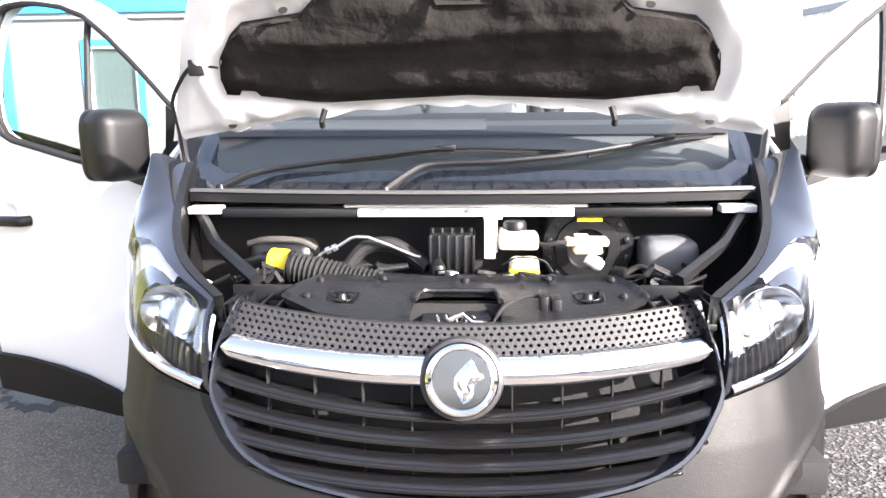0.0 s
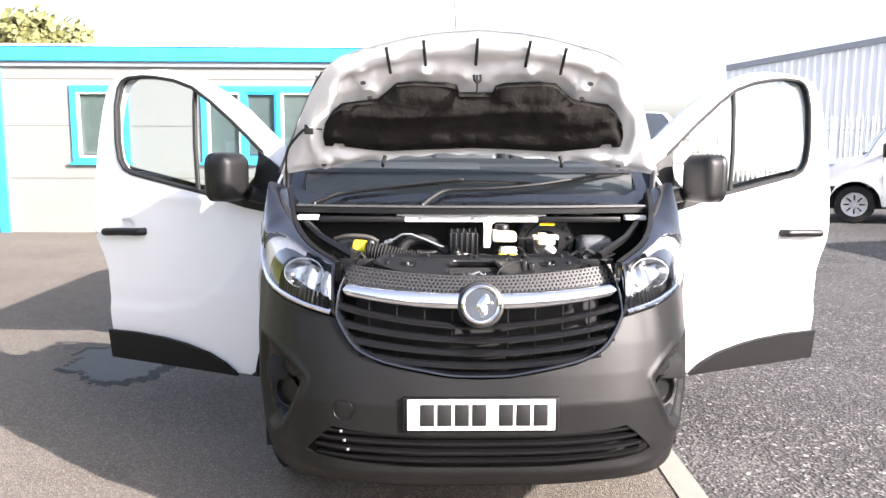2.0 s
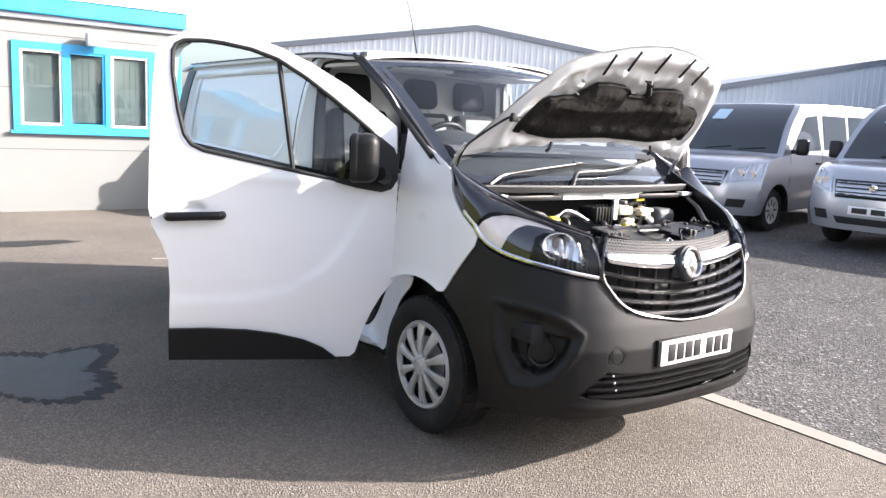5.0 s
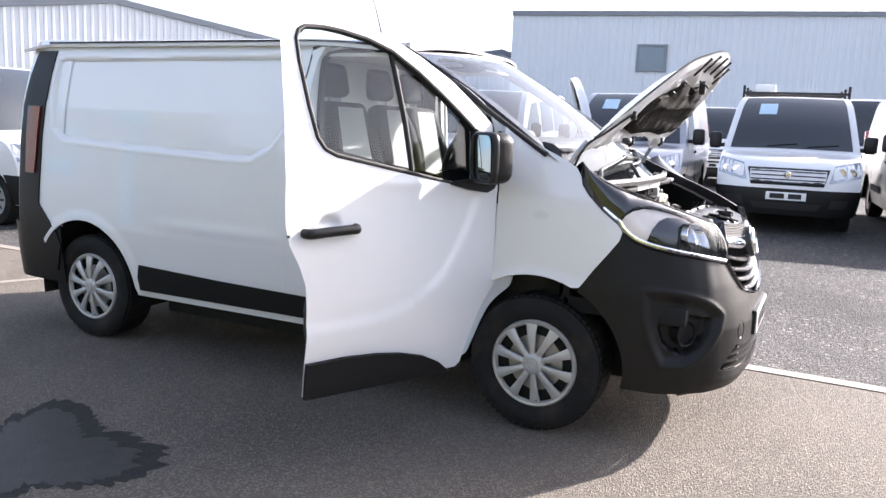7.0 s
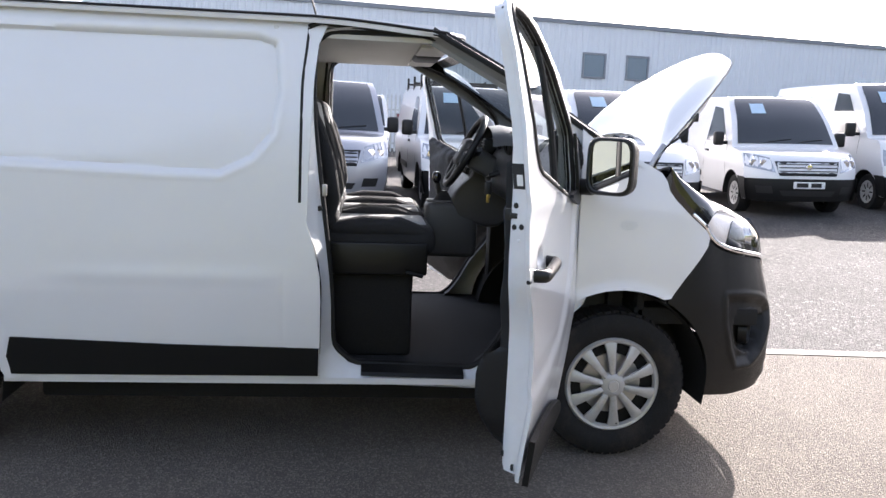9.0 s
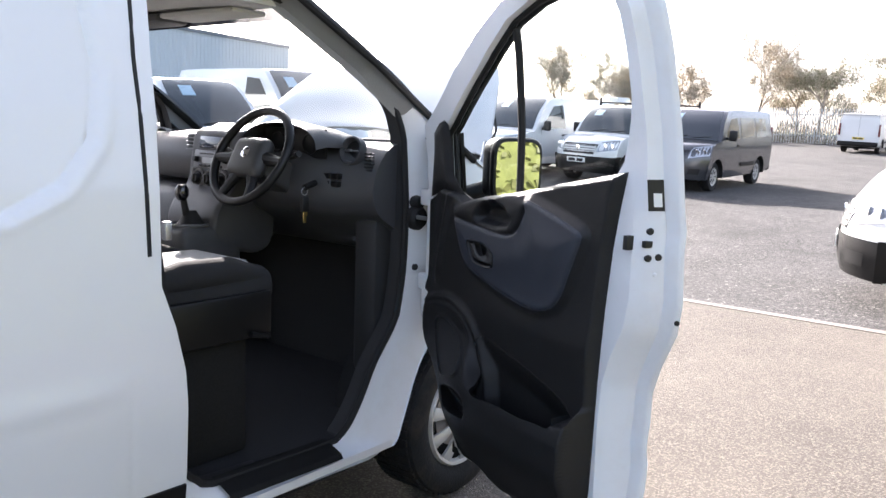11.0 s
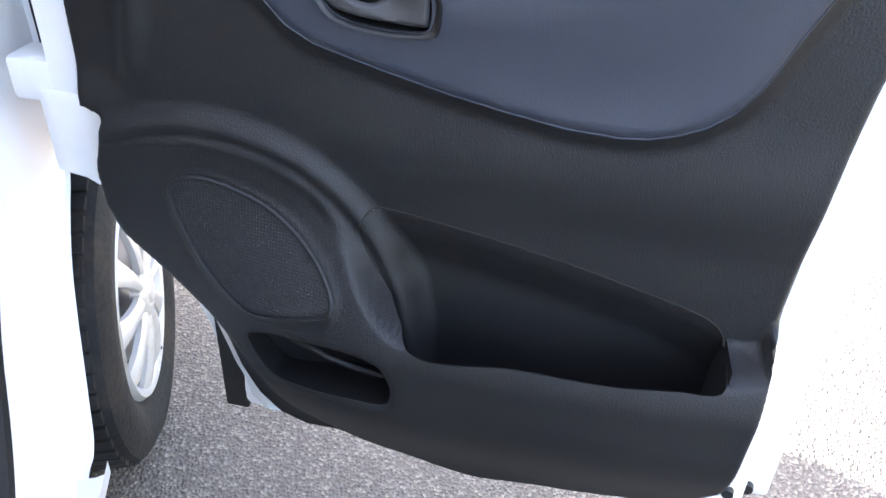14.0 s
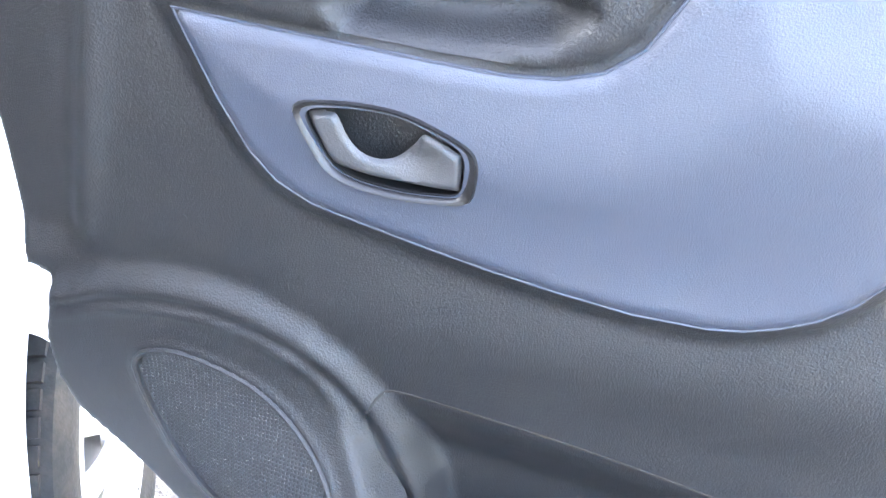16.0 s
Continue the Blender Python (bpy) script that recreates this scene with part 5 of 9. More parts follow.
# ---- headlamps and the gloss panels behind them ----
def nose_patch(side):
    up = smooth_line([(0.80, 0.815, 1.315), (0.765, 0.64, 1.245), (0.712, 0.46, 1.18), (0.64, 0.32, 1.128), (0.528, 0.200, 1.078)], 60)
    lo1 = flank(np.array([0.775, 0.755, 0.72, 0.65, 0.575, 0.556]), np.array([1.29, 1.24, 1.195, 1.13, 1.072, 1.04]), None, 1)
    ss = np.array([BY(0.50, 0)[0], BY(0.42, 0)[0], s_x(0.82), s_x(0.76), s_x(0.69), s_x(0.62), s_x(0.575), s_x(0.548)])
    lo2 = body(ss, np.array([0.997, 0.968, 0.948, 0.931, 0.915, 0.903, 0.896, 0.891]))
    lo = smooth_line(np.vstack([lo1, lo2]), 60)
    tt = np.linspace(0, 1, 60)
    def fn(T, V, off=0.0):
        T, V = np.asarray(T, float), np.asarray(V, float)
        a = np.stack([np.interp(T, tt, lo[:, k]) for k in range(3)], 1)
        b = np.stack([np.interp(T, tt, up[:, k]) for k in range(3)], 1)
        n_ = np.stack([0.55 - 0.2 * T, -0.45 - 0.4 * T, 0.55 + 0 * T], 1)
        n_ /= np.linalg.norm(n_, axis=1, keepdims=True)
        p = a * (1 - V)[:, None] + b * V[:, None] + n_ * (0.075 * (4 * V * (1 - V)) ** 0.9 * (1 - 0.65 * T) + off)[:, None]
        p[:, 0] *= side
        return p
    return fn


LENS = [(0.315, 0.03), (0.335, 0.25), (0.37, 0.46), (0.43, 0.65), (0.51, 0.78), (0.62, 0.86), (0.74, 0.90), (0.88, 0.93), (0.985, 0.94), (0.99, 0.5), (0.985, 0.05), (0.9, 0.035), (0.7, 0.02), (0.5, 0.02)]
for side in (-1, 1):
    fn = nose_patch(side)
    outl = [(0.0, 0.0), (0.15, 0), (0.315, 0.03), (0.335, 0.25), (0.37, 0.46), (0.43, 0.65), (0.51, 0.78), (0.62, 0.86), (0.74, 0.90), (0.88, 0.93), (0.985, 0.94), (0.99, 0.5), (0.985, 0.05), (1.0, 0.0), (1.0, 1.0), (0.5, 1.0), (0.0, 1.0)]
    v, f = sheet(outl, fn, 0.03, thick=0.012, flip=side > 0)
    put("headlamp_panel", v, f, M["gloss"], van, "gloss black panel above the headlamp", sharp=50)
    lo_rim = fn(np.linspace(0, 1, 40), np.zeros(40))
    hl = put("headlamp", *sheet([(a, b) for a, b in LENS], lambda U, V: fn(U, V, -0.075 - 0.02 * np.sin(U * 9)), 0.03, flip=side > 0), M["black"], van, "clear headlamp with chrome reflector")
    v, f = sheet(LENS, lambda U, V: fn(U, V, -0.002), 0.03, flip=side > 0)
    o = put("lens", v, f, M["lens"], hl, "clear headlamp lens")
    o.visible_shadow = False
    # reflector bowl, bezel, indicator
    def place(t, vv, off):
        p = fn(np.array([t]), np.array([vv]), off)[0]
        return Matrix.Translation(p) @ Matrix.Rotation(side * radians(16), 4, "Z") @ Matrix.Rotation(radians(-8), 4, "X")
    bowl = lathe([(0.012, 0.05), (0.03, 0.045), (0.05, 0.03), (0.066, 0.005), (0.070, -0.012), (0.074, -0.012), (0.076, 0.02), (0.05, 0.06)], 32, "y")
    part("reflector", bowl, M["lampchrome"], hl, "faceted chrome reflector", m=place(0.79, 0.56, -0.046) @ Matrix.Diagonal((1.1, 1, 0.78, 1)))
    part("reflector_ribs", boxes(*[(-0.075 + 0.0125 * k, -0.071 + 0.0125 * k, 0.012 + 0.03 * (1 - ((k - 6) / 6.5) ** 2), 0.05, -0.05 * math.sqrt(max(0.05, 1 - ((k - 6) / 6.6) ** 2)), 0.05 * math.sqrt(max(0.05, 1 - ((k - 6) / 6.6) ** 2))) for k in range(13)]), M["lampchrome"], hl, m=place(0.79, 0.56, -0.046) @ Matrix.Diagonal((0.9, 1, 0.72, 1)))
    v, f = sheet([(0.71, 0.36), (0.70, 0.62), (0.75, 0.76), (0.95, 0.80), (0.955, 0.32)], lambda U, V: fn(U, V, -0.058 - 0.012 * np.sin(U * 60)), 0.015, flip=side > 0)
    put("reflector", v, f, M["lampchrome"], hl, "rippled chrome reflector", sharp=20)
    v, f = sheet([(0.56, 0.10), (0.575, 0.30), (0.62, 0.42), (0.70, 0.40), (0.955, 0.34), (0.965, 0.10)], lambda U, V: fn(U, V, -0.045 - 0.004 * np.sin(U * 260)), 0.007, flip=side > 0)
    put("lamp_floor", v, f, M["black"], hl, "dark ribbed lamp floor", sharp=30)
    part("bulb", lathe([(0.0, -0.01), (0.010, -0.008), (0.012, 0.02), (0.0, 0.02)], 16, "y"), M["lens"], hl, m=place(0.79, 0.50, -0.042))
    v, f = sheet([(0.33, 0.07), (0.355, 0.30), (0.395, 0.50), (0.455, 0.67), (0.53, 0.78), (0.64, 0.85), (0.76, 0.875), (0.77, 0.80), (0.68, 0.76), (0.60, 0.68), (0.55, 0.54), (0.515, 0.34), (0.50, 0.09)], lambda U, V: fn(U, V, -0.022), 0.03, flip=side > 0)
    ind = put("indicator", v, f, M["amberclear"] if "amberclear" in M else mat("pale_amber_lens", (0.86, 0.74, 0.67), 0.25, metal=0.0, var=0.2, scale=30, coat=1), hl, "pale amber indicator section")
    v, f = sheet([(0.50, 0.09), (0.515, 0.34), (0.55, 0.54), (0.60, 0.68), (0.68, 0.76), (0.77, 0.80), (0.77, 0.74), (0.70, 0.66), (0.655, 0.50), (0.65, 0.09)], lambda U, V: fn(U, V, -0.015), 0.03, flip=side > 0)
    put("bezel", v, f, M["gloss"], hl)
    part("light_strip", tube([tuple(p) for p in fn(np.linspace(0.22, 0.98, 30), np.full(30, 0.060), -0.004)], 0.0105), M["chrome"], hl, "bright strip along the lamp's lower edge")
    v, f = sheet([(0.08, 0.03), (0.2, 0.02), (0.305, 0.03), (0.32, 0.17), (0.26, 0.2), (0.15, 0.15)], lambda U, V: fn(U, V, 0.003), 0.03, thick=0.004, flip=side > 0)
    put("side_reflector", v, f, M["gloss"], hl)

# ---- raised bonnet ----
NB = np.array([0, 0.714, 0.70])


def bon(U, V, off=0.0):
    return np.stack([U, 0.742 - 0.981 * (V - 1.445), V], 1) + NB * (np.asarray(off) + 0 * U)[:, None]


hb = [(0, 1.922), (0.154, 1.912), (0.26, 1.897), (0.348, 1.878), (0.44, 1.858), (0.51, 1.836), (0.55, 1.815), (0.579, 1.791), (0.615, 1.75), (0.65, 1.706), (0.685, 1.65), (0.716, 1.593), (0.76, 1.51), (0.80, 1.434), (0.831, 1.378),
      (0.79, 1.385), (0.70, 1.40), (0.598, 1.418), (0.387, 1.455), (0.183, 1.475), (0.0, 1.480)]
BON = [(-a, b) for a, b in hb] + [(a, b) for a, b in hb[::-1]][1:-1]
pad_half = [(0.0, 1.715), (0.065, 1.715), (0.075, 1.74), (0.115, 1.75), (0.245, 1.755), (0.31, 1.748), (0.345, 1.72), (0.385, 1.690), (0.532, 1.672), (0.57, 1.645), (0.606, 1.605), (0.62, 1.56), (0.617, 1.522), (0.585, 1.52), (0.575, 1.532), (0.54, 1.53), (0.53, 1.517), (0.35, 1.500), (0.18, 1.508), (0.0, 1.515)]
PAD = [(-a, b) for a, b in pad_half] + [(a, b) for a, b in pad_half[::-1]][1:-1]
bonnet = put("bonnet", *sheet(BON, lambda U, V: bon(U, V, 0.008 + 0.055 * ease(sdf(BON, U, V), 0, 0.16)), 0.03), M["white"], van, "raised white bonnet")


def inner_relief(U, V):
    d, q = sdf(BON, U, V), sdf(PAD, U, V)
    r = -0.016 * ease(d, 0.012, 0.035) + 0.030 * ease(d, 0.05, 0.075) * ease(-V, -1.87, -1.80) * ease(-np.abs(U), -0.62, -0.52)
    rim = np.exp(-((q + 0.045) / 0.022) ** 2)
    r = r - 0.022 * rim * (0.6 + 0.4 * np.sin(np.abs(U) * 38))
    for cx in (0.20, 0.30, 0.12):
        r = r - 0.018 * np.exp(-((np.abs(U) - cx) / 0.035) ** 2 - ((V - 1.79) / 0.035) ** 2)
    for cx, cz in ((0.436, 1.765), (0.415, 1.712), (0.63, 1.445)):
        r = r - 0.014 * ease(-np.hypot(np.abs(U) - cx, V - cz), -0.045, -0.03)
    return r


put("inner_panel", *sheet(BON, lambda U, V: bon(U, V, inner_relief(U, V)), 0.011, flip=True), M["innerwhite"], bonnet, "white pressed inner bonnet panel", sharp=60)


def pad_relief(U, V):
    q = sdf(PAD, U, V)
    puff = np.array([noise.fractal(Vector((float(a) * 7, float(b) * 11, 0.3)), 0.7, 2.1, 4) for a, b in zip(U, V)])
    ridge = 0.010 * np.exp(-((V - 1.665 - 0.012 * np.sin(U * 6)) / 0.012) ** 2) - 0.008 * np.exp(-((V - 1.60) / 0.02) ** 2)
    return -0.024 - 0.022 * ease(q, 0.0, 0.04) - 0.008 * puff - ridge


put("insulation_pad", *sheet(PAD, lambda U, V: bon(U, V, pad_relief(U, V)), 0.011, flip=True), M["padblack"], bonnet, "black quilted insulation felt", sharp=70)
v, f = loft([bon(np.array([p[0] for p in even_line(PAD, 0.02)]), np.array([p[1] for p in even_line(PAD, 0.02)]), o) for o in (-0.026, 0.0)], closed=True)
put("pad_edge", v, f, M["padblack"], bonnet)
for (a, b), (c, d) in (((-0.342, 1.876), (-0.33, 1.793)), ((-0.204, 1.899), (-0.197, 1.819)), ((-0.007, 1.907), (-0.008, 1.822)), ((0.187, 1.900), (0.179, 1.817)), ((0.323, 1.877), (0.316, 1.792))):
    part("rubber_buffer", tube([tuple(bon(np.array([a + (c - a) * t]), np.array([b + (d - b) * t]), -0.020)[0]) for t in (0, 0.08, 0.92, 1)], 0.006, 6, radii=[0.008, 0.006, 0.006, 0.006]), M["rubber"], bonnet)
for sx in (-1, 1):
    for cx, cz in ((0.436, 1.765), (0.415, 1.712), (0.63, 1.445)):
        p = bon(np.array([sx * cx]), np.array([cz]), -0.0315)[0]
        part("hole", lathe([(0.0, 0), (0.011, 0), (0.011, 0.002), (0.0, 0.002)], 16, "z"), M["ink"], bonnet, m=Matrix.Translation(p) @ Matrix.Rotation(radians(45), 4, "X"))
    p0 = bon(np.array([sx * 0.365]), np.array([1.50]), -0.05)[0]
    part("pad_clip", tube([tuple(p0), tuple(p0 + np.array([sx * 0.01, 0.0, -0.03])), tuple(p0 + np.array([sx * 0.012, 0.02, -0.045]))], 0.008), M["rubber"], bonnet)
# latch hook
h0 = bon(np.array([0.0]), np.array([1.765]), -0.03)[0]
part("latch_hook", tube([tuple(h0 + np.array(q)) for q in ((-0.012, 0, 0.03), (-0.012, -0.03, 0.01), (0.0, -0.045, -0.005), (0.012, -0.03, 0.01), (0.012, 0, 0.03))], 0.005), M["ink"], bonnet)
part("latch_tongue", boxes((-0.004, 0.004, -0.03, 0.0, -0.04, 0.03), bev=0.002), M["ink"], bonnet, m=Matrix.Translation(h0))
# hinges, washer hose and gas strut lines
for sx in (-1, 1):
    part("bonnet_hinge", tube([(sx * 0.80, 0.86, 1.26), (sx * 0.815, 0.84, 1.33), (sx * 0.805, 0.80, 1.40), (sx * 0.79, 0.77, 1.44)], 0.012), M["steel"], bonnet)
    part("hinge_plate", boxes((sx * 0.80 - 0.02, sx * 0.80 + 0.02, 0.80, 0.90, 1.22, 1.30), bev=0.006), M["black"], bonnet)
hose = smooth_line([(-0.81, 0.83, 1.30), (-0.80, 0.77, 1.42), (-0.775, 0.68, 1.49), (-0.70, 0.60, 1.565), (-0.655, 0.59, 1.575), (-0.62, 0.60, 1.572)], 24)
part("washer_hose", tube([tuple(p) for p in hose], 0.0055, 6), M["rubber"], bonnet)
part("hose_clip", boxes((-0.69, -0.655, 0.575, 0.60, 1.55, 1.59), bev=0.004), M["black"], bonnet)

# ---- engine bay ----
part("bay_shell", boxes((-0.80, 0.80, 0.80, 0.84, 0.6, 1.23), (-0.80, 0.80, 0.25, 0.85, 0.62, 0.70), bev=0.01), M["dark"], van)
for sx in (-1, 1):
    up = nose_patch(sx)
    e = up(np.linspace(0, 1, 40), np.ones(40))
    v, f = loft([e + np.array([0, 0, 0.004]), e + np.array([-sx * 0.018, 0.008, 0.006]), e + np.array([-sx * 0.022, 0.012, -0.05]), np.c_[e[:, 0] - sx * 0.03, e[:, 1] + 0.03, np.full(40, 0.72)]], flip=sx > 0)
    put("bay_rim", v, f, M["black"], van)
    part("bay_strut", tube([(sx * 0.735, 0.70, 1.205), (sx * 0.62, 0.50, 1.140), (sx * 0.475, 0.34, 1.085)], 0.016, 6), M["black"], van, "dark bracing strut")
    part("strut_label", boxes((-0.04, 0.04, -0.010, 0.010, -0.001, 0.001)), M["plate"], van, m=Matrix.Translation((sx * 0.615, 0.375, 1.075)) @ Matrix.Rotation(sx * radians(50), 4, "Z") @ Matrix.Rotation(radians(20), 4, "X"))
    tray = part("bay_tray", boxes((min(sx * 0.39, sx * 0.53), max(sx * 0.39, sx * 0.53), 0.22, 0.34, 1.005, 1.02), bev=0.003), M["black"], van)
    for k in range(4):
        part("tray_rib", boxes((sx * (0.40 + 0.04 * k) - 0.003, sx * (0.40 + 0.04 * k) + 0.003, 0.22, 0.34, 1.02, 1.055), bev=0.001), M["black"], tray)
    part("tray_wall", boxes((min(sx * 0.39, sx * 0.53), max(sx * 0.39, sx * 0.53), 0.335, 0.345, 1.01, 1.075), bev=0.002), M["black"], tray)
    rr = random.Random(3 + sx)
    for k in range(12):
        p = Vector((sx * rr.uniform(0.41, 0.55), rr.uniform(0.36, 0.46), rr.uniform(1.04, 1.09)))
        part("wiring", tube([p, p + Vector((rr.uniform(-0.03, 0.03), rr.uniform(-0.02, 0.02), 0.02)), p + Vector((rr.uniform(-0.06, 0.06), rr.uniform(-0.03, 0.03), 0.0))], rr.uniform(0.004, 0.009), 6), M["rubber"], tray)

# slam panel with the latch hole
SLAM = [(-0.392, 0.235), (-0.38, 0.30), (-0.345, 0.375), (-0.30, 0.39), (0.0, 0.42), (0.30, 0.39), (0.345, 0.375), (0.38, 0.30), (0.392, 0.235), (0.30, 0.165), (0.15, 0.142), (0, 0.134), (-0.15, 0.142), (-0.30, 0.165)]
HOLE = [(-0.108, 0.150), (-0.108, 0.25), (-0.098, 0.30), (-0.07, 0.315), (0.05, 0.315), (0.072, 0.30), (0.08, 0.25), (0.08, 0.150)]


def slam_z(U, V):
    return 1.044 + 0.11 * (V - 0.16) + 0.022 * np.abs(U / 0.39) ** 2


def slam_fn(U, V):
    z = slam_z(U, V) + 0.010 * np.exp(-((sdf(SLAM, U, V) - 0.008) / 0.008) ** 2) * (V > 0.24)
    d = sdf(HOLE, U, V)
    z = z + 0.004 * np.exp(-((d + 0.010) / 0.012) ** 2) * (V > 0.17)
    for cx in (-0.267, 0.267):
        z = z - 0.014 * ease(-np.maximum(np.abs(U - cx) / 0.8, np.abs(V - 0.268)), -0.038, -0.028)
    for cx in (-0.20, -0.02, 0.13, 0.20):
        z = z + 0.006 * np.exp(-((U - cx) / 0.006) ** 2) * ease(V, 0.33, 0.36)
    return np.stack([U, V, z], 1)


slam = put("slam_panel", *sheet(SLAM, slam_fn, 0.008, holes=[HOLE], thick=0.012), M["foil"], van, "dusty grey slam panel cover", sharp=50)
rim = np.array(smooth_line([p for p in HOLE[1:-1]], 40))
part("latch_rim", tube([tuple(p + np.array([0, 0, 0.004])) for p in slam_fn(rim[:, 0], rim[:, 1])], 0.0065, 8), M["foil"], slam)
for cx in (-0.267, 0.267):
    edge = np.array(smooth_line([(cx - 0.024, 0.292), (cx + 0.024, 0.292), (cx + 0.026, 0.262), (cx + 0.016, 0.244), (cx - 0.016, 0.244), (cx - 0.026, 0.262)], 30, closed=True))
    part("stop_rim", tube([(a, b, float(slam_z(a, b)) + 0.001) for a, b in edge], 0.0022, 6, closed=True), M["black"], slam)
    part("bump_stop", lathe([(0, 1.05), (0.010, 1.05), (0.012, 1.04), (0.016, 1.034), (0.010, 1.028), (0.016, 1.022), (0.017, 1.015), (0, 1.015)], 18, "z"), M["black"], slam, m=Matrix.Translation((cx, 0.268, 0.024)))
for cx, cy in ((-0.33, 0.355), (-0.19, 0.385), (0.0, 0.395), (0.19, 0.385), (0.33, 0.355), (-0.34, 0.25), (0.34, 0.25)):
    part("clip", lathe([(0, 0.006), (0.006, 0.006), (0.011, 0.0), (0.011, -0.004), (0, -0.004)], 14, "z"), M["black"], slam, m=Matrix.Translation((cx, cy, float(slam_fn(np.array([cx]), np.array([cy]))[0, 2]) + 0.003)))
part("lock_mechanism", boxes((-0.09, -0.03, 0.19, 0.29, 0.96, 1.03), (0.0, 0.06, 0.20, 0.28, 0.97, 1.035), (-0.105, 0.078, 0.29, 0.32, 0.94, 1.045), bev=0.006), M["foil"], slam)
part("lock_spring", tube([(-0.06 + 0.004 * k, 0.21 + 0.012 * math.cos(k * 1.3), 1.028 + 0.012 * math.sin(k * 1.3)) for k in range(22)], 0.0025, 6), M["steel"], slam)
part("lock_lever", tube([(-0.03, 0.19, 1.035), (0.0, 0.20, 1.045), (0.02, 0.19, 1.03), (0.05, 0.20, 1.025)], 0.005, 6), M["steel"], slam)
part("release_cable", tube([tuple(p) for p in smooth_line([(0.062, 0.17, 1.03), (0.085, 0.20, 1.062), (0.13, 0.235, 1.075), (0.175, 0.25, 1.07)], 14)], 0.004, 6), M["rubber"], slam)
part("cable_box", boxes((0.160, 0.178, 0.20, 0.27, 1.03, 1.083), (0.184, 0.205, 0.195, 0.25, 1.03, 1.078), bev=0.004), M["black"], slam)

# air hose, washer neck, engine cover, pipes
bm = bmesh.new()
pth = smooth_line([(-0.43, 0.475, 1.085), (-0.36, 0.465, 1.075), (-0.28, 0.455, 1.055), (-0.20, 0.445, 1.045)], 60)
part("air_hose", tube([tuple(p) for p in pth], 0.03, 16, radii=[0.036 + (0.005 if k % 3 == 0 else -0.002) for k in range(60)]), M["rubber"], van, "corrugated black air hose")
part("air_duct", tube([(-0.20, 0.445, 1.045), (-0.1, 0.44, 1.04), (0.0, 0.45, 1.03)], 0.035, 12), M["black"], van)
part("filler_neck", tube([(-0.56, 0.56, 1.06), (-0.50, 0.53, 1.085), (-0.455, 0.505, 1.085)], 0.032, 14), M["foil"], van)
part("washer_cap", lathe([(0, 0.03), (0.028, 0.03), (0.034, 0.02), (0.036, -0.02), (0.03, -0.025), (0, -0.025)], 20, "x"), M["yellow"], van, "bright yellow filler cap", m=Matrix.Translation((-0.462, 0.505, 1.092)) @ Matrix.Rotation(radians(-12), 4, "Z"))
part("hose_clamp", lathe([(0.041, -0.004), (0.043, -0.004), (0.043, 0.004), (0.041, 0.004)], 24, "x", loop=True), M["black"], van, m=Matrix.Translation((-0.425, 0.475, 1.085)))
part("inlet_box", boxes((-0.58, -0.40, 0.60, 0.72, 1.02, 1.125), bev=0.035, seg=3), M["foil"], van, "dusty plastic air inlet box")
part("inlet_pipe", tube([tuple(p) for p in smooth_line([(-0.58, 0.64, 1.115), (-0.52, 0.62, 1.130), (-0.44, 0.62, 1.126), (-0.395, 0.62, 1.105)], 16)], 0.009, 10), mat("dusty_alloy_pipe", (0.07, 0.066, 0.06), 0.5, metal=0.3, var=0.2), van, "dusty alloy pipe")
part("metal_pipe", tube([(-0.385, 0.60, 1.090), (-0.375, 0.60, 1.098), (-0.330, 0.60, 1.118), (-0.300, 0.60, 1.137), (-0.285, 0.60, 1.140), (-0.255, 0.60, 1.139), (-0.20, 0.60, 1.118), (-0.135, 0.60, 1.090), (-0.120, 0.60, 1.088)], 0.0042, 8), M["steel"], van, "bent steel pipe")
for q in ((-0.36, 1.105), (-0.343, 1.112)):
    part("pipe_union", lathe([(0, -0.006), (0.010, -0.006), (0.010, 0.006), (0, 0.006)], 6, "x"), M["steel"], van, m=Matrix.Translation((q[0], 0.60, q[1])) @ Matrix.Rotation(radians(-25), 4, "Y"))
part("coolant_hose", tube([tuple(p) for p in smooth_line([(-0.31, 0.62, 1.06), (-0.27, 0.63, 1.105), (-0.20, 0.63, 1.115), (-0.14, 0.62, 1.085), (-0.10, 0.60, 1.06)], 24)], 0.020, 10), M["rubber"], van, "thick black coolant hose")
part("hose_union", tube([(-0.225, 0.56, 1.065), (-0.20, 0.56, 1.066), (-0.15, 0.57, 1.070)], 0.010, 10, radii=[0.016, 0.010, 0.008]), M["foil"], van)
ff = part("fuel_filter_housing", boxes((-0.10, 0.02, 0.58, 0.70, 1.04, 1.150), bev=0.012), M["black"], van, "ribbed black housing")
for k in range(6):
    part("rib", boxes((-0.097 + 0.022 * k, -0.090 + 0.022 * k, 0.572, 0.584, 1.045, 1.148), bev=0.002), M["black"], ff)
for k in range(5):
    part("cap_screw", lathe([(0, 0.012), (0.006, 0.012), (0.006, 0.0), (0, 0.0)], 8, "z"), M["black"], ff, m=Matrix.Translation((-0.09 + 0.025 * k, 0.61, 1.150)))
part("filter_spout", tube([(-0.075, 0.56, 1.085), (-0.072, 0.545, 1.07), (-0.07, 0.54, 1.045)], 0.017, 12, radii=[0.012, 0.020, 0.020]), M["black"], ff)
part("engine_block", boxes((-0.40, 0.40, 0.46, 0.78, 0.72, 1.02), bev=0.02), M["black"], van)
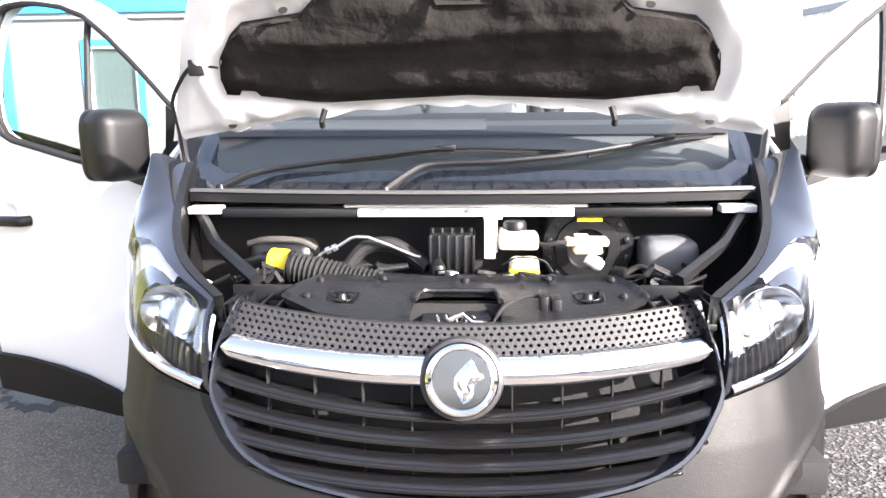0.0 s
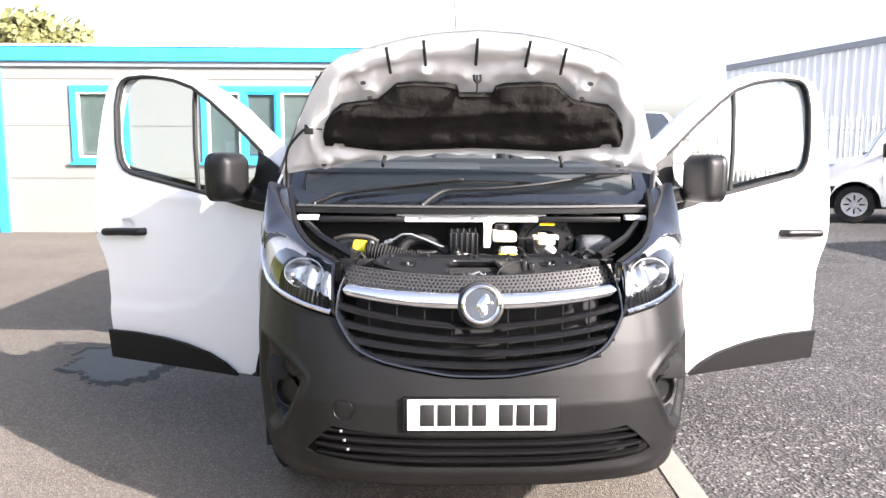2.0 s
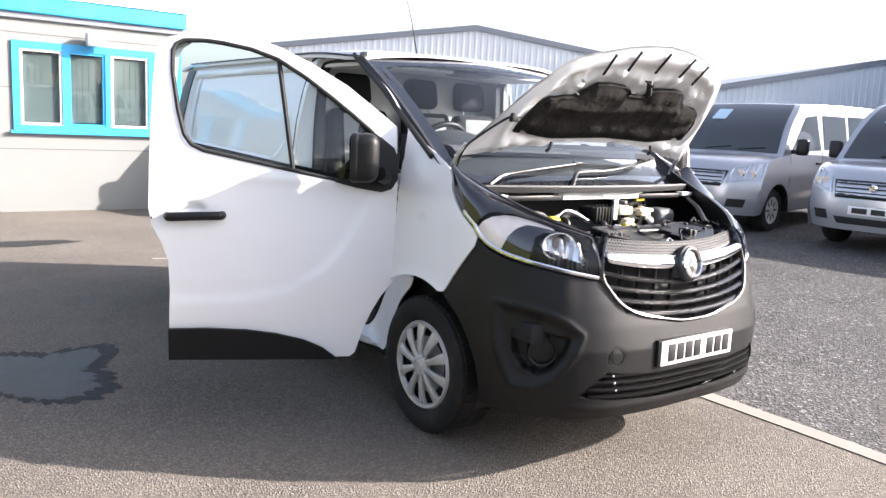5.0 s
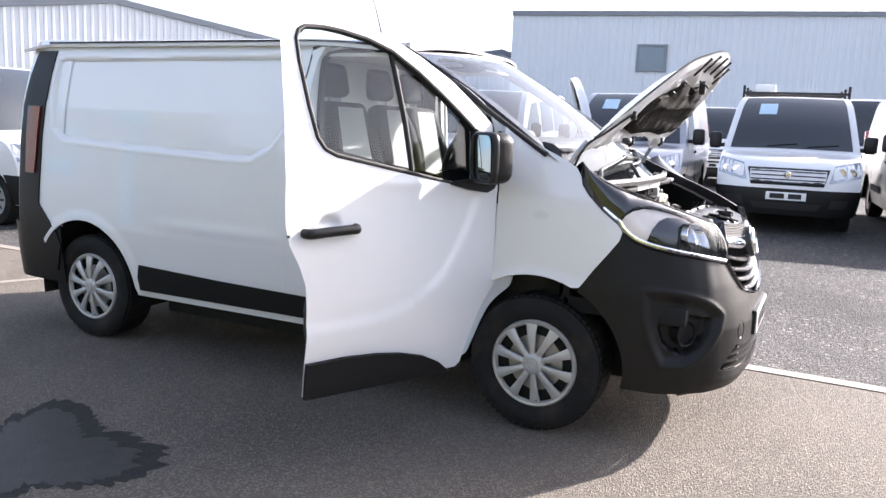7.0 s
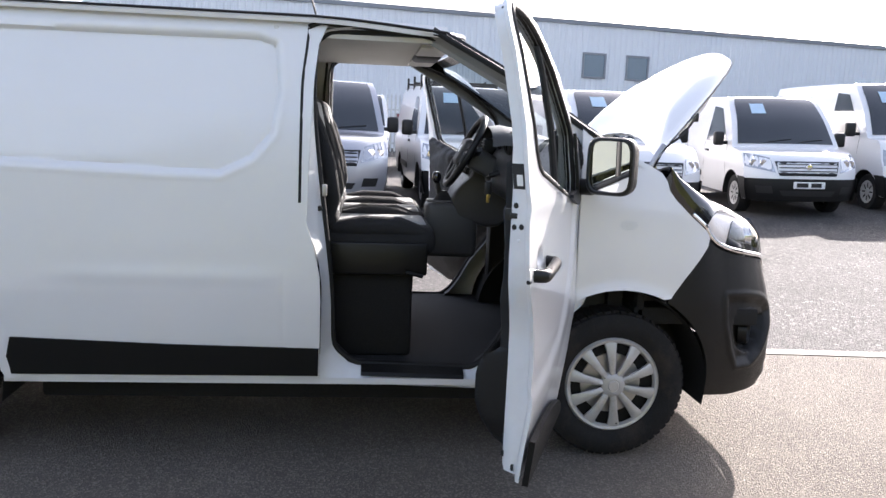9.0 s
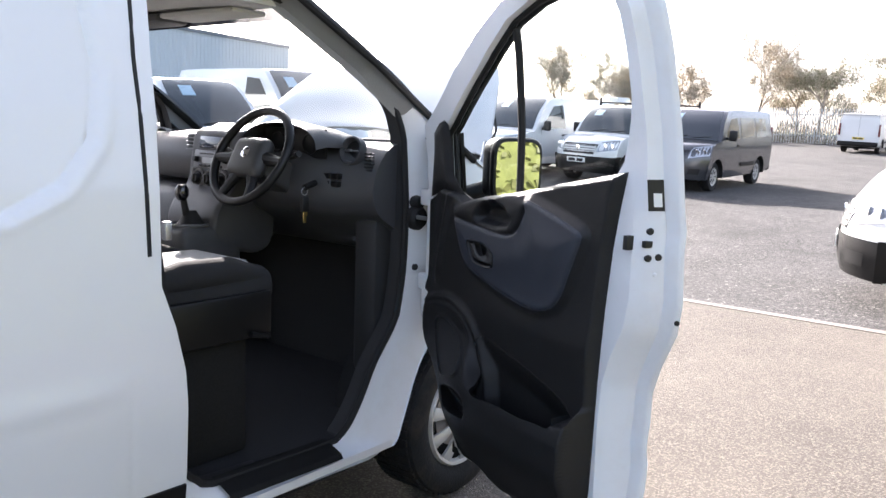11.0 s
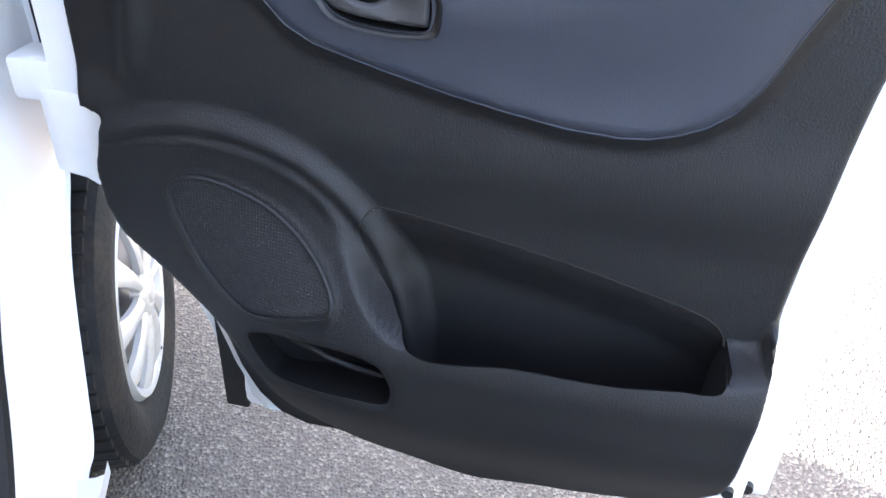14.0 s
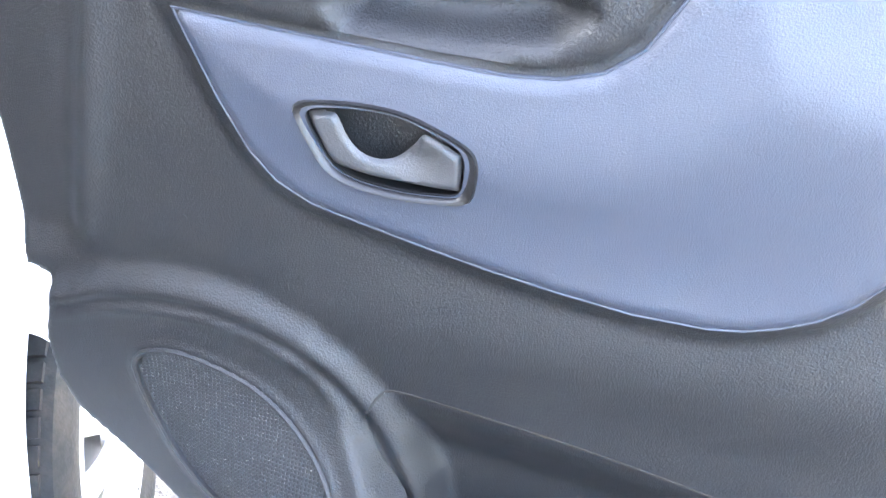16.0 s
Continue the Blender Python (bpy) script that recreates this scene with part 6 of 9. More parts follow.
part("engine_cover", boxes((-0.10, 0.10, 0.44, 0.56, 1.0, 1.055), bev=0.015, seg=3), M["foil"], van, "dusty engine cover")
rr = random.Random(12)
for k in range(16):
    x, y, z = rr.uniform(-0.32, 0.50), rr.uniform(0.46, 0.62), rr.uniform(1.03, 1.06)
    part("wiring_loom", tube([tuple(p) for p in smooth_line([(x, y, z), (x + rr.uniform(-0.05, 0.05), y + rr.uniform(-0.03, 0.03), z + rr.uniform(0.0, 0.03)), (x + rr.uniform(-0.12, 0.12), y + rr.uniform(-0.05, 0.05), z - 0.01)], 10)], rr.uniform(0.004, 0.008), 6), M["rubber"], van)
for k in range(9):
    x, y = rr.uniform(-0.30, 0.45), rr.uniform(0.45, 0.56)
    part("connector", boxes((-0.016, 0.016, -0.012, 0.012, -0.012, 0.012), bev=0.003), M["black"] if k % 3 else M["steel"], van, m=Matrix.Translation((x, y, rr.uniform(1.035, 1.065))) @ Matrix.Rotation(rr.uniform(0, 3), 4, "Z"))
# brake fluid reservoirs and servo
part("bracket", boxes((0.044, 0.072, 0.585, 0.590, 1.085, 1.195), (0.072, 0.078, 0.590, 0.62, 1.10, 1.195), (0.042, 0.09, 0.590, 0.66, 1.186, 1.192), bev=0.002), M["innerwhite"], van, "white painted bracket")
resv = part("coolant_reservoir", boxes((0.080, 0.182, 0.575, 0.65, 1.108, 1.150), (0.082, 0.150, 0.578, 0.64, 1.148, 1.160), bev=0.010, seg=3), M["reservoir"], van, "cream plastic fluid reservoir")
part("cap", lathe([(0, 0.016), (0.026, 0.016), (0.030, 0.010), (0.030, -0.006), (0, -0.006)], 24, "z"), M["black"], resv, m=Matrix.Translation((0.122, 0.605, 1.164)))
r2 = part("fluid_bottle", boxes((0.108, 0.182, 0.555, 0.60, 1.052, 1.092), bev=0.014, seg=3), M["reservoir"], van, "yellowish fluid bottle")
part("bottle_cap", boxes((0.106, 0.184, 0.552, 0.60, 1.050, 1.066), bev=0.007, seg=3), M["yellow"], r2, "bright yellow bottle base")
part("master_reservoir", boxes((0.250, 0.360, 0.585, 0.64, 1.116, 1.136), (0.272, 0.345, 0.59, 0.635, 1.094, 1.118), (0.275, 0.31, 0.595, 0.63, 1.136, 1.144), bev=0.007, seg=3), M["reservoir"], van, "cream brake reservoir")
part("master_cap", lathe([(0, 0.024), (0.013, 0.022), (0.018, 0.010), (0.014, -0.022), (0, -0.024)], 18, "x"), M["plate"], van, m=Matrix.Translation((0.322, 0.58, 1.078)) @ Matrix.Rotation(radians(30), 4, "Y"))
servo = part("brake_servo", lathe([(0, 0.02), (0.05, 0.015), (0.055, 0.0), (0.085, 0.002), (0.088, 0.008), (0.118, 0.010), (0.126, 0.022), (0.130, 0.06), (0.10, 0.10), (0, 0.11)], 48, "y"), M["black"], van, "round black brake servo", m=Matrix.Translation((0.318, 0.68, 1.092)))
for k in range(14):
    part("servo_lug", boxes((-0.008, 0.008, -0.002, 0.010, 0.098, 0.110), bev=0.002), M["foil"], servo, m=Matrix.Rotation(6.283185 * k / 14, 4, "Y"))
part("servo_label", boxes((0.285, 0.350, 0.645, 0.647, 1.172, 1.182)), M["yellow"], van)
part("screen_wash_tank", boxes((0.455, 0.60, 0.62, 0.76, 1.02, 1.125), bev=0.03, seg=3), mat("grey_tank_plastic", (0.10, 0.105, 0.11), 0.5, var=0.15), van, "grey plastic tank")
part("brake_pipe", tube([tuple(p) for p in smooth_line([(0.182, 0.59, 1.125), (0.20, 0.58, 1.122), (0.23, 0.58, 1.128), (0.252, 0.59, 1.127)], 14)], 0.006, 6), M["rubber"], van)
part("brake_pipe", tube([tuple(p) for p in smooth_line([(0.09, 0.56, 1.075), (0.13, 0.54, 1.098), (0.19, 0.54, 1.090), (0.215, 0.55, 1.06)], 20)], 0.0025, 6), M["rubber"], van)

# ---- wheels ----
def wheel(side, cy, cz, x):
    w = empty("wheel", pose(side * x, cy, cz, 0, 0, 0 if side > 0 else 180))
    w.parent = van
    R = 0.338
    prof = [(0.215, -0.20), (0.23, -0.205), (0.30, -0.205), (0.325, -0.19), (R - 0.004, -0.165), (R, -0.10), (R, -0.05), (R - 0.004, -0.008), (0.328, 0.018), (0.30, 0.034), (0.262, 0.034), (0.232, 0.022), (0.215, 0.010)]
    t = part("tyre", lathe(prof, 64, "x", loop=True), M["tyre"], w, "black rubber tyre", sharp=40)
    bm = bmesh.new()
    for k in range(56):
        a = 6.283185 * k / 56
        for x0, x1, tw in ((-0.185, -0.12, 0.1), (-0.115, -0.065, -0.08), (-0.06, 0.004, 0.1)):
            add(bm, boxes((x0, x1, -0.014, 0.014, R - 0.006, R + 0.0035)), Matrix.Rotation(a + tw * 0.1, 4, "X"))
    part("tread", bm, M["tyre"], t, smooth=False)
    part("wheel_back", lathe([(0.0, -0.02), (0.208, -0.02), (0.216, 0.0), (0.216, -0.12), (0.0, -0.12)], 40, "x"), M["dark"], w)
    part("brake_disc", lathe([(0.0, -0.013), (0.14, -0.013), (0.14, -0.02), (0.0, -0.02)], 40, "x"), M["steel"], w)
    cap = part("wheel_trim", lathe([(0.192, 0.006), (0.200, 0.022), (0.212, 0.026), (0.220, 0.014), (0.218, 0.0), (0.198, -0.004)], 64, "x", loop=True), M["silver"], w, "silver ten-spoke wheel trim")
    v, f = None, None
    rows = []
    for r, hw, xx in ((0.050, 0.014, 0.034), (0.075, 0.0145, 0.037), (0.11, 0.0165, 0.037), (0.15, 0.0205, 0.033), (0.185, 0.026, 0.026), (0.205, 0.031, 0.019)):
        rows.append([(xx - 0.018, -hw, r), (xx - 0.004, -hw, r), (xx + 0.002, -hw * 0.4, r), (xx - 0.002, hw * 0.45, r), (xx - 0.007, hw, r), (xx - 0.018, hw, r)])
    v, f = loft(rows, closed=True, caps=True)
    me = mesh_of("spoke", v, f, M["silver"], sharp=50)
    for k in range(10):
        o = new("spoke", me)
        o.parent = cap
        o.matrix_basis = Matrix.Rotation(6.283185 * k / 10 + 0.1, 4, "X")
    hubc = part("hub_cap", lathe([(0.0, 0.044), (0.022, 0.044), (0.027, 0.038), (0.030, 0.040), (0.046, 0.038), (0.056, 0.030), (0.058, 0.01), (0.0, 0.01)], 36, "x"), M["silver"], cap)
    part("valve", tube([(0.010, 0.03, -0.185), (0.030, 0.03, -0.182)], 0.004, 6), M["rubber"], w)
    return w


for side in (-1, 1):
    wheel(side, HUB_F[0], HUB_F[1], 0.842)
    wheel(side, HUB_R[0], HUB_R[1], 0.842)

# aerial
aer = part("aerial", tube([(0.0, 2.35, 1.96), (-0.01, 2.42, 2.20), (-0.02, 2.50, 2.40)], 0.003, 6, radii=[0.006, 0.003, 0.002]), M["rubber"], van, "short black roof aerial")
part("aerial_base", lathe([(0, 0.03), (0.012, 0.03), (0.024, 0.0), (0, 0.0)], 16, "z"), M["rubber"], aer, m=Matrix.Translation((0.0, 2.35, 1.945)))

# ---- doors ----
def skin_w(U, Z):
    return flank(np.asarray(U, float) + HY, np.asarray(Z, float), None, 1)[:, 0] - HX


SWOOSH = [(1.3, 0.655), (0.95, 0.650), (0.72, 0.655), (0.52, 0.70), (0.36, 0.80), (0.26, 0.92), (0.18, 1.06), (0.10, 1.22), (-0.3, 1.3), (-0.3, 0.1), (1.3, 0.1)]


def skin_relief(U, Z):
    d = sdf(SWOOSH, U, Z)
    r = 0.010 * ease(d, -0.03, 0.03) - 0.006 * ease(d, 0.03, 0.18)
    cup = np.hypot((U - 0.965) / 1.6, Z - 1.075)
    r = r - 0.020 * ease(-cup, -0.042, -0.018)
    r = r + 0.006 * np.exp(-((Z - 1.20 - 0.05 * U) / 0.03) ** 2)
    return r


CARD = [(0.072, 1.245), (0.16, 1.29), (0.249, 1.285), (0.322, 1.262), (0.43, 1.284), (0.54, 1.300), (0.79, 1.350), (1.033, 1.396), (1.012, 1.29), (0.998, 1.20), (0.984, 1.05), (0.978, 0.95), (0.973, 0.84), (0.970, 0.66), (0.967, 0.53), (0.956, 0.45), (0.940, 0.415), (0.905, 0.401), (0.81, 0.390), (0.72, 0.380), (0.63, 0.366),
        (0.556, 0.374), (0.495, 0.386), (0.397, 0.393), (0.342, 0.392), (0.300, 0.408), (0.267, 0.444), (0.243, 0.494), (0.226, 0.552), (0.190, 0.622), (0.153, 0.674), (0.108, 0.738), (0.091, 0.79), (0.088, 0.845), (0.099, 0.885), (0.104, 0.905), (0.075, 0.915), (0.078, 1.05)]
BLUE = [(0.294, 1.203), (0.342, 1.198), (0.40, 1.193), (0.433, 1.190), (0.50, 1.184), (0.557, 1.180), (0.597, 1.182), (0.627, 1.190), (0.652, 1.209), (0.668, 1.236), (0.682, 1.262), (0.670, 1.288), (0.690, 1.295), (0.74, 1.284), (0.796, 1.270), (0.85, 1.255), (0.889, 1.243), (0.915, 1.234), (0.929, 1.222), (0.923, 1.200), (0.907, 1.164), (0.884, 1.110), (0.864, 1.060), (0.844, 1.031), (0.821, 1.012),
        (0.795, 1.000), (0.768, 0.992), (0.739, 0.989), (0.680, 0.991), (0.618, 1.000), (0.556, 1.011), (0.494, 1.025), (0.431, 1.041), (0.402, 1.049), (0.371, 1.066), (0.349, 1.090), (0.324, 1.135)]
PULL = [(0.289, 1.226), (0.379, 1.254), (0.448, 1.281), (0.513, 1.297), (0.57, 1.300), (0.618, 1.293), (0.672, 1.280), (0.662, 1.250), (0.648, 1.222), (0.630, 1.203), (0.605, 1.193), (0.575, 1.189), (0.50, 1.192), (0.433, 1.198), (0.375, 1.203), (0.297, 1.209)]
PULLREC = [(0.424, 1.222), (0.434, 1.206), (0.48, 1.200), (0.535, 1.199), (0.589, 1.208), (0.612, 1.230), (0.585, 1.256), (0.533, 1.272), (0.483, 1.268), (0.442, 1.247)]
BEZEL = [tuple(p) for p in smooth_line([(0.393, 1.136), (0.398, 1.143), (0.409, 1.146), (0.445, 1.148), (0.481, 1.145), (0.513, 1.134), (0.535, 1.123), (0.542, 1.113), (0.543, 1.099), (0.540, 1.080), (0.533, 1.074), (0.518, 1.072), (0.486, 1.071), (0.449, 1.075), (0.426, 1.083), (0.414, 1.094), (0.402, 1.115)], 70, closed=True)]
SPK = [tuple(p) for p in smooth_line([(0.210, 0.838), (0.223, 0.849), (0.252, 0.854), (0.290, 0.846), (0.330, 0.830), (0.369, 0.803), (0.402, 0.771), (0.421, 0.742), (0.423, 0.724), (0.408, 0.713), (0.338, 0.690), (0.298, 0.688), (0.250, 0.723), (0.218, 0.780), (0.207, 0.822)], 60, closed=True)]
ARCH_IN = [(0.05, 0.850), (0.124, 0.872), (0.17, 0.886), (0.233, 0.896), (0.286, 0.895), (0.338, 0.883), (0.389, 0.853), (0.425, 0.809), (0.461, 0.748), (0.485, 0.721), (0.512, 0.702), (0.549, 0.693), (0.586, 0.694), (0.657, 0.703), (0.725, 0.703), (0.792, 0.704), (0.855, 0.710), (0.93, 0.717), (0.955, 0.724), (0.965, 0.76), (1.1, 0.76), (1.1, 0.2), (0.0, 0.2), (0.0, 0.83)]
ARCH_OUT = [(0.0, 0.86), (0.133, 0.902), (0.174, 0.918), (0.235, 0.928), (0.285, 0.927), (0.334, 0.916), (0.382, 0.897), (0.423, 0.865), (0.451, 0.832), (0.480, 0.783), (0.503, 0.725), (0.525, 0.69), (0.56, 0.68), (0.7, 0.6), (0.7, 0.2), (0.0, 0.2)]
POCKET = [tuple(p) for p in smooth_line([(0.449, 0.823), (0.459, 0.839), (0.479, 0.845), (0.563, 0.833), (0.634, 0.821), (0.704, 0.807), (0.775, 0.790), (0.845, 0.771), (0.881, 0.759), (0.901, 0.744), (0.911, 0.725), (0.909, 0.710), (0.895, 0.703), (0.855, 0.703), (0.792, 0.698), (0.725, 0.697), (0.657, 0.697), (0.586, 0.688), (0.549, 0.688), (0.520, 0.702), (0.492, 0.729), (0.470, 0.760), (0.454, 0.795)], 130, closed=True)]
CUP = [tuple(p) for p in smooth_line([(0.297, 0.632), (0.311, 0.645), (0.359, 0.661), (0.442, 0.672), (0.489, 0.664), (0.506, 0.640), (0.510, 0.615), (0.501, 0.597), (0.455, 0.592), (0.404, 0.584), (0.341, 0.578), (0.314, 0.600)], 70, closed=True)]


def card_depth(U, Z):
    """How far the door card stands in from the hinge plane."""
    d = 0.126 + 0 * U
    bp = np.maximum(sdf(BLUE, U, Z), sdf(PULL, U, Z))
    d = d + 0.017 * ease(bp, -0.026, 0.010) + 0.012 * ease(bp, 0.0, 0.10) * ease(Z, 1.02, 1.20)
    ao = sdf(ARCH_OUT, U, Z)
    d = d + 0.022 * ease(ao, -0.025, 0.012) - 0.010 * np.exp(-((ao - 0.014) / 0.010) ** 2)
    low = ease(sdf(ARCH_IN, U, Z), -0.013, 0.003)
    target = 0.140 + 0.076 * ease(-Z, -0.86, -0.66) * ease(U, 0.13, 0.50) - 0.075 * ease(-Z, -0.60, -0.38) - 0.012 * ease(U, 0.75, 1.0)
    d = d * (1 - low) + target * low
    d = d - 0.004 * ease(sdf(CUP, U, Z), -0.007, 0.001)
    d = d - 0.040 * ease(sdf(PULLREC, U, Z), -0.012, 0.022)
    sp = sdf(SPK, U, Z)
    d = d + 0.004 * np.exp(-((sp + 0.007) / 0.005) ** 2) - 0.004 * ease(sp, -0.003, 0.002)
    # hollow by the hinge and the crease towards the latch edge
    d = d - 0.011 * ease(-U, -0.20, -0.10) * ease(Z, 0.93, 0.98) + 0.010 * np.exp(-((U - 0.165 - 0.25 * (Z - 0.98)) / 0.016) ** 2) * ease(Z, 0.945, 1.0)
    d = d + 0.012 * ease(-np.abs(Z - 0.93), -0.10, 0.0) * ease(U, 0.3, 0.5) * (1 - low) * 0.6
    edge = sdf(CARD, U, Z)
    d = np.maximum(d, 0.0955)
    soft = 0.014 + 0.075 * ease(-Z, -0.78, -0.55) * ease(-U, -0.62, -0.30) + 0.028 * ease(-Z, -0.52, -0.42)
    d = 0.094 + (d - 0.094) * ease(edge / soft, -0.05, 1.0)
    return d


CREST = [(0, 0.86), (0.133, 0.902), (0.235, 0.928), (0.334, 0.916), (0.423, 0.865), (0.451, 0.832), (0.480, 0.783), (0.503, 0.725), (0.515, 0.66), (0.52, 0.5), (0, 0.5)]


def pocket_floor(U, Z):
    """The wall behind the bin's lip."""
    c = sdf(CREST, U, Z)
    top = np.interp(U, [0.459, 0.479, 0.563, 0.634, 0.704, 0.775, 0.845, 0.881, 0.911], [0.839, 0.845, 0.833, 0.821, 0.807, 0.790, 0.771, 0.759, 0.74])
    fall = (1 - ease(c, -0.030, 0.004)) * ease(top - Z, 0.0, 0.09)
    return 0.1235 + 0.022 * ease(c, -0.025, 0.012) - 0.010 * np.exp(-((c - 0.014) / 0.010) ** 2) - 0.026 * fall


BIN = [(0.449, 0.823), (0.459, 0.839), (0.479, 0.845), (0.563, 0.833), (0.634, 0.821), (0.704, 0.807), (0.775, 0.790), (0.845, 0.771), (0.881, 0.759), (0.900, 0.745), (0.9105, 0.725), (0.9105, 0.57), (0.50, 0.57), (0.462, 0.66), (0.447, 0.76)]


def build_door(side, angle, full):
    H = Matrix.Translation((side * HX, HY, 0)) @ Matrix.Rotation(-side * radians(angle), 4, "Z")
    def pt(U, Z, w):
        U = np.asarray(U, float)
        return np.stack([side * (np.asarray(w, float) + 0 * U), U, np.asarray(Z, float) + 0 * U], 1)
    fl = side > 0
    v, f = sheet(DOOR, lambda U, V: pt(U, V, skin_w(U, V) + skin_relief(U, V)), 0.014, holes=[WINDOW], flip=fl)
    door = put("door", v, f, M["white"], van, "open white front door", sharp=60, m=H)
    O = np.array(even_line(DOOR, 0.02))
    inner = np.stack([0.03 + O[:, 0] * 0.888, 0.36 + (O[:, 1] - 0.338) * 0.972], 1)
    inner[:, 0] += 0.085 * ease(-inner[:, 1], -0.93, -0.84) * ease(-inner[:, 0], -0.35, -0.25)
    inner[:, 1] += 0.07 * ease(-inner[:, 1], -0.50, -0.40) * ease(-inner[:, 0], -0.66, -0.42)
    iw = lambda U, V: np.minimum(-0.092, skin_w(U, V) - 0.055)
    w0 = skin_w(O[:, 0], O[:, 1]) + skin_relief(O[:, 0], O[:, 1])
    rows = [pt(O[:, 0], O[:, 1], w0)]
    for t, dd in ((0.04, -0.008), (0.10, -0.014), (0.45, -0.020), (0.62, -0.060), (1.0, None)):
        q = O * (1 - t) + inner * t
        w = iw(q[:, 0], q[:, 1]) if dd is None else w0 + dd
        if dd is not None:
            w = np.maximum(w, iw(q[:, 0], q[:, 1]))
        rows.append(pt(q[:, 0], q[:, 1], w))
    rows_shut = rows
    v, f = loft(rows, closed=True, flip=not fl)
    put("shut_face", v, f, M["innerwhite"], door, "white inner door edge", sharp=50)
    c = np.array(WINDOW).mean(0)
    IWIN = [tuple(c + (np.array(p) - c) * 1.02) for p in WINDOW]
    v, f = sheet([tuple(p) for p in inner], lambda U, V: pt(U, V, iw(U, V)), 0.04, holes=[IWIN], flip=not fl)
    put("inner_skin", v, f, M["innerwhite"], door, sharp=50)
    W = np.array(even_line(WINDOW, 0.02))
    WI = np.array(even_line(IWIN, 0.02))[:len(W)]
    WI = c + (W - c) * 1.02
    v, f = loft([pt(W[:, 0], W[:, 1], skin_w(W[:, 0], W[:, 1])), pt(WI[:, 0], WI[:, 1], iw(WI[:, 0], WI[:, 1]))], closed=True)
    put("window_reveal", v, f, M["innerwhite"], door)
    part("window_seal", tube([tuple(p) for p in pt(W[:, 0], W[:, 1], skin_w(W[:, 0], W[:, 1]) - 0.002)], 0.010, 8, closed=True), M["rubber"], door, "black rubber window seal")
    part("window_seal", tube([tuple(p) for p in pt(W[:, 0], W[:, 1], skin_w(W[:, 0], W[:, 1]) - 0.026)], 0.010, 8, closed=True), M["rubber"], door)
    v, f = sheet(WINDOW, lambda U, V: pt(U, V, skin_w(U, V) - 0.022), 0.06, flip=fl)
    g = put("window_glass", v, f, M["clear"], door, "clear side window")
    g.visible_shadow = False
    bar = [(0.577 + (0.51 - 0.577) * t, 1.780 + (1.275 - 1.780) * t) for t in np.linspace(0, 1, 8)]
    part("window_divider", tube([tuple(pt(np.array([a]), np.array([b]), skin_w(np.array([a]), np.array([b])) - 0.020)[0]) for a, b in bar], 0.012, 8), M["rubber"], door, "black window divider bar")
    # black corner panel and mirror
    SAIL = [(0.135, 1.475), (0.08, 1.44), (0.02, 1.395), (-0.002, 1.34), (0.002, 1.24), (0.03, 1.195), (0.08, 1.178), (0.20, 1.195), (0.31, 1.222), (0.30, 1.236), (0.13, 1.245)]
    v, f = sheet(SAIL, lambda U, V: pt(U, V, skin_w(U, V) + 0.010), 0.03, thick=0.014, flip=fl)
    put("corner_panel", v, f, M["bumper"], door, "black mirror corner panel", sharp=50)
    strip = [(1.078, 0.358), (1.079, 0.510), (0.90, 0.510), (0.718, 0.497), (0.58, 0.476), (0.445, 0.440), (0.35, 0.395), (0.275, 0.336), (0.6, 0.345)]
    v, f = sheet(strip, lambda U, V: pt(U, V, skin_w(U, V) + 0.016), 0.03, thick=0.020, flip=fl)
    put("door_moulding", v, f, M["moulding"], door, "dark plastic lower moulding", sharp=50)
    # outer handle
    P = smooth_line([(0.835, 1.050, -0.002), (0.845, 1.050, 0.030), (0.87, 1.050, 0.036), (0.96, 1.048, 0.038), (1.05, 1.044, 0.036), (1.075, 1.043, 0.030), (1.083, 1.043, -0.002)], 26)
    hb_ = tube([tuple(pt(np.array([p[0]]), np.array([p[1]]), skin_w(np.array([p[0]]), np.array([p[1]])) + p[2])[0]) for p in P], 0.018, 12)
    bmesh.ops.scale(hb_, vec=(1, 1, 1.15), space=Matrix.Translation((0, 0, -1.047)), verts=hb_.verts)
    part("door_handle", hb_, M["black"], door, "black plastic door handle")
    # mirror
    mir = bmesh.new()
    box(mir, -0.094, 0.094, -0.060, 0.085, -0.114, 0.114, bev=0.050, seg=5)
    for q in mir.verts:
        if q.co.y > 0.040:
            q.co.y = 0.040 + (q.co.y - 0.040) * 0.2
        if q.co.y < 0:
            q.co.z *= 1 - 0.12 * (q.co.y / 0.095) ** 2
    mm = Matrix.Translation((side * 0.146, 0.185, 1.352)) @ Matrix.Rotation(side * radians(10), 4, "Z")
    mo = part("mirror", mir, M["bumper"], door, "black plastic door mirror", m=mm)
    A = np.linspace(0, 6.283185, 56, endpoint=False)
    def oval(a, b, y, p=0.42):
        c, n = np.cos(A), np.sin(A)
        return np.stack([a * np.sign(c) * np.abs(c) ** p, 0 * A + y, b * np.sign(n) * np.abs(n) ** p], 1)
    v, f = loft([oval(0.090, 0.110, 0.030), oval(0.096, 0.116, 0.046), oval(0.096, 0.116, 0.060), oval(0.091, 0.111, 0.070), oval(0.083, 0.103, 0.072), oval(0.079, 0.099, 0.060)], closed=True)
    put("mirror_rim", v, f, M["black"], mo)
    v, f = loft([oval(0.080, 0.100, 0.0), oval(0.04, 0.05, 0.0), oval(0.0005, 0.0005, 0.0)], closed=True)
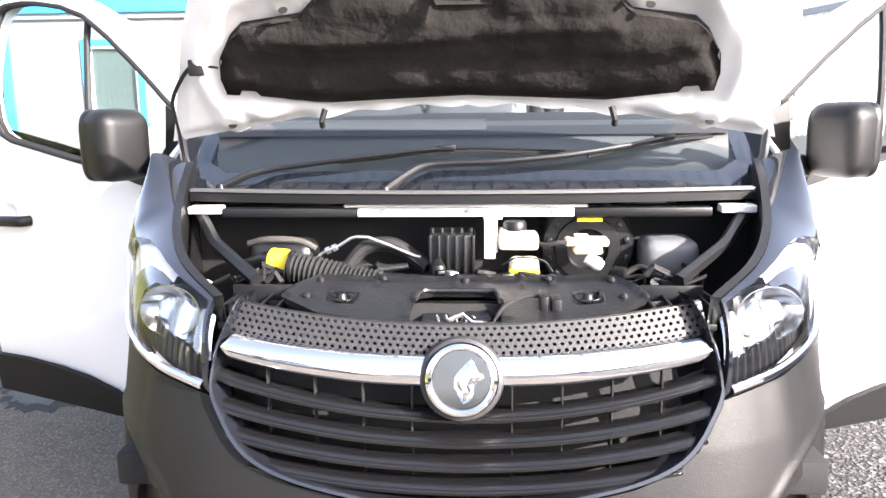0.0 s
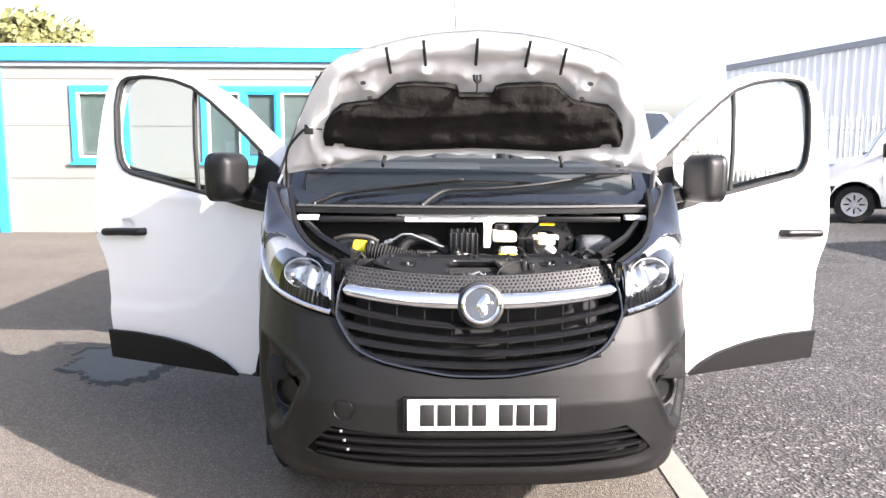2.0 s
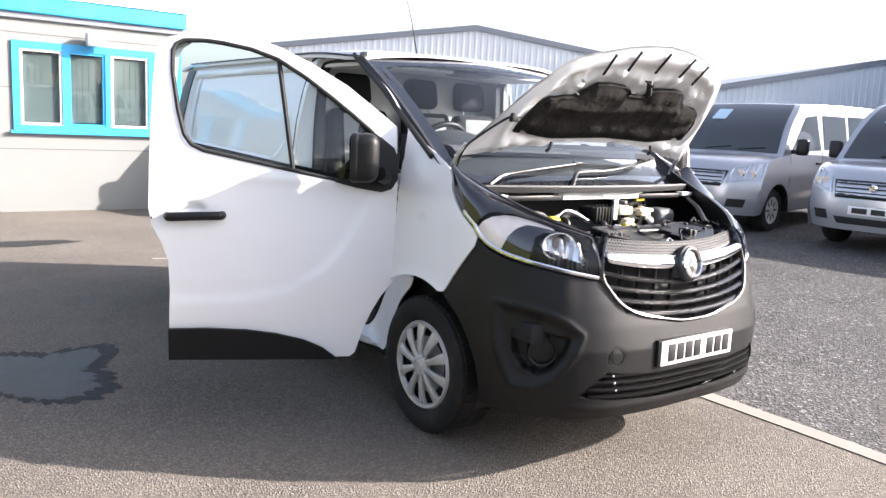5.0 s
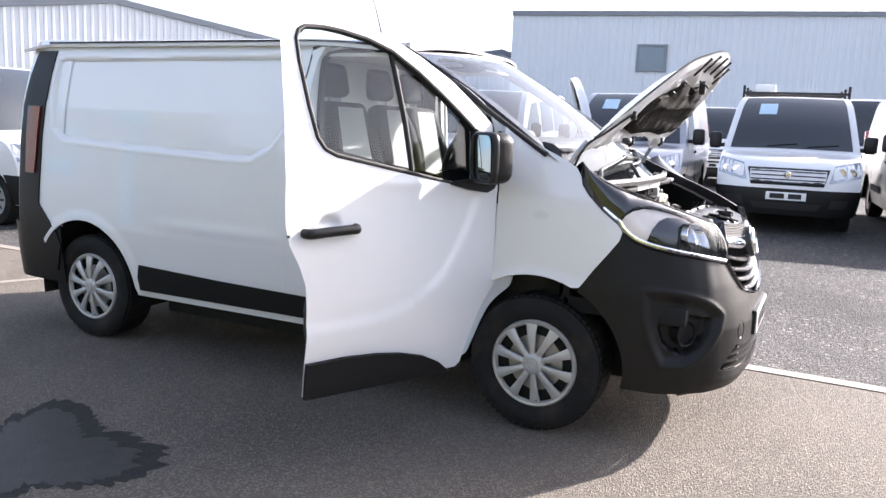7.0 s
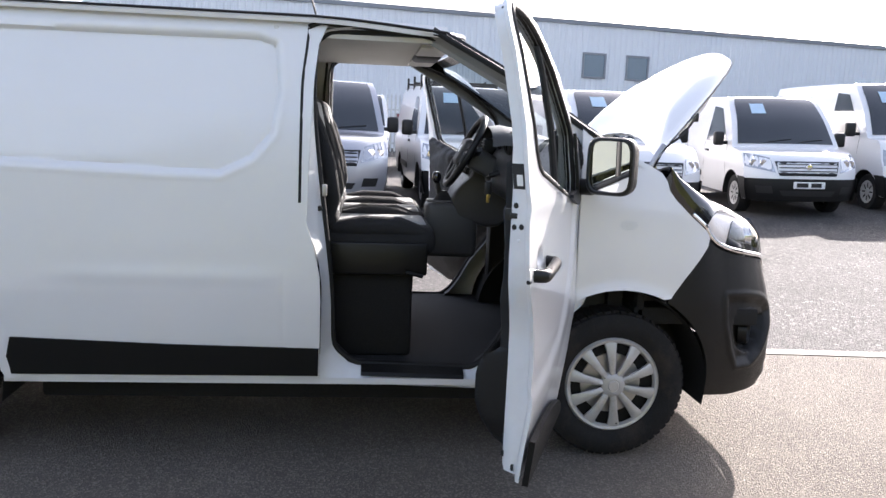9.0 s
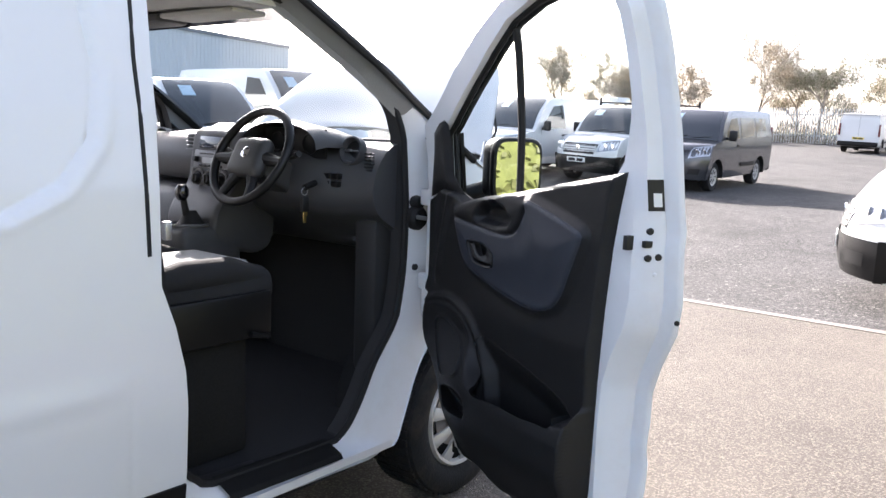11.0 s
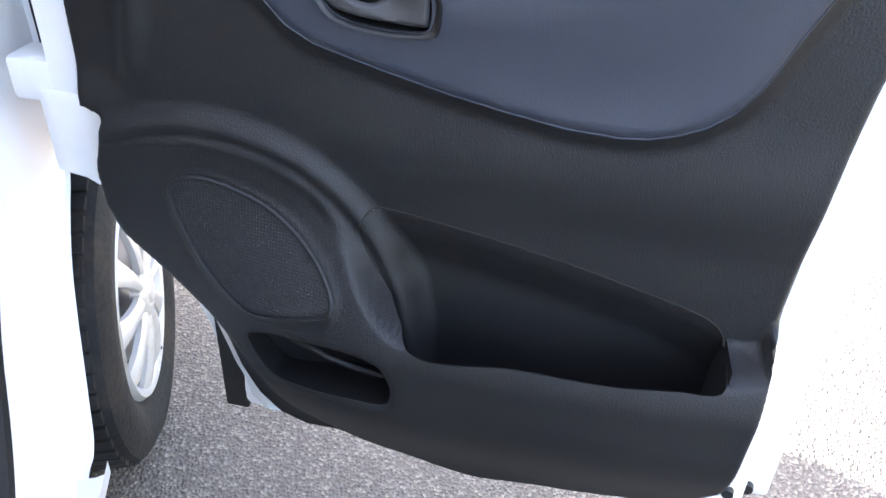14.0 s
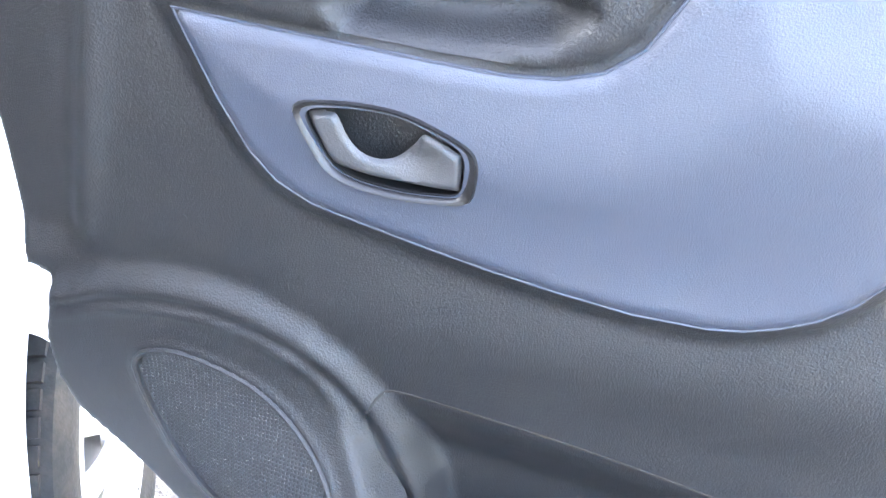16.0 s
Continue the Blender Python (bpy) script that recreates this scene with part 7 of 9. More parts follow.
    put("mirror_glass", v, f, M["mirror"], mo, "mirror glass", m=Matrix.Translation((0, 0.0655, 0)) @ Matrix.Rotation(side * radians(8), 4, "Z") @ Matrix.Rotation(radians(-2.2), 4, "X"))
    part("mirror_arm", tube([(side * 0.0, 0.07, 1.255), (side * 0.05, 0.075, 1.255), (side * 0.10, 0.11, 1.275)], 0.035, 12), M["bumper"], door)
    # inside
    v, f = sheet(CARD, lambda U, V: pt(U, V, -card_depth(U, V)), 0.0055 if full else 0.02, holes=[[tuple(np.array(BEZEL).mean(0) + (np.array(p) - np.array(BEZEL).mean(0)) * 0.86) for p in BEZEL], POCKET, CUP] if full else [], flip=not fl)
    card = put("door_card", v, f, M["card"], door, "dark grained plastic door card", sharp=70)
    SAILIN = [(0.072, 1.25), (0.080, 1.40), (0.088, 1.470), (0.125, 1.505), (0.16, 1.515), (0.185, 1.50), (0.195, 1.42), (0.215, 1.345), (0.26, 1.295), (0.30, 1.275), (0.16, 1.28)]
    v, f = sheet(SAILIN, lambda U, V: pt(U, V, iw(U, V) - 0.010 - 0.015 * ease(sdf(SAILIN, U, V), 0, 0.03)), 0.012, flip=not fl)
    put("inner_corner_trim", v, f, M["card"], card)
    rows = []
    e = np.array(even_line(CARD, 0.012))
    v, f = loft([pt(e[:, 0], e[:, 1], -0.0945), pt(e[:, 0], e[:, 1], -0.085)], closed=True, flip=fl)
    put("card_edge", v, f, M["card"], card)
    if not full:
        return door
    hole = [[tuple(np.array(BEZEL).mean(0) + (np.array(p) - np.array(BEZEL).mean(0)) * 0.86) for p in BEZEL]]
    v, f = sheet(BLUE, lambda U, V: pt(U, V, -card_depth(U, V) - 0.0035 * ease(sdf(BLUE, U, V), -0.0005, 0.005)), 0.007, holes=hole, flip=not fl)
    put("card_insert", v, f, M["blue"], card, "smooth blue-grey card insert", sharp=70)
    e = np.array(even_line(BLUE, 0.008))
    part("insert_seam", tube([tuple(p) for p in pt(e[:, 0], e[:, 1], -card_depth(e[:, 0], e[:, 1]) - 0.0005)], 0.0014, 6, closed=True), M["blue"], card)
    v, f = sheet(PULL, lambda U, V: pt(U, V, -card_depth(U, V) - 0.003), 0.006, flip=not fl)
    put("pull_handle", v, f, M["card"], card, "recessed pull handle", sharp=70)
    bc_ = np.array(BEZEL).mean(0)
    ring = lambda k: [tuple(bc_ + (np.array(p) - bc_) * k) for p in even_line(BEZEL, 0.006)]
    def loop(k, off):
        q = np.array(ring(k))
        return pt(q[:, 0], q[:, 1], -0.145 - off)
    v, f = loft([loop(1.01, -0.002), loop(1.005, 0.006), loop(0.985, 0.009), loop(0.93, 0.008), loop(0.89, 0.004), loop(0.872, 0.001), loop(0.865, -0.030), loop(0.6, -0.040)], closed=True, flip=fl)
    put("handle_bezel", v, f, M["black"], card, "dark handle bezel", sharp=60)
    q = np.array(ring(0.87))
    v, f = sheet([tuple(p) for p in ring(0.87)], lambda U, V: pt(U, V, -0.111 + 0 * U), 0.01, flip=not fl)
    put("handle_cup", v, f, M["card"], card)
    LEVER = [tuple(p) for p in smooth_line([(0.4042, 1.1317), (0.4076, 1.1349), (0.4242, 1.1358), (0.4286, 1.1326), (0.4359, 1.1172), (0.4446, 1.1068), (0.4553, 1.1014), (0.4680, 1.1004), (0.4787, 1.1045), (0.4894, 1.1154), (0.4962, 1.1249), (0.5011, 1.1254), (0.5255, 1.1145), (0.5289, 1.1100), (0.5289, 1.0855), (0.5255, 1.0823), (0.4982, 1.0823), (0.4592, 1.0850), (0.4349, 1.0896), (0.4232, 1.0946), (0.4144, 1.1091)], 110, closed=True)]
    v, f = sheet(LEVER, lambda U, V: pt(U, V, -0.1445 - 0.0045 * ease(sdf(LEVER, U, V), 0, 0.0035) + 0.009 * np.exp(-(np.hypot((U - 0.488) / 1.3, V - 1.107) / 0.018) ** 2)), 0.0028, thick=0.014, flip=fl)
    put("handle_lever", v, f, mat("grey_lever_plastic", (0.026, 0.0265, 0.028), 0.5, var=0.05, bump=0.12, bscale=600), card, "dark grey release lever", sharp=60)
    part("lever_screw", lathe([(0, 0.0), (0.009, 0.0), (0.010, 0.003), (0, 0.003)], 18, "x"), M["black"], card, m=Matrix.Translation((-side * 0.112, 0.476, 1.124)))
    v, f = sheet(SPK, lambda U, V: pt(U, V, -card_depth(U, V) - 0.002 + 0.001 * 0), 0.01, flip=not fl)
    put("speaker_grille", v, f, M["speaker"], card, "perforated speaker grille", sharp=70)
    e = np.array(even_line(SPK, 0.008))
    ce = e.mean(0)
    e2 = ce + (e - ce) * 1.045
    part("speaker_rim", tube([tuple(p) for p in pt(e2[:, 0], e2[:, 1], -card_depth(e2[:, 0], e2[:, 1]))], 0.0035, 6, closed=True), M["card"], card)
    e = np.array(even_line(POCKET, 0.0065))
    v, f = sheet(BIN, lambda U, V: pt(U, V, -pocket_floor(U, V)), 0.007, flip=not fl)
    put("door_pocket", v, f, M["card"], card, "deep moulded door pocket", sharp=179)
    n = np.roll(e, 1, 0) - np.roll(e, -1, 0)
    n = np.stack([n[:, 1], -n[:, 0]], 1) / np.linalg.norm(n, axis=1, keepdims=True)
    if np.mean(np.sum(n * (e - e.mean(0)), 1)) < 0:
        n = -n
    # rolled lip along the lower edge, then the end wall and the base of the bin
    k = [i for i in range(len(e)) if e[i, 1] < 0.80 and not (e[i, 1] > 0.735 and e[i, 0] > 0.6)]
    gap = int(np.argmax(np.diff(k))) + 1 if max(np.diff(k)) > 1 else 0
    k = k[gap:] + k[:gap]
    q, m, hi = e[k], n[k], card_depth(e[k, 0], e[k, 1])
    lip = []
    for o, dz in ((0.0, 0.0), (0.0015, 0.003), (0.004, 0.006), (0.008, 0.010), (0.03, 0.014)):
        a = q + m * o
        lip.append(pt(a[:, 0], a[:, 1], -np.maximum(hi - dz, 0.100)))
    v, f = loft(lip, flip=fl)
    put("pocket_lip", v, f, M["card"], card, "rolled lip of the door pocket", sharp=179)
    zz = np.linspace(0.57, 0.735, 8)
    v, f = loft([pt(0.9095 + 0 * zz, zz, -0.096 + 0 * zz), pt(0.9125 + 0 * zz, zz, -0.19 + 0 * zz)])
    put("pocket_end", v, f, M["card"], card)
    uu = np.linspace(0.46, 0.92, 24)
    v, f = loft([pt(uu, 0.572 + 0 * uu, -0.096 + 0 * uu), pt(uu, 0.576 + 0 * uu, -0.20 + 0 * uu)])
    put("pocket_base", v, f, M["card"], card)
    s = np.array(smooth_line(BIN[:11], 60))
    part("pocket_seam", tube([tuple(p) for p in pt(s[:, 0], s[:, 1], -card_depth(s[:, 0], s[:, 1]) + 0.0006)], 0.0016, 6), M["padblack"], card)
    e = np.array(even_line(CUP, 0.006))
    hi = card_depth(e[:, 0], e[:, 1])
    low = np.array([0.0, -0.022])
    v, f = loft([pt(e[:, 0], e[:, 1], -hi), pt(e[:, 0], e[:, 1] - 0.002, -hi + 0.006), pt(e[:, 0], e[:, 1] - 0.016, -0.135), pt(e[:, 0], e[:, 1] - 0.022, -0.118)], closed=True, flip=not fl)
    put("tray_wall", v, f, M["card"], card, sharp=60)
    v, f = sheet([tuple(p + low) for p in e], lambda U, V: pt(U, V, -0.119 + 0 * U), 0.02, flip=not fl)
    put("tray_back", v, f, M["card"], card, "small oval tray in the card")
    part("cup_divider", tube([tuple(p) for p in pt(np.array([0.36, 0.375, 0.40, 0.44, 0.49]), np.array([0.652, 0.622, 0.597, 0.584, 0.578]), np.array([-0.175, -0.155, -0.145, -0.142, -0.145]))], 0.005, 6), M["card"], card)
    # latch, label, plugs on the shut face
    def face(w, z):
        """How far out the rear shut face stands at depth w and height z."""
        k = int(np.argmin(np.abs(O[:, 1] - z) + 9.0 * (O[:, 0] < 0.9)))
        ws, us = [abs(r[k, 0]) * (-1 if r[k, 0] * side < 0 else 1) for r in rows_shut], [r[k, 1] for r in rows_shut]
        return float(np.interp(-w, [-q for q in ws], us))
    a, b = face(-0.092, 1.226), face(-0.074, 1.226)
    part("door_latch", boxes((side * -0.092 - 0.020, side * -0.092 + 0.020, a - 0.012, a + 0.003, 1.206, 1.242), (side * -0.070 - 0.018, side * -0.070 + 0.018, b - 0.01, b + 0.004, 1.216, 1.233), bev=0.002), M["ink"], door, "black latch slot")
    for w, z, r in ((-0.072, 1.256, 1.0), (-0.074, 1.190, 1.0), (-0.050, 1.193, 1.0), (-0.012, 1.034, 0.8), (-0.056, 1.150, 0.6)):
        part("latch_bolt", lathe([(0, 0.003), (0.006, 0.003), (0.009, 0.0), (0.009, -0.008), (0, -0.008)], 14, "y"), M["ink"] if z != 1.150 else M["pvc"], door, m=Matrix.Translation((side * w, face(w, z) + 0.001, z)) @ Matrix.Rotation(side * radians(25), 4, "Z") @ Matrix.Diagonal((r, 1, r, 1)))
    k = int(np.argmin(np.abs(O[:, 1] - 1.345) + 9.0 * (O[:, 0] < 0.9)))
    A, B, T = rows_shut[3][k], rows_shut[4][k], rows_shut[3][k + 1] - rows_shut[3][k - 1]
    T = T / T[2]
    nn = np.cross(B - A, T)
    nn *= (1 if nn[1] > 0 else -1) / np.linalg.norm(nn)
    def label(name, s0, s1, z0, z1, up, material, parent, text=""):
        rows = [[A + (B - A) * q + T * (z - A[2]) + nn * h for q in (s0, s1)] for z, h in ((z0, -0.001), (z0, up), (z1, up), (z1, -0.001))]
        v, f = loft(rows, flip=fl)
        return put(name, v, f, material, parent, text)
    lb = label("sticker", 0.02, 0.98, 1.307, 1.383, 0.001, M["ink"], door, "small black and white sticker")
    label("sticker_panel", 0.16, 0.66, 1.317, 1.350, 0.002, M["plate"], lb)
    for u, z, r in ((1.030, 0.392, 1.0), (0.992, 0.420, 0.85)):
        part("drain_plug", lathe([(0, -0.003), (0.010, -0.003), (0.012, 0.006), (0, 0.006)], 16, "x"), M["ink"], door, m=Matrix.Translation((side * (-0.052 if u > 1 else -0.093), u, z)) @ Matrix.Diagonal((side, r, r, 1)))
    # hinges and check strap
    for z in (0.93, 1.24):
        part("hinge", boxes((side * -0.06 - 0.03, side * -0.06 + 0.03, -0.035, 0.05, z - 0.03, z + 0.03), bev=0.008), M["innerwhite"], door, "white painted door hinge")
    LOBE = [(0.010, 0.922), (0.055, 0.922), (0.080, 0.915), (0.091, 0.902), (0.093, 0.886), (0.084, 0.855), (0.083, 0.765), (0.070, 0.790), (0.050, 0.800), (0.010, 0.806)]
    v, f = sheet(LOBE, lambda U, V: pt(U, V, -0.0905 - 0.004 * ease(sdf(LOBE, U, V), 0.0, 0.010)), 0.008, thick=0.004, flip=not fl)
    put("hinge_cover", v, f, M["innerwhite"], door, sharp=60)
    part("check_strap", tube([(side * -0.10, -0.03, 1.165), (side * -0.09, 0.03, 1.165)], 0.008), M["steel"], door)
    part("rubber_flap", boxes((side * -0.03 - 0.006, side * -0.03 + 0.006, 0.170, 0.212, 0.330, 0.57), bev=0.004), M["rubber"], door)
    return door


build_door(-1, 68.4, True)
build_door(1, 70.5, False)

# ---- door openings ----
OPEN_IN = [(2.218, 0.538), (2.226, 0.715), (2.254, 0.986), (2.289, 1.266), (2.320, 1.534), (2.318, 1.78), (2.29, 1.835), (2.23, 1.862), (1.929, 1.870), (1.793, 1.852), (1.545, 1.752), (1.321, 1.583), (1.262, 1.47), (1.256, 1.40), (1.259, 1.018), (1.285, 0.83), (1.31, 0.766), (1.409, 0.639), (1.470, 0.53), (1.518, 0.460), (1.56, 0.420), (1.625, 0.400), (2.082, 0.413), (2.15, 0.440), (2.20, 0.485)]
OPEN_OUT = [(2.266, 0.362), (2.267, 0.51), (2.266, 0.72), (2.271, 0.83), (2.296, 0.95), (2.335, 1.06), (2.333, 1.25), (2.318, 1.66), (2.305, 1.80), (2.26, 1.87), (2.12, 1.895), (1.99, 1.892), (1.87, 1.885), (1.755, 1.850), (1.41, 1.685), (1.17, 1.50), (1.120, 1.40), (1.09, 0.90), (1.085, 0.80), (1.10, 0.72), (1.155, 0.665), (1.205, 0.605), (1.245, 0.525), (1.295, 0.40), (1.335, 0.325), (1.42, 0.325), (2.0, 0.345)]


def even_closed(P, n, start):
    L_ = smooth_line(P, 600, closed=True)
    k = int(np.argmin(np.hypot(L_[:, 0] - start[0], L_[:, 1] - start[1])))
    L_ = np.roll(L_, -k, 0)
    return L_


for side in (-1, 1):
    A_ = even_closed(OPEN_IN, 600, (2.16, 0.445))
    B_ = even_closed(OPEN_OUT, 600, (2.266, 0.362))
    def match(L_, keys):
        idx = [int(np.argmin(np.hypot(L_[:, 0] - a, L_[:, 1] - b))) for a, b in keys] + [len(L_)]
        idx[0] = 0
        out = []
        for k in range(len(idx) - 1):
            q = np.linspace(idx[k], idx[k + 1], 40, endpoint=False).astype(int) % len(L_)
            out.append(L_[q])
        return np.vstack(out)
    inn = match(A_, [(2.16, 0.445), (2.226, 0.715), (2.318, 1.78), (1.929, 1.87), (1.262, 1.47), (1.31, 0.766), (1.56, 0.42)])
    outn = match(B_, [(2.266, 0.362), (2.266, 0.72), (2.305, 1.80), (1.99, 1.892), (1.17, 1.50), (1.20, 0.70), (1.42, 0.338)])
    o = flank(outn[:, 0], outn[:, 1], None, side)
    rec = ease(-outn[:, 0], -1.52, -1.37) * ease(-outn[:, 1], -1.52, -1.36)
    o[:, 0] = o[:, 0] * (1 - rec) + side * 0.838 * rec
    mid = outn * 0.55 + inn * 0.45
    m1 = flank(outn[:, 0], outn[:, 1], -0.018 + 0 * outn[:, 0], side)
    m1[:, 0] = m1[:, 0] * (1 - rec) + side * 0.830 * rec
    top = np.clip((inn[:, 1] - 1.2) / 0.7, 0, 1)
    xi = side * (0.785 - 0.06 * top)
    m2 = np.stack([side * ((0.848 - 0.075 * top) * (1 - rec) + 0.812 * rec), mid[:, 0], mid[:, 1]], 1)
    q = outn * 0.2 + inn * 0.8
    m3 = np.stack([side * (0.80 - 0.07 * top), q[:, 0], q[:, 1]], 1)
    m4 = np.stack([xi, inn[:, 0], inn[:, 1]], 1)
    v, f = loft([o, m1, m2, m3, m4], closed=True, flip=side > 0)
    put("door_aperture", v, f, M["innerwhite"], van, "white painted door aperture and sill", sharp=60)
    part("aperture_seal", tube([tuple(p) for p in m4[::3]], 0.013, 8, closed=True), M["rubber"], van, "black rubber door seal")
    # pillar trim inside the seal
    back = np.stack([side * (0.715 - 0.045 * top), inn[:, 0], inn[:, 1]], 1)
    v, f = loft([m4, back], closed=True, flip=side > 0)
    put("aperture_lining", v, f, M["lowtrim"], van)
    rows = [np.stack([side * np.full(30, xx), np.linspace(1.63, 2.09, 30), np.linspace(z0, z0 + 0.012, 30)], 1) for xx, z0 in ((0.862, 0.366), (0.852, 0.382), (0.79, 0.406), (0.765, 0.412))]
    v, f = loft(rows, flip=side > 0)
    put("step_plate", v, f, M["bumper"], van, "black plastic step plate")
    for y, z in ((1.195, 0.975), (2.29, 1.11)):
        part("aperture_bolt", lathe([(0, 0.006), (0.008, 0.006), (0.012, 0.002), (0.012, -0.008), (0, -0.008)], 16, "x"), M["ink"], van, m=Matrix.Translation((side * 0.815, y + (0.03 if y < 2 else -0.005), z)) @ Matrix.Rotation(0 if side > 0 else math.pi, 4, "Z"))
    part("check_boot", lathe([(0, 0.03), (0.035, 0.028), (0.045, 0.015), (0.046, -0.01), (0, -0.01)], 24, "x"), M["rubber"], van, "round rubber check strap boot", m=Matrix.Translation((side * 0.80, 1.215, 1.158)) @ Matrix.Rotation(0 if side > 0 else math.pi, 4, "Z"))
    part("check_boot_top", lathe([(0, 0.025), (0.022, 0.022), (0.028, -0.01), (0, -0.01)], 20, "x"), M["rubber"], van, m=Matrix.Translation((side * 0.80, 1.215, 1.215)) @ Matrix.Rotation(0 if side > 0 else math.pi, 4, "Z"))
    part("wiring_gaiter", tube([tuple(p) for p in smooth_line([(side * 0.86, 1.19, 1.30), (side * 0.87, 1.17, 1.35), (side * 0.855, 1.18, 1.42), (side * 0.84, 1.20, 1.46)], 24)], 0.016, 10, radii=[0.016 + 0.003 * (k % 2) for k in range(24)]), M["rubber"], van)
    q = np.linspace(1.14, 1.865, 20)
    part("rail_slot", tube([tuple(p) for p in flank(2.365 - 0.02 * ease(q, 1.6, 1.87), q, 0 * q + 0.005, side)], 0.010, 6), M["rubber"], van, "black guide rail on the pillar")
    q = np.linspace(0, 1, 24)
    part("roof_seal", tube([tuple(p) for p in flank(np.interp(q, [0, 0.08, 1], [2.345, 2.30, 1.80]), np.interp(q, [0, 0.08, 1], [1.87, 1.893, 1.870]), 0 * q + 0.014, side)], 0.012, 6), M["rubber"], van, "black rubber seal over the door opening")
    part("striker", boxes((side * 0.82 - 0.012, side * 0.82 + 0.012, 2.255, 2.275, 1.165, 1.215), bev=0.004), M["steel"], van)
    # footwell walls and kick panel
    part("kick_panel", boxes((min(side * 0.58, side * 0.70), max(side * 0.58, side * 0.70), 0.95, 1.32, 0.42, 1.25), bev=0.03), M["lowtrim"], van)

# ---- cab interior ----
part("cab_floor", boxes((-0.77, 0.77, 0.95, 2.46, 0.36, 0.405), (-0.72, 0.72, 0.88, 0.95, 0.40, 1.2)), mat("rubber_floor_mat", (0.016, 0.016, 0.017), 0.8, var=0.2, bump=0.4, bscale=200), van, "black rubber cab floor")
part("bulkhead", boxes((-0.78, 0.78, 2.47, 2.49, 0.40, 1.87), bev=0.004), M["lining"], van, "pale grey bulkhead")
v, f = sheet([(-0.74, 2.46), (-0.72, 1.80), (-0.3, 1.72), (0.3, 1.72), (0.72, 1.80), (0.74, 2.46)], lambda U, V: np.stack([U, V, 1.875 - 0.04 * np.abs(U) ** 2], 1), 0.08, thick=0.02)
put("roof_lining", v, f, M["lining"], van, "grey fabric roof lining")
for sx in (-1, 1):
    part("sun_visor", boxes((sx * 0.36 - 0.20, sx * 0.36 + 0.20, 1.72, 1.86, 1.825, 1.842, Matrix()), bev=0.008), M["lining"], van, "folded sun visor")
part("overhead_console", boxes((-0.14, 0.14, 1.72, 1.86, 1.815, 1.85), bev=0.02), M["dash"], van)

dash_prof = [(1.37, 1.12), (1.45, 1.17), (1.48, 1.25), (1.455, 1.34), (1.40, 1.405), (1.32, 1.432), (1.12, 1.425), (0.92, 1.395), (0.90, 1.10), (1.12, 1.0), (1.26, 1.05)]
X = np.linspace(-0.735, 0.05, 18)
cs = smooth_line(dash_prof, 44, closed=True)
rows = []
for x in X:
    sh = -0.10 * ease(abs(x), 0.35, 0.74)
    yy = cs[:, 0] + np.where(cs[:, 0] > 1.25, sh, 0)
    rows.append(np.stack([np.full(len(cs), x), yy, cs[:, 1]], 1))
v, f = loft(rows, closed=True, caps=True)
dash = put("dashboard", v, f, M["dash"], van, "dark grey moulded dashboard")
rows = [np.stack([X2, 0 * X2 + y - 0.10 * ease(np.abs(X2), 0.35, 0.74) * (y > 1.2), 0 * X2 + z], 1) for X2 in [np.linspace(-0.735, 0.735, 24)] for y, z in ((0.90, 1.385), (0.94, 1.408), (1.12, 1.433), (1.28, 1.441), (1.325, 1.440), (1.335, 1.430))]
put("dash_top", *loft(rows, flip=True), M["lowtrim"], dash, "dark soft top of the dashboard")
# passenger side: a deep rounded pad over the glovebox
def along(prof, n=44, x0=0.05, x1=0.735):
    cs = smooth_line(prof, n, closed=True)
    rows = []
    for x in np.linspace(x0, x1, 18):
        sh = -0.055 * ease(x, 0.25, 0.74) - 0.02 * ease(x, 0.62, 0.74)
        rows.append(np.stack([np.full(len(cs), x), cs[:, 0] + np.where(cs[:, 0] > 1.2, sh, 0), cs[:, 1]], 1))
    return loft(rows, closed=True, caps=True)
put("passenger_pad", *along([(1.43, 1.235), (1.478, 1.25), (1.506, 1.30), (1.503, 1.36), (1.47, 1.41), (1.40, 1.432), (1.12, 1.425), (0.92, 1.395), (0.92, 1.24), (1.2, 1.225)]), M["dash"], dash, "padded passenger side of the dashboard")
put("glovebox", *along([(1.40, 0.985), (1.50, 0.98), (1.565, 1.00), (1.59, 1.05), (1.582, 1.12), (1.565, 1.18), (1.535, 1.205), (1.45, 1.215), (1.10, 1.215), (1.02, 1.10), (1.15, 1.0)]), M["dash"], dash, "deep closed glovebox below the pad")
part("glovebox_latch", boxes((0.36, 0.44, 1.548, 1.560, 1.090, 1.115), bev=0.006), M["black"], dash, "black glovebox latch")
ring = []
for t in np.linspace(0, math.pi, 18):
    ring.append((-0.36 + 0.21 * math.cos(t), 0.075 * math.sin(t) ** 0.8))
rows = [[(a, 1.505, 1.395 + b * 1.25) for a, b in ring], [(a, 1.45, 1.405 + b * 1.25) for a, b in ring], [(a, 1.30, 1.40 + b * 1.0) for a, b in ring], [(a, 1.14, 1.415 + b * 0.1) for a, b in ring]]
put("binnacle", *loft(rows), M["dash"], dash, "hooded instrument binnacle")
part("instrument_panel", boxes((-0.53, -0.19, 1.41, 1.42, 1.36, 1.47), bev=0.004), M["ink"], dash)
for cx in (-0.45, -0.27):
    part("dial", lathe([(0.036, 0), (0.042, 0.0), (0.042, 0.006), (0.036, 0.006)], 28, "y", loop=True), M["black"], dash, m=Matrix.Translation((cx, 1.423, 1.415)))
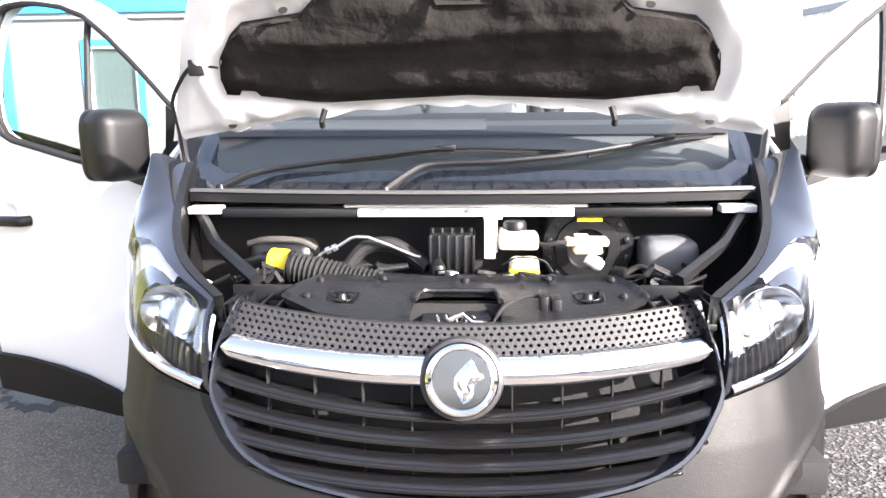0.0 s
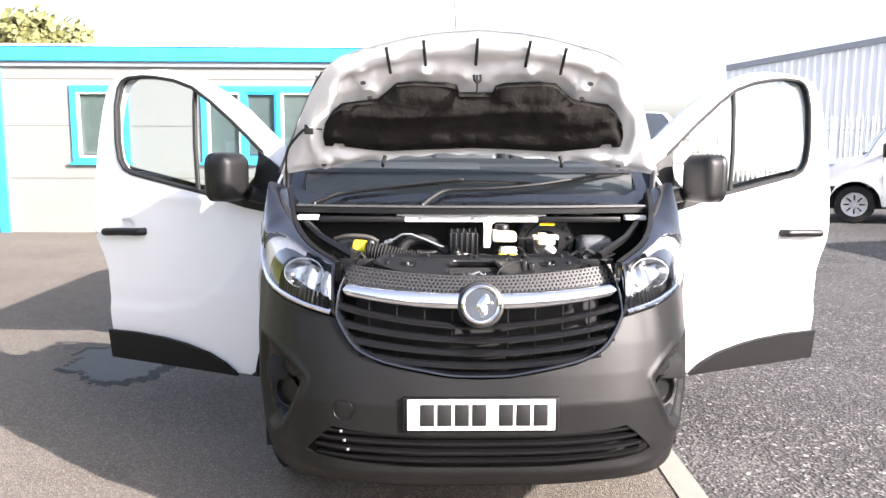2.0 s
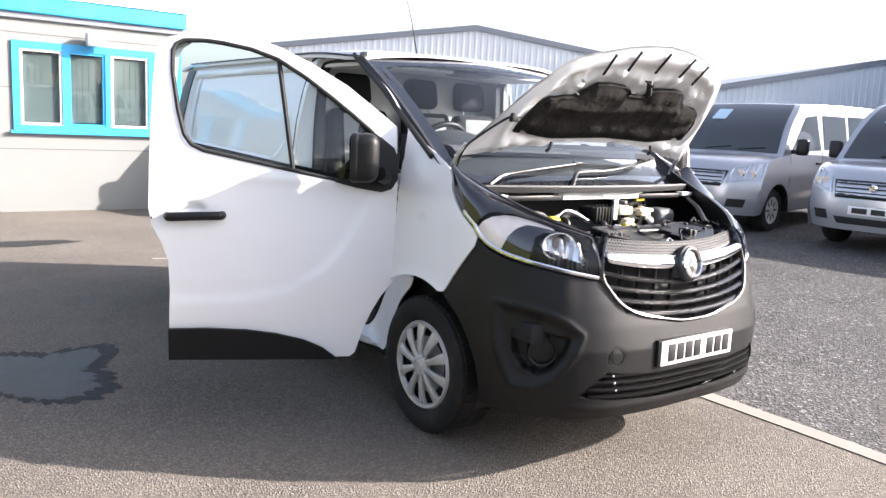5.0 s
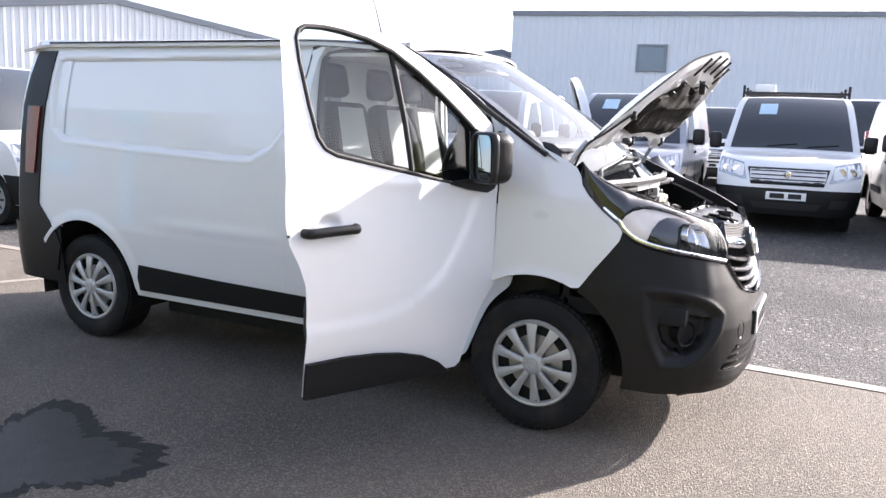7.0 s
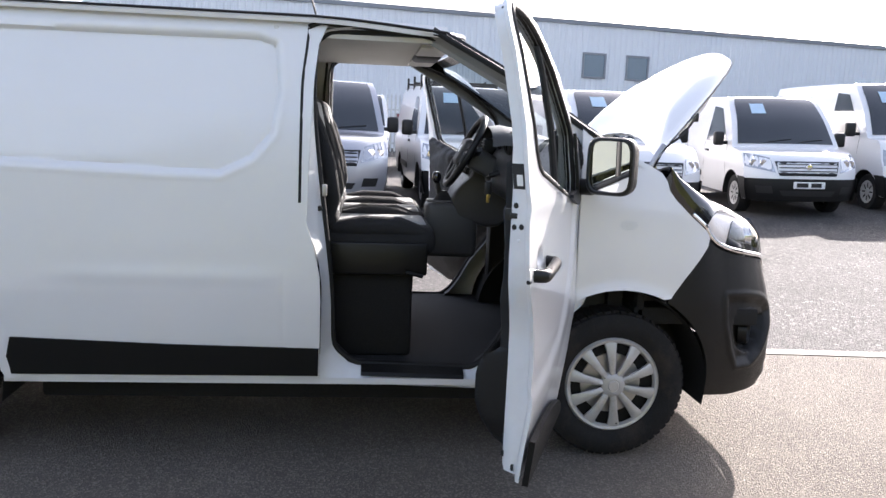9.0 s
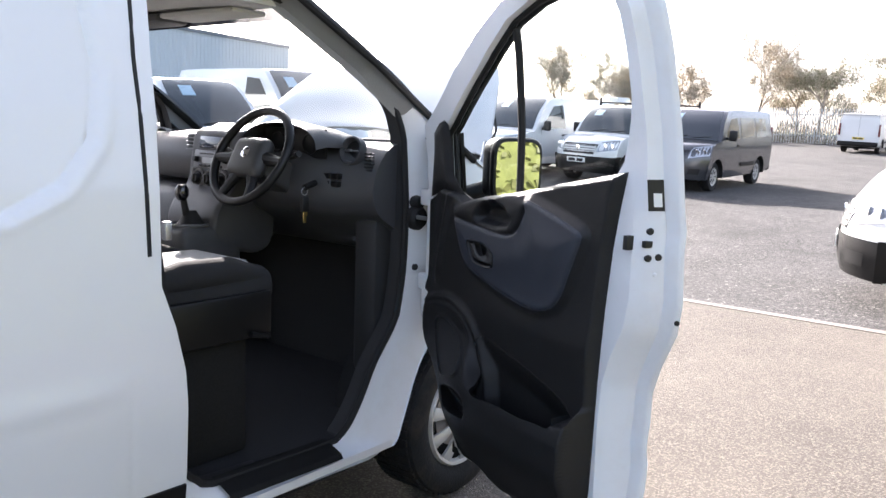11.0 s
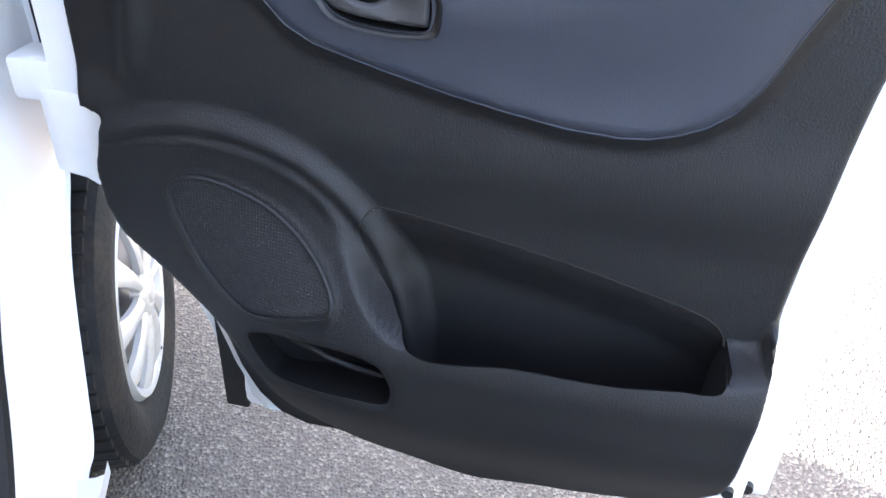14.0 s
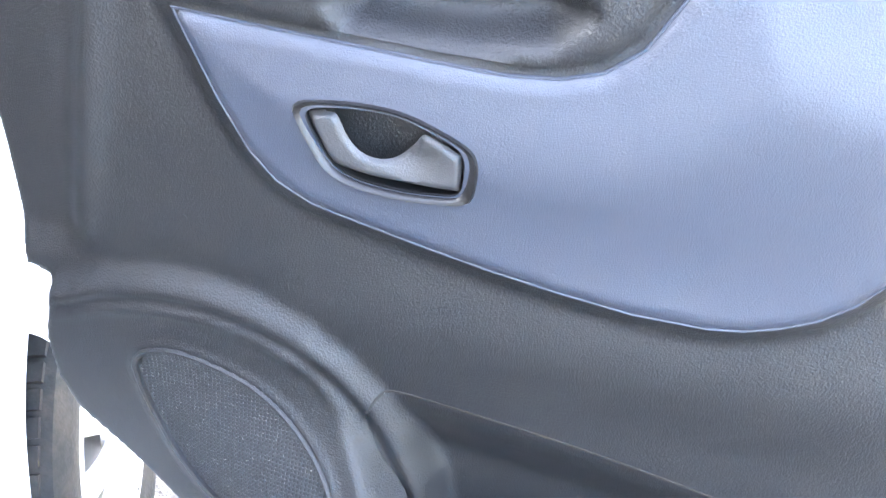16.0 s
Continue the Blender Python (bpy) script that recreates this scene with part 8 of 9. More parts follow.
for cx, cy, cz in ((-0.61, 1.425, 1.395), (0.61, 1.425, 1.395)):
    vent = part("air_vent", lathe([(0.040, 0.0), (0.047, 0.012), (0.054, 0.010), (0.056, -0.02), (0.040, -0.02)], 32, "y", loop=True), M["dash"], dash, "round air vent", m=Matrix.Translation((cx, cy - 0.06, cz)) @ Matrix.Rotation(radians(15), 4, "X"))
    part("vent_core", lathe([(0, -0.012), (0.041, -0.012), (0.041, -0.03), (0, -0.03)], 24, "y"), M["ink"], vent)
    part("vent_vane", boxes((-0.034, 0.034, -0.008, 0.004, -0.003, 0.003), (-0.004, 0.012, 0.002, 0.010, -0.005, 0.005), bev=0.002), M["steel"], vent)
for k in range(3):
    for j in range(2):
        part("switch", boxes((-0.60 + 0.045 * k, -0.565 + 0.045 * k, 1.40, 1.425, 1.262 + 0.028 * j, 1.284 + 0.028 * j), bev=0.003), M["black"], dash)
rows = []
cs = smooth_line([(1.36, 1.00), (1.58, 1.00), (1.635, 1.06), (1.635, 1.12), (1.603, 1.178), (1.553, 1.225), (1.538, 1.26), (1.528, 1.32), (1.512, 1.42), (1.495, 1.447), (1.45, 1.457), (1.36, 1.44)], 60, closed=True)
for x, k in ((-0.158, 0.93), (-0.150, 0.975), (-0.135, 1.0), (-0.05, 1.0), (0.05, 1.0), (0.135, 1.0), (0.150, 0.975), (0.158, 0.93)):
    rows.append(np.stack([np.full(len(cs), x), 1.40 + (cs[:, 0] - 1.40) * k, 1.23 + (cs[:, 1] - 1.23) * k], 1))
stack = put("centre_console", *loft(rows, closed=True, caps=True), M["dash"], dash, "centre console stack")
M["satin"] = mat("satin_grey_trim", (0.16, 0.16, 0.165), 0.38, var=0.04, metal=0.2)
panel = Matrix.Translation((0, 1.5295, 1.32)) @ Matrix.Rotation(radians(8.5), 4, "X")
part("screen", boxes((-0.095, 0.095, -0.004, 0.004, 0.055, 0.105), bev=0.004), M["gloss"], stack, "dark display above the radio", m=panel)
radio = part("radio", boxes((-0.118, 0.118, -0.006, 0.006, -0.022, 0.048), bev=0.005), M["satin"], stack, "grey radio with a pale display", m=panel)
part("radio_display", boxes((-0.06, 0.06, 0.006, 0.0075, -0.004, 0.018)), mat("grey_lcd", (0.42, 0.44, 0.46), 0.3, var=0.1, scale=40), radio)
part("radio_slot", boxes((-0.08, 0.08, 0.006, 0.007, 0.030, 0.036)), M["ink"], radio)
for cx in (-0.095, 0.095):
    part("radio_knob", lathe([(0, 0.018), (0.010, 0.017), (0.012, 0.0), (0, 0.0)], 18, "y"), M["black"], radio, m=Matrix.Translation((cx, 0.006, 0.010)))
for k in range(6):
    part("radio_button", boxes((-0.074 + 0.026 * k, -0.053 + 0.026 * k, 0.006, 0.0095, -0.019, -0.010), bev=0.0015), M["black"], radio)
for k, cx in enumerate((-0.075, 0.0, 0.075)):
    cup = part("knob_bezel", lathe([(0.030, -0.002), (0.032, 0.006), (0.037, 0.008), (0.041, 0.004), (0.041, -0.004)], 30, "y", loop=True), M["satin"], stack, "grey ring round the heater knob", m=panel @ Matrix.Translation((cx, 0.003, -0.068)))
    part("heater_knob", lathe([(0, 0.026), (0.018, 0.024), (0.022, 0.006), (0.030, 0.002), (0, 0.0)], 24, "y"), M["black"], cup)
    part("knob_bar", boxes((-0.004, 0.004, 0.022, 0.030, -0.016, 0.016), bev=0.002), M["black"], cup)
ring = [(0.125 * max(-1, min(1, 1.25 * math.cos(t))), 0.001, -0.068 + 0.050 * max(-1, min(1, 1.3 * math.sin(t)))) for t in np.linspace(0, 6.283185, 48, endpoint=False)]
part("heater_surround", tube(ring, 0.005, 8, closed=True), M["satin"], stack, "grey frame round the heater controls", m=panel)
part("stack_trim", boxes((-0.125, 0.125, 1.588, 1.604, 1.155, 1.172), bev=0.006), M["satin"], stack)
for sx in (-1, 1):
    vent = part("centre_vent", boxes((sx * 0.190 - 0.030, sx * 0.190 + 0.030, 1.43, 1.496, 1.308, 1.432), bev=0.010), M["ink"], dash, "tall slatted air vent")
    for k in range(7):
        part("vent_slat", boxes((sx * 0.190 - 0.027, sx * 0.190 + 0.027, 1.488, 1.503, 1.318 + 0.0155 * k, 1.3225 + 0.0155 * k), bev=0.0015), M["satin"], vent)
for k in range(6):
    part("demister_slat", boxes((-0.712, -0.676, 1.352, 1.366, 1.325 + 0.012 * k, 1.330 + 0.012 * k)), M["ink"], dash)
gear = part("gear_lever", tube([(-0.07, 1.675, 1.07), (-0.072, 1.70, 1.13), (-0.072, 1.713, 1.19)], 0.012, 10, radii=[0.022, 0.014, 0.012]), M["black"], van, "gear lever with leather gaiter")
part("gear_knob", lathe([(0, 0.03), (0.016, 0.028), (0.026, 0.012), (0.026, -0.012), (0.014, -0.03), (0, -0.03)], 20, "z"), M["gloss"], gear, m=Matrix.Translation((-0.072, 1.718, 1.215)))
part("gaiter", lathe([(0.02, 0.06), (0.035, 0.035), (0.05, 0.012), (0.062, 0.0), (0, 0.0)], 20, "z"), M["rubber"], gear, m=Matrix.Translation((-0.072, 1.68, 1.085)))
part("gaiter_ring", tube([(-0.072 + 0.066 * math.cos(t), 1.685 + 0.080 * math.sin(t), 1.092) for t in np.linspace(0, 6.283185, 32, endpoint=False)], 0.006, 8, closed=True), M["satin"], gear, "grey ring round the gaiter")
part("gear_plinth", boxes((-0.155, 0.02, 1.50, 1.775, 0.80, 1.090), bev=0.03, seg=3), M["dash"], gear)

sw = empty("steering_wheel", Matrix.Translation((-0.335, 1.605, 1.364)) @ Matrix.Rotation(radians(28), 4, "X"))
sw.parent = van
ring = [(0.186 * math.cos(t), 0.0, 0.186 * math.sin(t)) for t in np.linspace(0, 6.283185, 48, endpoint=False)]
part("rim", tube(ring, 0.0165, 12, closed=True), M["black"], sw, "black steering wheel rim")
bossv = bmesh.new()
box(bossv, -0.092, 0.092, -0.035, 0.03, -0.085, 0.070, bev=0.034, seg=4)
part("airbag_boss", bossv, mat("grey_boss_plastic", (0.05, 0.05, 0.05), 0.5, var=0.06, bump=0.1, bscale=400), sw, "grey airbag boss")
part("boss_badge", lathe([(0, 0.034), (0.016, 0.033), (0.022, 0.03), (0.022, 0.02), (0, 0.02)], 24, "y"), M["chrome"], sw)
for a, b in ((-1, 0.0), (1, 0.0)):
    part("spoke", tube([(a * 0.06, -0.01, 0.0), (a * 0.12, -0.008, -0.01), (a * 0.182, 0, -0.015)], 0.022, 10, radii=[0.03, 0.022, 0.018]), M["black"], sw)
    part("spoke", tube([(a * 0.03, -0.01, -0.05), (a * 0.06, -0.008, -0.11), (a * 0.075, 0, -0.168)], 0.018, 10, radii=[0.026, 0.018, 0.014]), M["foil"], sw)
part("column_shroud", boxes((-0.06, 0.06, -0.26, -0.03, -0.06, 0.05), bev=0.025, seg=3), M["dash"], sw)
part("stalk", tube([(-0.05, -0.05, 0.0), (-0.15, -0.045, 0.02), (-0.21, -0.03, 0.035)], 0.008, 8, radii=[0.007, 0.008, 0.012]), M["black"], sw)
part("stalk", tube([(0.05, -0.05, 0.0), (0.15, -0.045, 0.02), (0.21, -0.03, 0.035)], 0.008, 8, radii=[0.007, 0.008, 0.012]), M["black"], sw)
keys = tagged(empty("key_bunch", pose(-0.52, 1.51, 1.245)), "keys hanging from the ignition", "keys")
part("key_ring", tube([(0.0, 0.014 * math.cos(t), 0.014 * math.sin(t)) for t in np.linspace(0, 6.283, 20, endpoint=False)], 0.0018, 6, closed=True), M["steel"], keys)
part("fob", boxes((-0.008, 0.008, -0.016, 0.016, -0.075, -0.016), bev=0.005), M["ink"], keys)
part("key", boxes((-0.002, 0.002, -0.008, 0.006, -0.115, -0.075), (-0.003, 0.003, -0.012, 0.004, -0.09, -0.075), bev=0.001), mat("brass", (0.6, 0.45, 0.15), 0.3, metal=1), keys)
part("ignition", tube([(0, -0.05, 0.03), (0, 0.0, 0.014)], 0.012, 10), M["black"], keys)


def seat(x, w, grey, label):
    th = tagged(empty("seat", pose(x, 0, 0)), label, "seat", group="front seats")
    bm = bmesh.new()
    box(bm, -w, w, 1.76, 2.30, 0.885, 1.018, bev=0.055, seg=4)
    for q in bm.verts:
        q.co.z += 0.018 * math.cos(q.co.x / w * 1.5) * (1 if q.co.z > 0.97 else 0) - 0.02 * (q.co.y - 1.73)
    part("seat_cushion", bm, M["fabric"], th, "dark fabric cushion")
    bm = bmesh.new()
    box(bm, -w * 0.62, w * 0.62, 1.80, 2.25, 0.988, 1.034, bev=0.02, seg=3)
    part("cushion_centre", bm, M["fabricgrey"], th, "grey fabric centre panel")
    tilt = Matrix.Translation((0, 2.30, 1.0)) @ Matrix.Rotation(radians(-12), 4, "X")
    bm = bmesh.new()
    box(bm, -w, w, -0.07, 0.06, -0.02, 0.60, bev=0.05, seg=4)
    for q in bm.verts:
        q.co.x *= 1 - 0.18 * ease(q.co.z, 0.25, 0.6)
        if abs(q.co.x) > w * 0.55:
            q.co.y -= 0.03
    part("backrest", bm, M["fabric"], th, "dark fabric backrest", m=tilt)
    bm = bmesh.new()
    box(bm, -w * 0.70, w * 0.70, -0.102, -0.05, 0.04, 0.57, bev=0.022, seg=3)
    for q in bm.verts:
        q.co.x *= 1 - 0.16 * ease(q.co.z, 0.25, 0.6)
    part("backrest_centre", bm, M["fabricgrey"], th, "grey fabric centre panel", m=tilt)
    bm = bmesh.new()
    box(bm, -0.13, 0.13, -0.05, 0.05, 0.64, 0.84, bev=0.045, seg=4)
    part("headrest", bm, M["fabric"], th, m=tilt)
    for a in (-1, 1):
        part("bolster", tube([(a * w * 0.88, -0.055, 0.03), (a * w * 0.88, -0.090, 0.12), (a * w * 0.86, -0.095, 0.28), (a * w * 0.79, -0.085, 0.44), (a * w * 0.70, -0.065, 0.56)], 0.04, 12, radii=[0.024, 0.038, 0.041, 0.034, 0.022]), M["fabric"], th, m=tilt)
        part("cushion_bolster", tube([(a * w * 0.84, 1.81, 0.988), (a * w * 0.84, 1.93, 1.018), (a * w * 0.84, 2.10, 1.018), (a * w * 0.84, 2.24, 1.00)], 0.045, 12, radii=[0.030, 0.046, 0.048, 0.034]), M["fabric"], th)
        part("seam", tube([(a * w * 0.70, -0.094, 0.05), (a * w * 0.69, -0.095, 0.30), (a * w * 0.61, -0.093, 0.54)], 0.003, 6), M["ink"], th, m=tilt)
    for a in (-0.06, 0.06):
        part("headrest_post", tube([(a, 0, 0.58), (a, 0, 0.68)], 0.007), M["steel"], th, m=tilt)
    part("seat_base", boxes((-w * 0.86, w * 0.86, 1.86, 2.30, 0.405, 0.90), bev=0.02), M["dark"], th)
    if grey:
        part("side_cover", boxes((-w - 0.015, -w + 0.01, 1.80, 2.25, 0.80, 0.95), bev=0.012), M["black"], th)
        part("seat_lever", tube([(-w - 0.02, 1.82, 0.80), (-w - 0.03, 1.90, 0.82)], 0.01), M["black"], th)
    return th


seat(-0.43, 0.25, True, "dark driver's seat with grey centre panel")
seat(0.11, 0.22, False, "dark middle seat with grey centre panel")
seat(0.53, 0.22, False, "dark passenger seat with grey centre panel")
part("seat_belt", tube([(-0.73, 2.38, 1.55), (-0.71, 2.36, 1.1), (-0.70, 2.34, 0.6)], 0.012, 6), M["rubber"], van)

# ---- other vehicles in the yard ----
def yard_van(name, label, x, y, turn, colour, L=5.0, W=0.96, H=1.95, hood=1.12, nose=0.9, wb=(0.93, 4.0), roof_y=1.75, bumper="bumper", rack=False, glazed=False, grille=0.5, category="van", plain_nose=False, stickers=True, beacon=False, R=0.33, tail=True):
    z0 = float(np.minimum(gz(x, y), 3.0))
    ca, sa = math.cos(radians(turn)), math.sin(radians(turn))
    pitch = math.degrees(math.atan((float(gz(x - sa * wb[1], y + ca * wb[1])) - z0) / wb[1]))
    roll = -math.degrees(math.atan((float(gz(x + ca * W, y + sa * W)) - float(gz(x - ca * W, y - sa * W))) / (2 * W)))
    th = tagged(empty(name, pose(x, y, z0, pitch, roll, turn)), label, category, group="parked vehicles")
    prof = smooth_line([(0.03, 0.28), (0.0, 0.45), (0.0, 0.62), (0.03, 0.80), (0.12, 0.95), (0.35, hood - 0.06), (nose, hood), (nose + 0.08, hood + 0.06), ((nose + roof_y) / 2 - 0.02, (hood + H) / 2 + 0.05), (roof_y, H - 0.04), (roof_y + 0.3, H), (L * 0.6, H + 0.01), (L - 0.12, H - 0.02), (L - 0.03, H - 0.15), (L, 1.1), (L, 0.6), (L - 0.03, 0.32)], 110)
    rnd_ = lambda Y: 0.30 * ease(-Y, -0.9, 0.0) + 0.06 * ease(-Y, -2.5, -0.8) - 0.07 * ease(Y, L - 0.3, L)
    wz = lambda Z: W * np.interp(Z, [0.28, 0.5, 0.9, 1.2, H - 0.12, H], [0.93, 0.98, 1.0, 0.975, 0.86, 0.80])
    def strip(t, a, off=0.0):
        """A point of the skin over the top: t along the outline, a from -1 to 1 across."""
        t, a = np.asarray(t, float), np.asarray(a, float)
        k = t * (len(prof) - 1)
        Y, Z = np.interp(k, np.arange(len(prof)), prof[:, 0]), np.interp(k, np.arange(len(prof)), prof[:, 1])
        g = np.gradient(prof, axis=0)
        ny, nz = np.interp(k, np.arange(len(prof)), -g[:, 1]), np.interp(k, np.arange(len(prof)), g[:, 0])
        ln = np.hypot(ny, nz) + 1e-9
        return np.stack([a * wz(Z), Y + rnd_(Y) * np.abs(a) ** 3 + off * ny / ln, Z + off * nz / ln + 0.015 * (1 - a * a)], 1)
    tz = lambda zz, lo=0.0, hi=0.45: float(np.interp(zz, prof[:50, 1], np.arange(50) / (len(prof) - 1)))
    A = np.linspace(-1, 1, 13)
    rows = [strip(np.full(13, i / 109), A) for i in range(110)]
    v, f = loft(rows, flip=True)
    body_ = put("body", v, f, M[colour], th, "", sharp=40)
    low = [(wb[1] + 0.42, 0.30), (wb[1] + 0.40, 0.34)] + [(wb[1] + (R + 0.08) * math.cos(q), 0.33 + (R + 0.08) * math.sin(q)) for q in np.linspace(0.1, math.pi - 0.1, 10)] + [(wb[1] - 0.42, 0.30), (wb[0] + 0.42, 0.30)]
    low += [(wb[0] + (R + 0.08) * math.cos(q), 0.33 + (R + 0.08) * math.sin(q)) for q in np.linspace(0.1, math.pi - 0.1, 10)] + [(wb[0] - 0.42, 0.29)]
    side_poly = [(p[0] + float(rnd_(p[0])), p[1]) for p in prof[::2]]
    side_poly = [q for q in side_poly] + [q for q in low if q[0] < L - 0.1]
    for sd in (-1, 1):
        v, f = sheet(side_poly, lambda U, V: np.stack([sd * wz(V), U, V], 1), 0.10, flip=sd > 0)
        put("side", v, f, M[colour], th, "", sharp=50)
        win = [(nose + 0.38, hood + 0.07), (roof_y + 0.12, H - 0.20), (roof_y + 0.55, H - 0.16), (roof_y + 0.62, hood + 0.08)]
        v, f = sheet(win, lambda U, V: np.stack([sd * (wz(V) + 0.006), U, V], 1), 0.12, flip=sd > 0)
        put("side_window", v, f, M["darkglass"], th)
        if glazed:
            for y0, y1 in ((roof_y + 0.75, roof_y + 1.7), (roof_y + 1.8, L - 0.5)):
                v, f = sheet([(y0, hood + 0.08), (y0, H - 0.16), (y1, H - 0.17), (y1, hood + 0.10)], lambda U, V: np.stack([sd * (wz(V) + 0.006), U, V], 1), 0.15, flip=sd > 0)
                put("side_window", v, f, M["darkglass"], th)
        v, f = sheet([(roof_y + 0.75, 0.62), (roof_y + 0.75, 0.52), (L - 1.4, 0.52), (L - 1.4, 0.62)], lambda U, V: np.stack([sd * (wz(V) + 0.012), U, V], 1), 0.2, thick=0.01, flip=sd > 0)
        put("rubbing_strip", v, f, M["bumper"], th)
        for seam in (nose + 0.36, roof_y + 0.68, roof_y + 1.75):
            part("door_gap", tube([(sd * (float(wz(z)) + 0.001), seam, z) for z in (0.45, 0.8, 1.1, hood + 0.05)], 0.004, 4), M["ink"], th)
        part("door_handle", boxes((sd * W - 0.01, sd * W + 0.02, roof_y + 0.42, roof_y + 0.60, 1.0, 1.04), bev=0.006), M["black"], th)
        ta, tb = tz(0.74), tz(0.97)
        v, f = sheet([(ta, 0.56), (tb, 0.62), (tb + 0.02, 0.97), (ta + 0.012, 0.985)], lambda U, V: strip(U, sd * V, 0.008), 0.03, flip=sd < 0)
        hl_ = put("headlamp", v, f, M["lampglass"], th, "clear headlamp")
        for q in (0.72, 0.86):
            part("reflector", lathe([(0, 0.0), (0.05, 0.0), (0.06, 0.01), (0.0, 0.012)], 16, "y"), M["chrome"], hl_, m=Matrix.Translation(strip(np.array([(ta + tb) / 2 + 0.004]), np.array([sd * q]), 0.004)[0]))
        ma = part("mirror", boxes((sd * (W + 0.13) - 0.09, sd * (W + 0.13) + 0.09, nose + 0.34, nose + 0.46, hood + 0.02, hood + 0.27), bev=0.04, seg=3), M["black"], th, "black door mirror")
        part("mirror_stem", boxes((min(sd * (W - 0.06), sd * (W + 0.08)), max(sd * (W - 0.06), sd * (W + 0.08)), nose + 0.37, nose + 0.43, hood + 0.04, hood + 0.10), bev=0.01), M["black"], ma)
        v, f = sheet([(tz(0.40), 0.60), (tz(0.52), 0.62), (tz(0.52), 0.86), (tz(0.40), 0.84)], lambda U, V: strip(U, sd * V, 0.022), 0.03, flip=sd < 0)
        put("fog_lamp", v, f, M["ink"], th)
        if tail:
            part("tail_lamp", boxes((sd * W * 0.93 - 0.06, sd * W * 0.93 + 0.03, L - 0.09, L + 0.012, 0.85, 1.45), bev=0.015), M["red"], th, "red tail lamp")
        for wy in wb:
            wh = empty("wheel", pose(sd * (W - 0.10), wy, 0.33, 0, 0, 0 if sd > 0 else 180))
            wh.parent = th
            part("tyre", lathe([(0.20, -0.19), (0.31, -0.19), (R, -0.16), (R, -0.02), (0.31, 0.02), (0.21, 0.02)], 32, "x", loop=True), M["tyre"], wh)
            part("rim", lathe([(0.0, 0.012), (0.05, 0.015), (0.06, 0.0), (0.17, 0.006), (0.205, 0.018), (0.215, 0.0), (0.2, -0.08), (0, -0.08)], 32, "x"), M["silver"], wh)
            part("rim_gaps", boxes(*[(0.004, 0.009, 0.075, 0.165, -0.014, 0.014, Matrix.Rotation(6.283 * k / 8, 4, "X")) for k in range(8)], bev=0.002), M["ink"], wh)
            v, f = loft([np.stack([np.full(14, sd * xx), wy + (R + 0.07) * np.cos(np.linspace(-0.1, 3.24, 14)), np.maximum(0.33 + (R + 0.07) * np.sin(np.linspace(-0.1, 3.24, 14)), 0.2)], 1) for xx in (W - 0.02, W - 0.35)])
            put("arch_liner", v, f, M["dark"], th)
    ta, tb = tz(0.32), tz(0.64)
    tt = np.linspace(0.0, tb, 8)
    rows = [strip(np.full(17, t), np.linspace(-1, 1, 17), 0.016) for t in tt]
    v, f = loft(rows, flip=True)
    put("front_bumper", v, f, M[bumper], th, "", sharp=50)
    for sd in (-1, 1):
        v, f = sheet([(0.30, 0.28), (0.30, 0.66), (wb[0] - 0.30, 0.66), (wb[0] - 0.38, 0.50), (wb[0] - 0.42, 0.30)], lambda U, V: np.stack([sd * (wz(V) + 0.010), U, V], 1), 0.1, flip=sd > 0)
        put("bumper_side", v, f, M[bumper], th)
    v, f = sheet([(tz(0.69), -grille), (tz(0.69), grille), (tz(0.92), grille + 0.06), (tz(0.92), -grille - 0.06)], lambda U, V: strip(U, V, 0.009), 0.04, flip=False)
    gr = put("grille", v, f, M["ink"], th, "dark grille")
    for k in range(4):
        q = strip(np.full(14, tz(0.71 + 0.055 * k)), np.linspace(-grille, grille, 14), 0.012)
        part("grille_bar", tube([tuple(p) for p in q], 0.008, 6), M["moulding"], gr)
    part("badge", lathe([(0, -0.03), (0.045, -0.028), (0.055, -0.01), (0, 0.0)], 24, "y"), M["chrome"], gr, m=Matrix.Translation(strip(np.array([tz(0.83)]), np.array([0.0]), 0.0)[0]))
    v, f = sheet([(tz(0.36), -0.45), (tz(0.36), 0.45), (tz(0.45), 0.5), (tz(0.45), -0.5)], lambda U, V: strip(U, V, 0.022), 0.04)
    put("lower_intake", v, f, M["ink"], gr)
    pl = part("number_plate", boxes((-0.26, 0.26, -0.034, -0.022, 0.50, 0.61), bev=0.002), M["plate"], th, "white number plate")
    part("character_bar", boxes((-0.21, -0.02, -0.037, -0.033, 0.52, 0.59)), M["ink"], pl)
    part("character_bar", boxes((0.03, 0.20, -0.037, -0.033, 0.52, 0.59)), M["ink"], pl)
    if tail:
        pl = part("number_plate", boxes((-0.26, 0.26, L + 0.01, L + 0.022, 0.68, 0.79), bev=0.002), M["plateyellow"], th, "yellow rear number plate")
        part("character_bar", boxes((-0.21, -0.02, L + 0.021, L + 0.025, 0.70, 0.77), (0.03, 0.20, L + 0.021, L + 0.025, 0.70, 0.77)), M["ink"], pl)
    # windscreen
    i0, i1 = int(np.argmin(np.hypot(prof[:, 0] - nose - 0.06, prof[:, 1] - hood - 0.04))) / 109, int(np.argmin(np.hypot(prof[:, 0] - roof_y, prof[:, 1] - H + 0.04))) / 109
    v, f = sheet([(i0, -0.90), (i0, 0.90), (i1, 0.88), (i1, -0.88)], lambda U, V: strip(U, V, 0.010), 0.012)
    ws = put("windscreen", v, f, M["darkglass"], th, "dark windscreen")
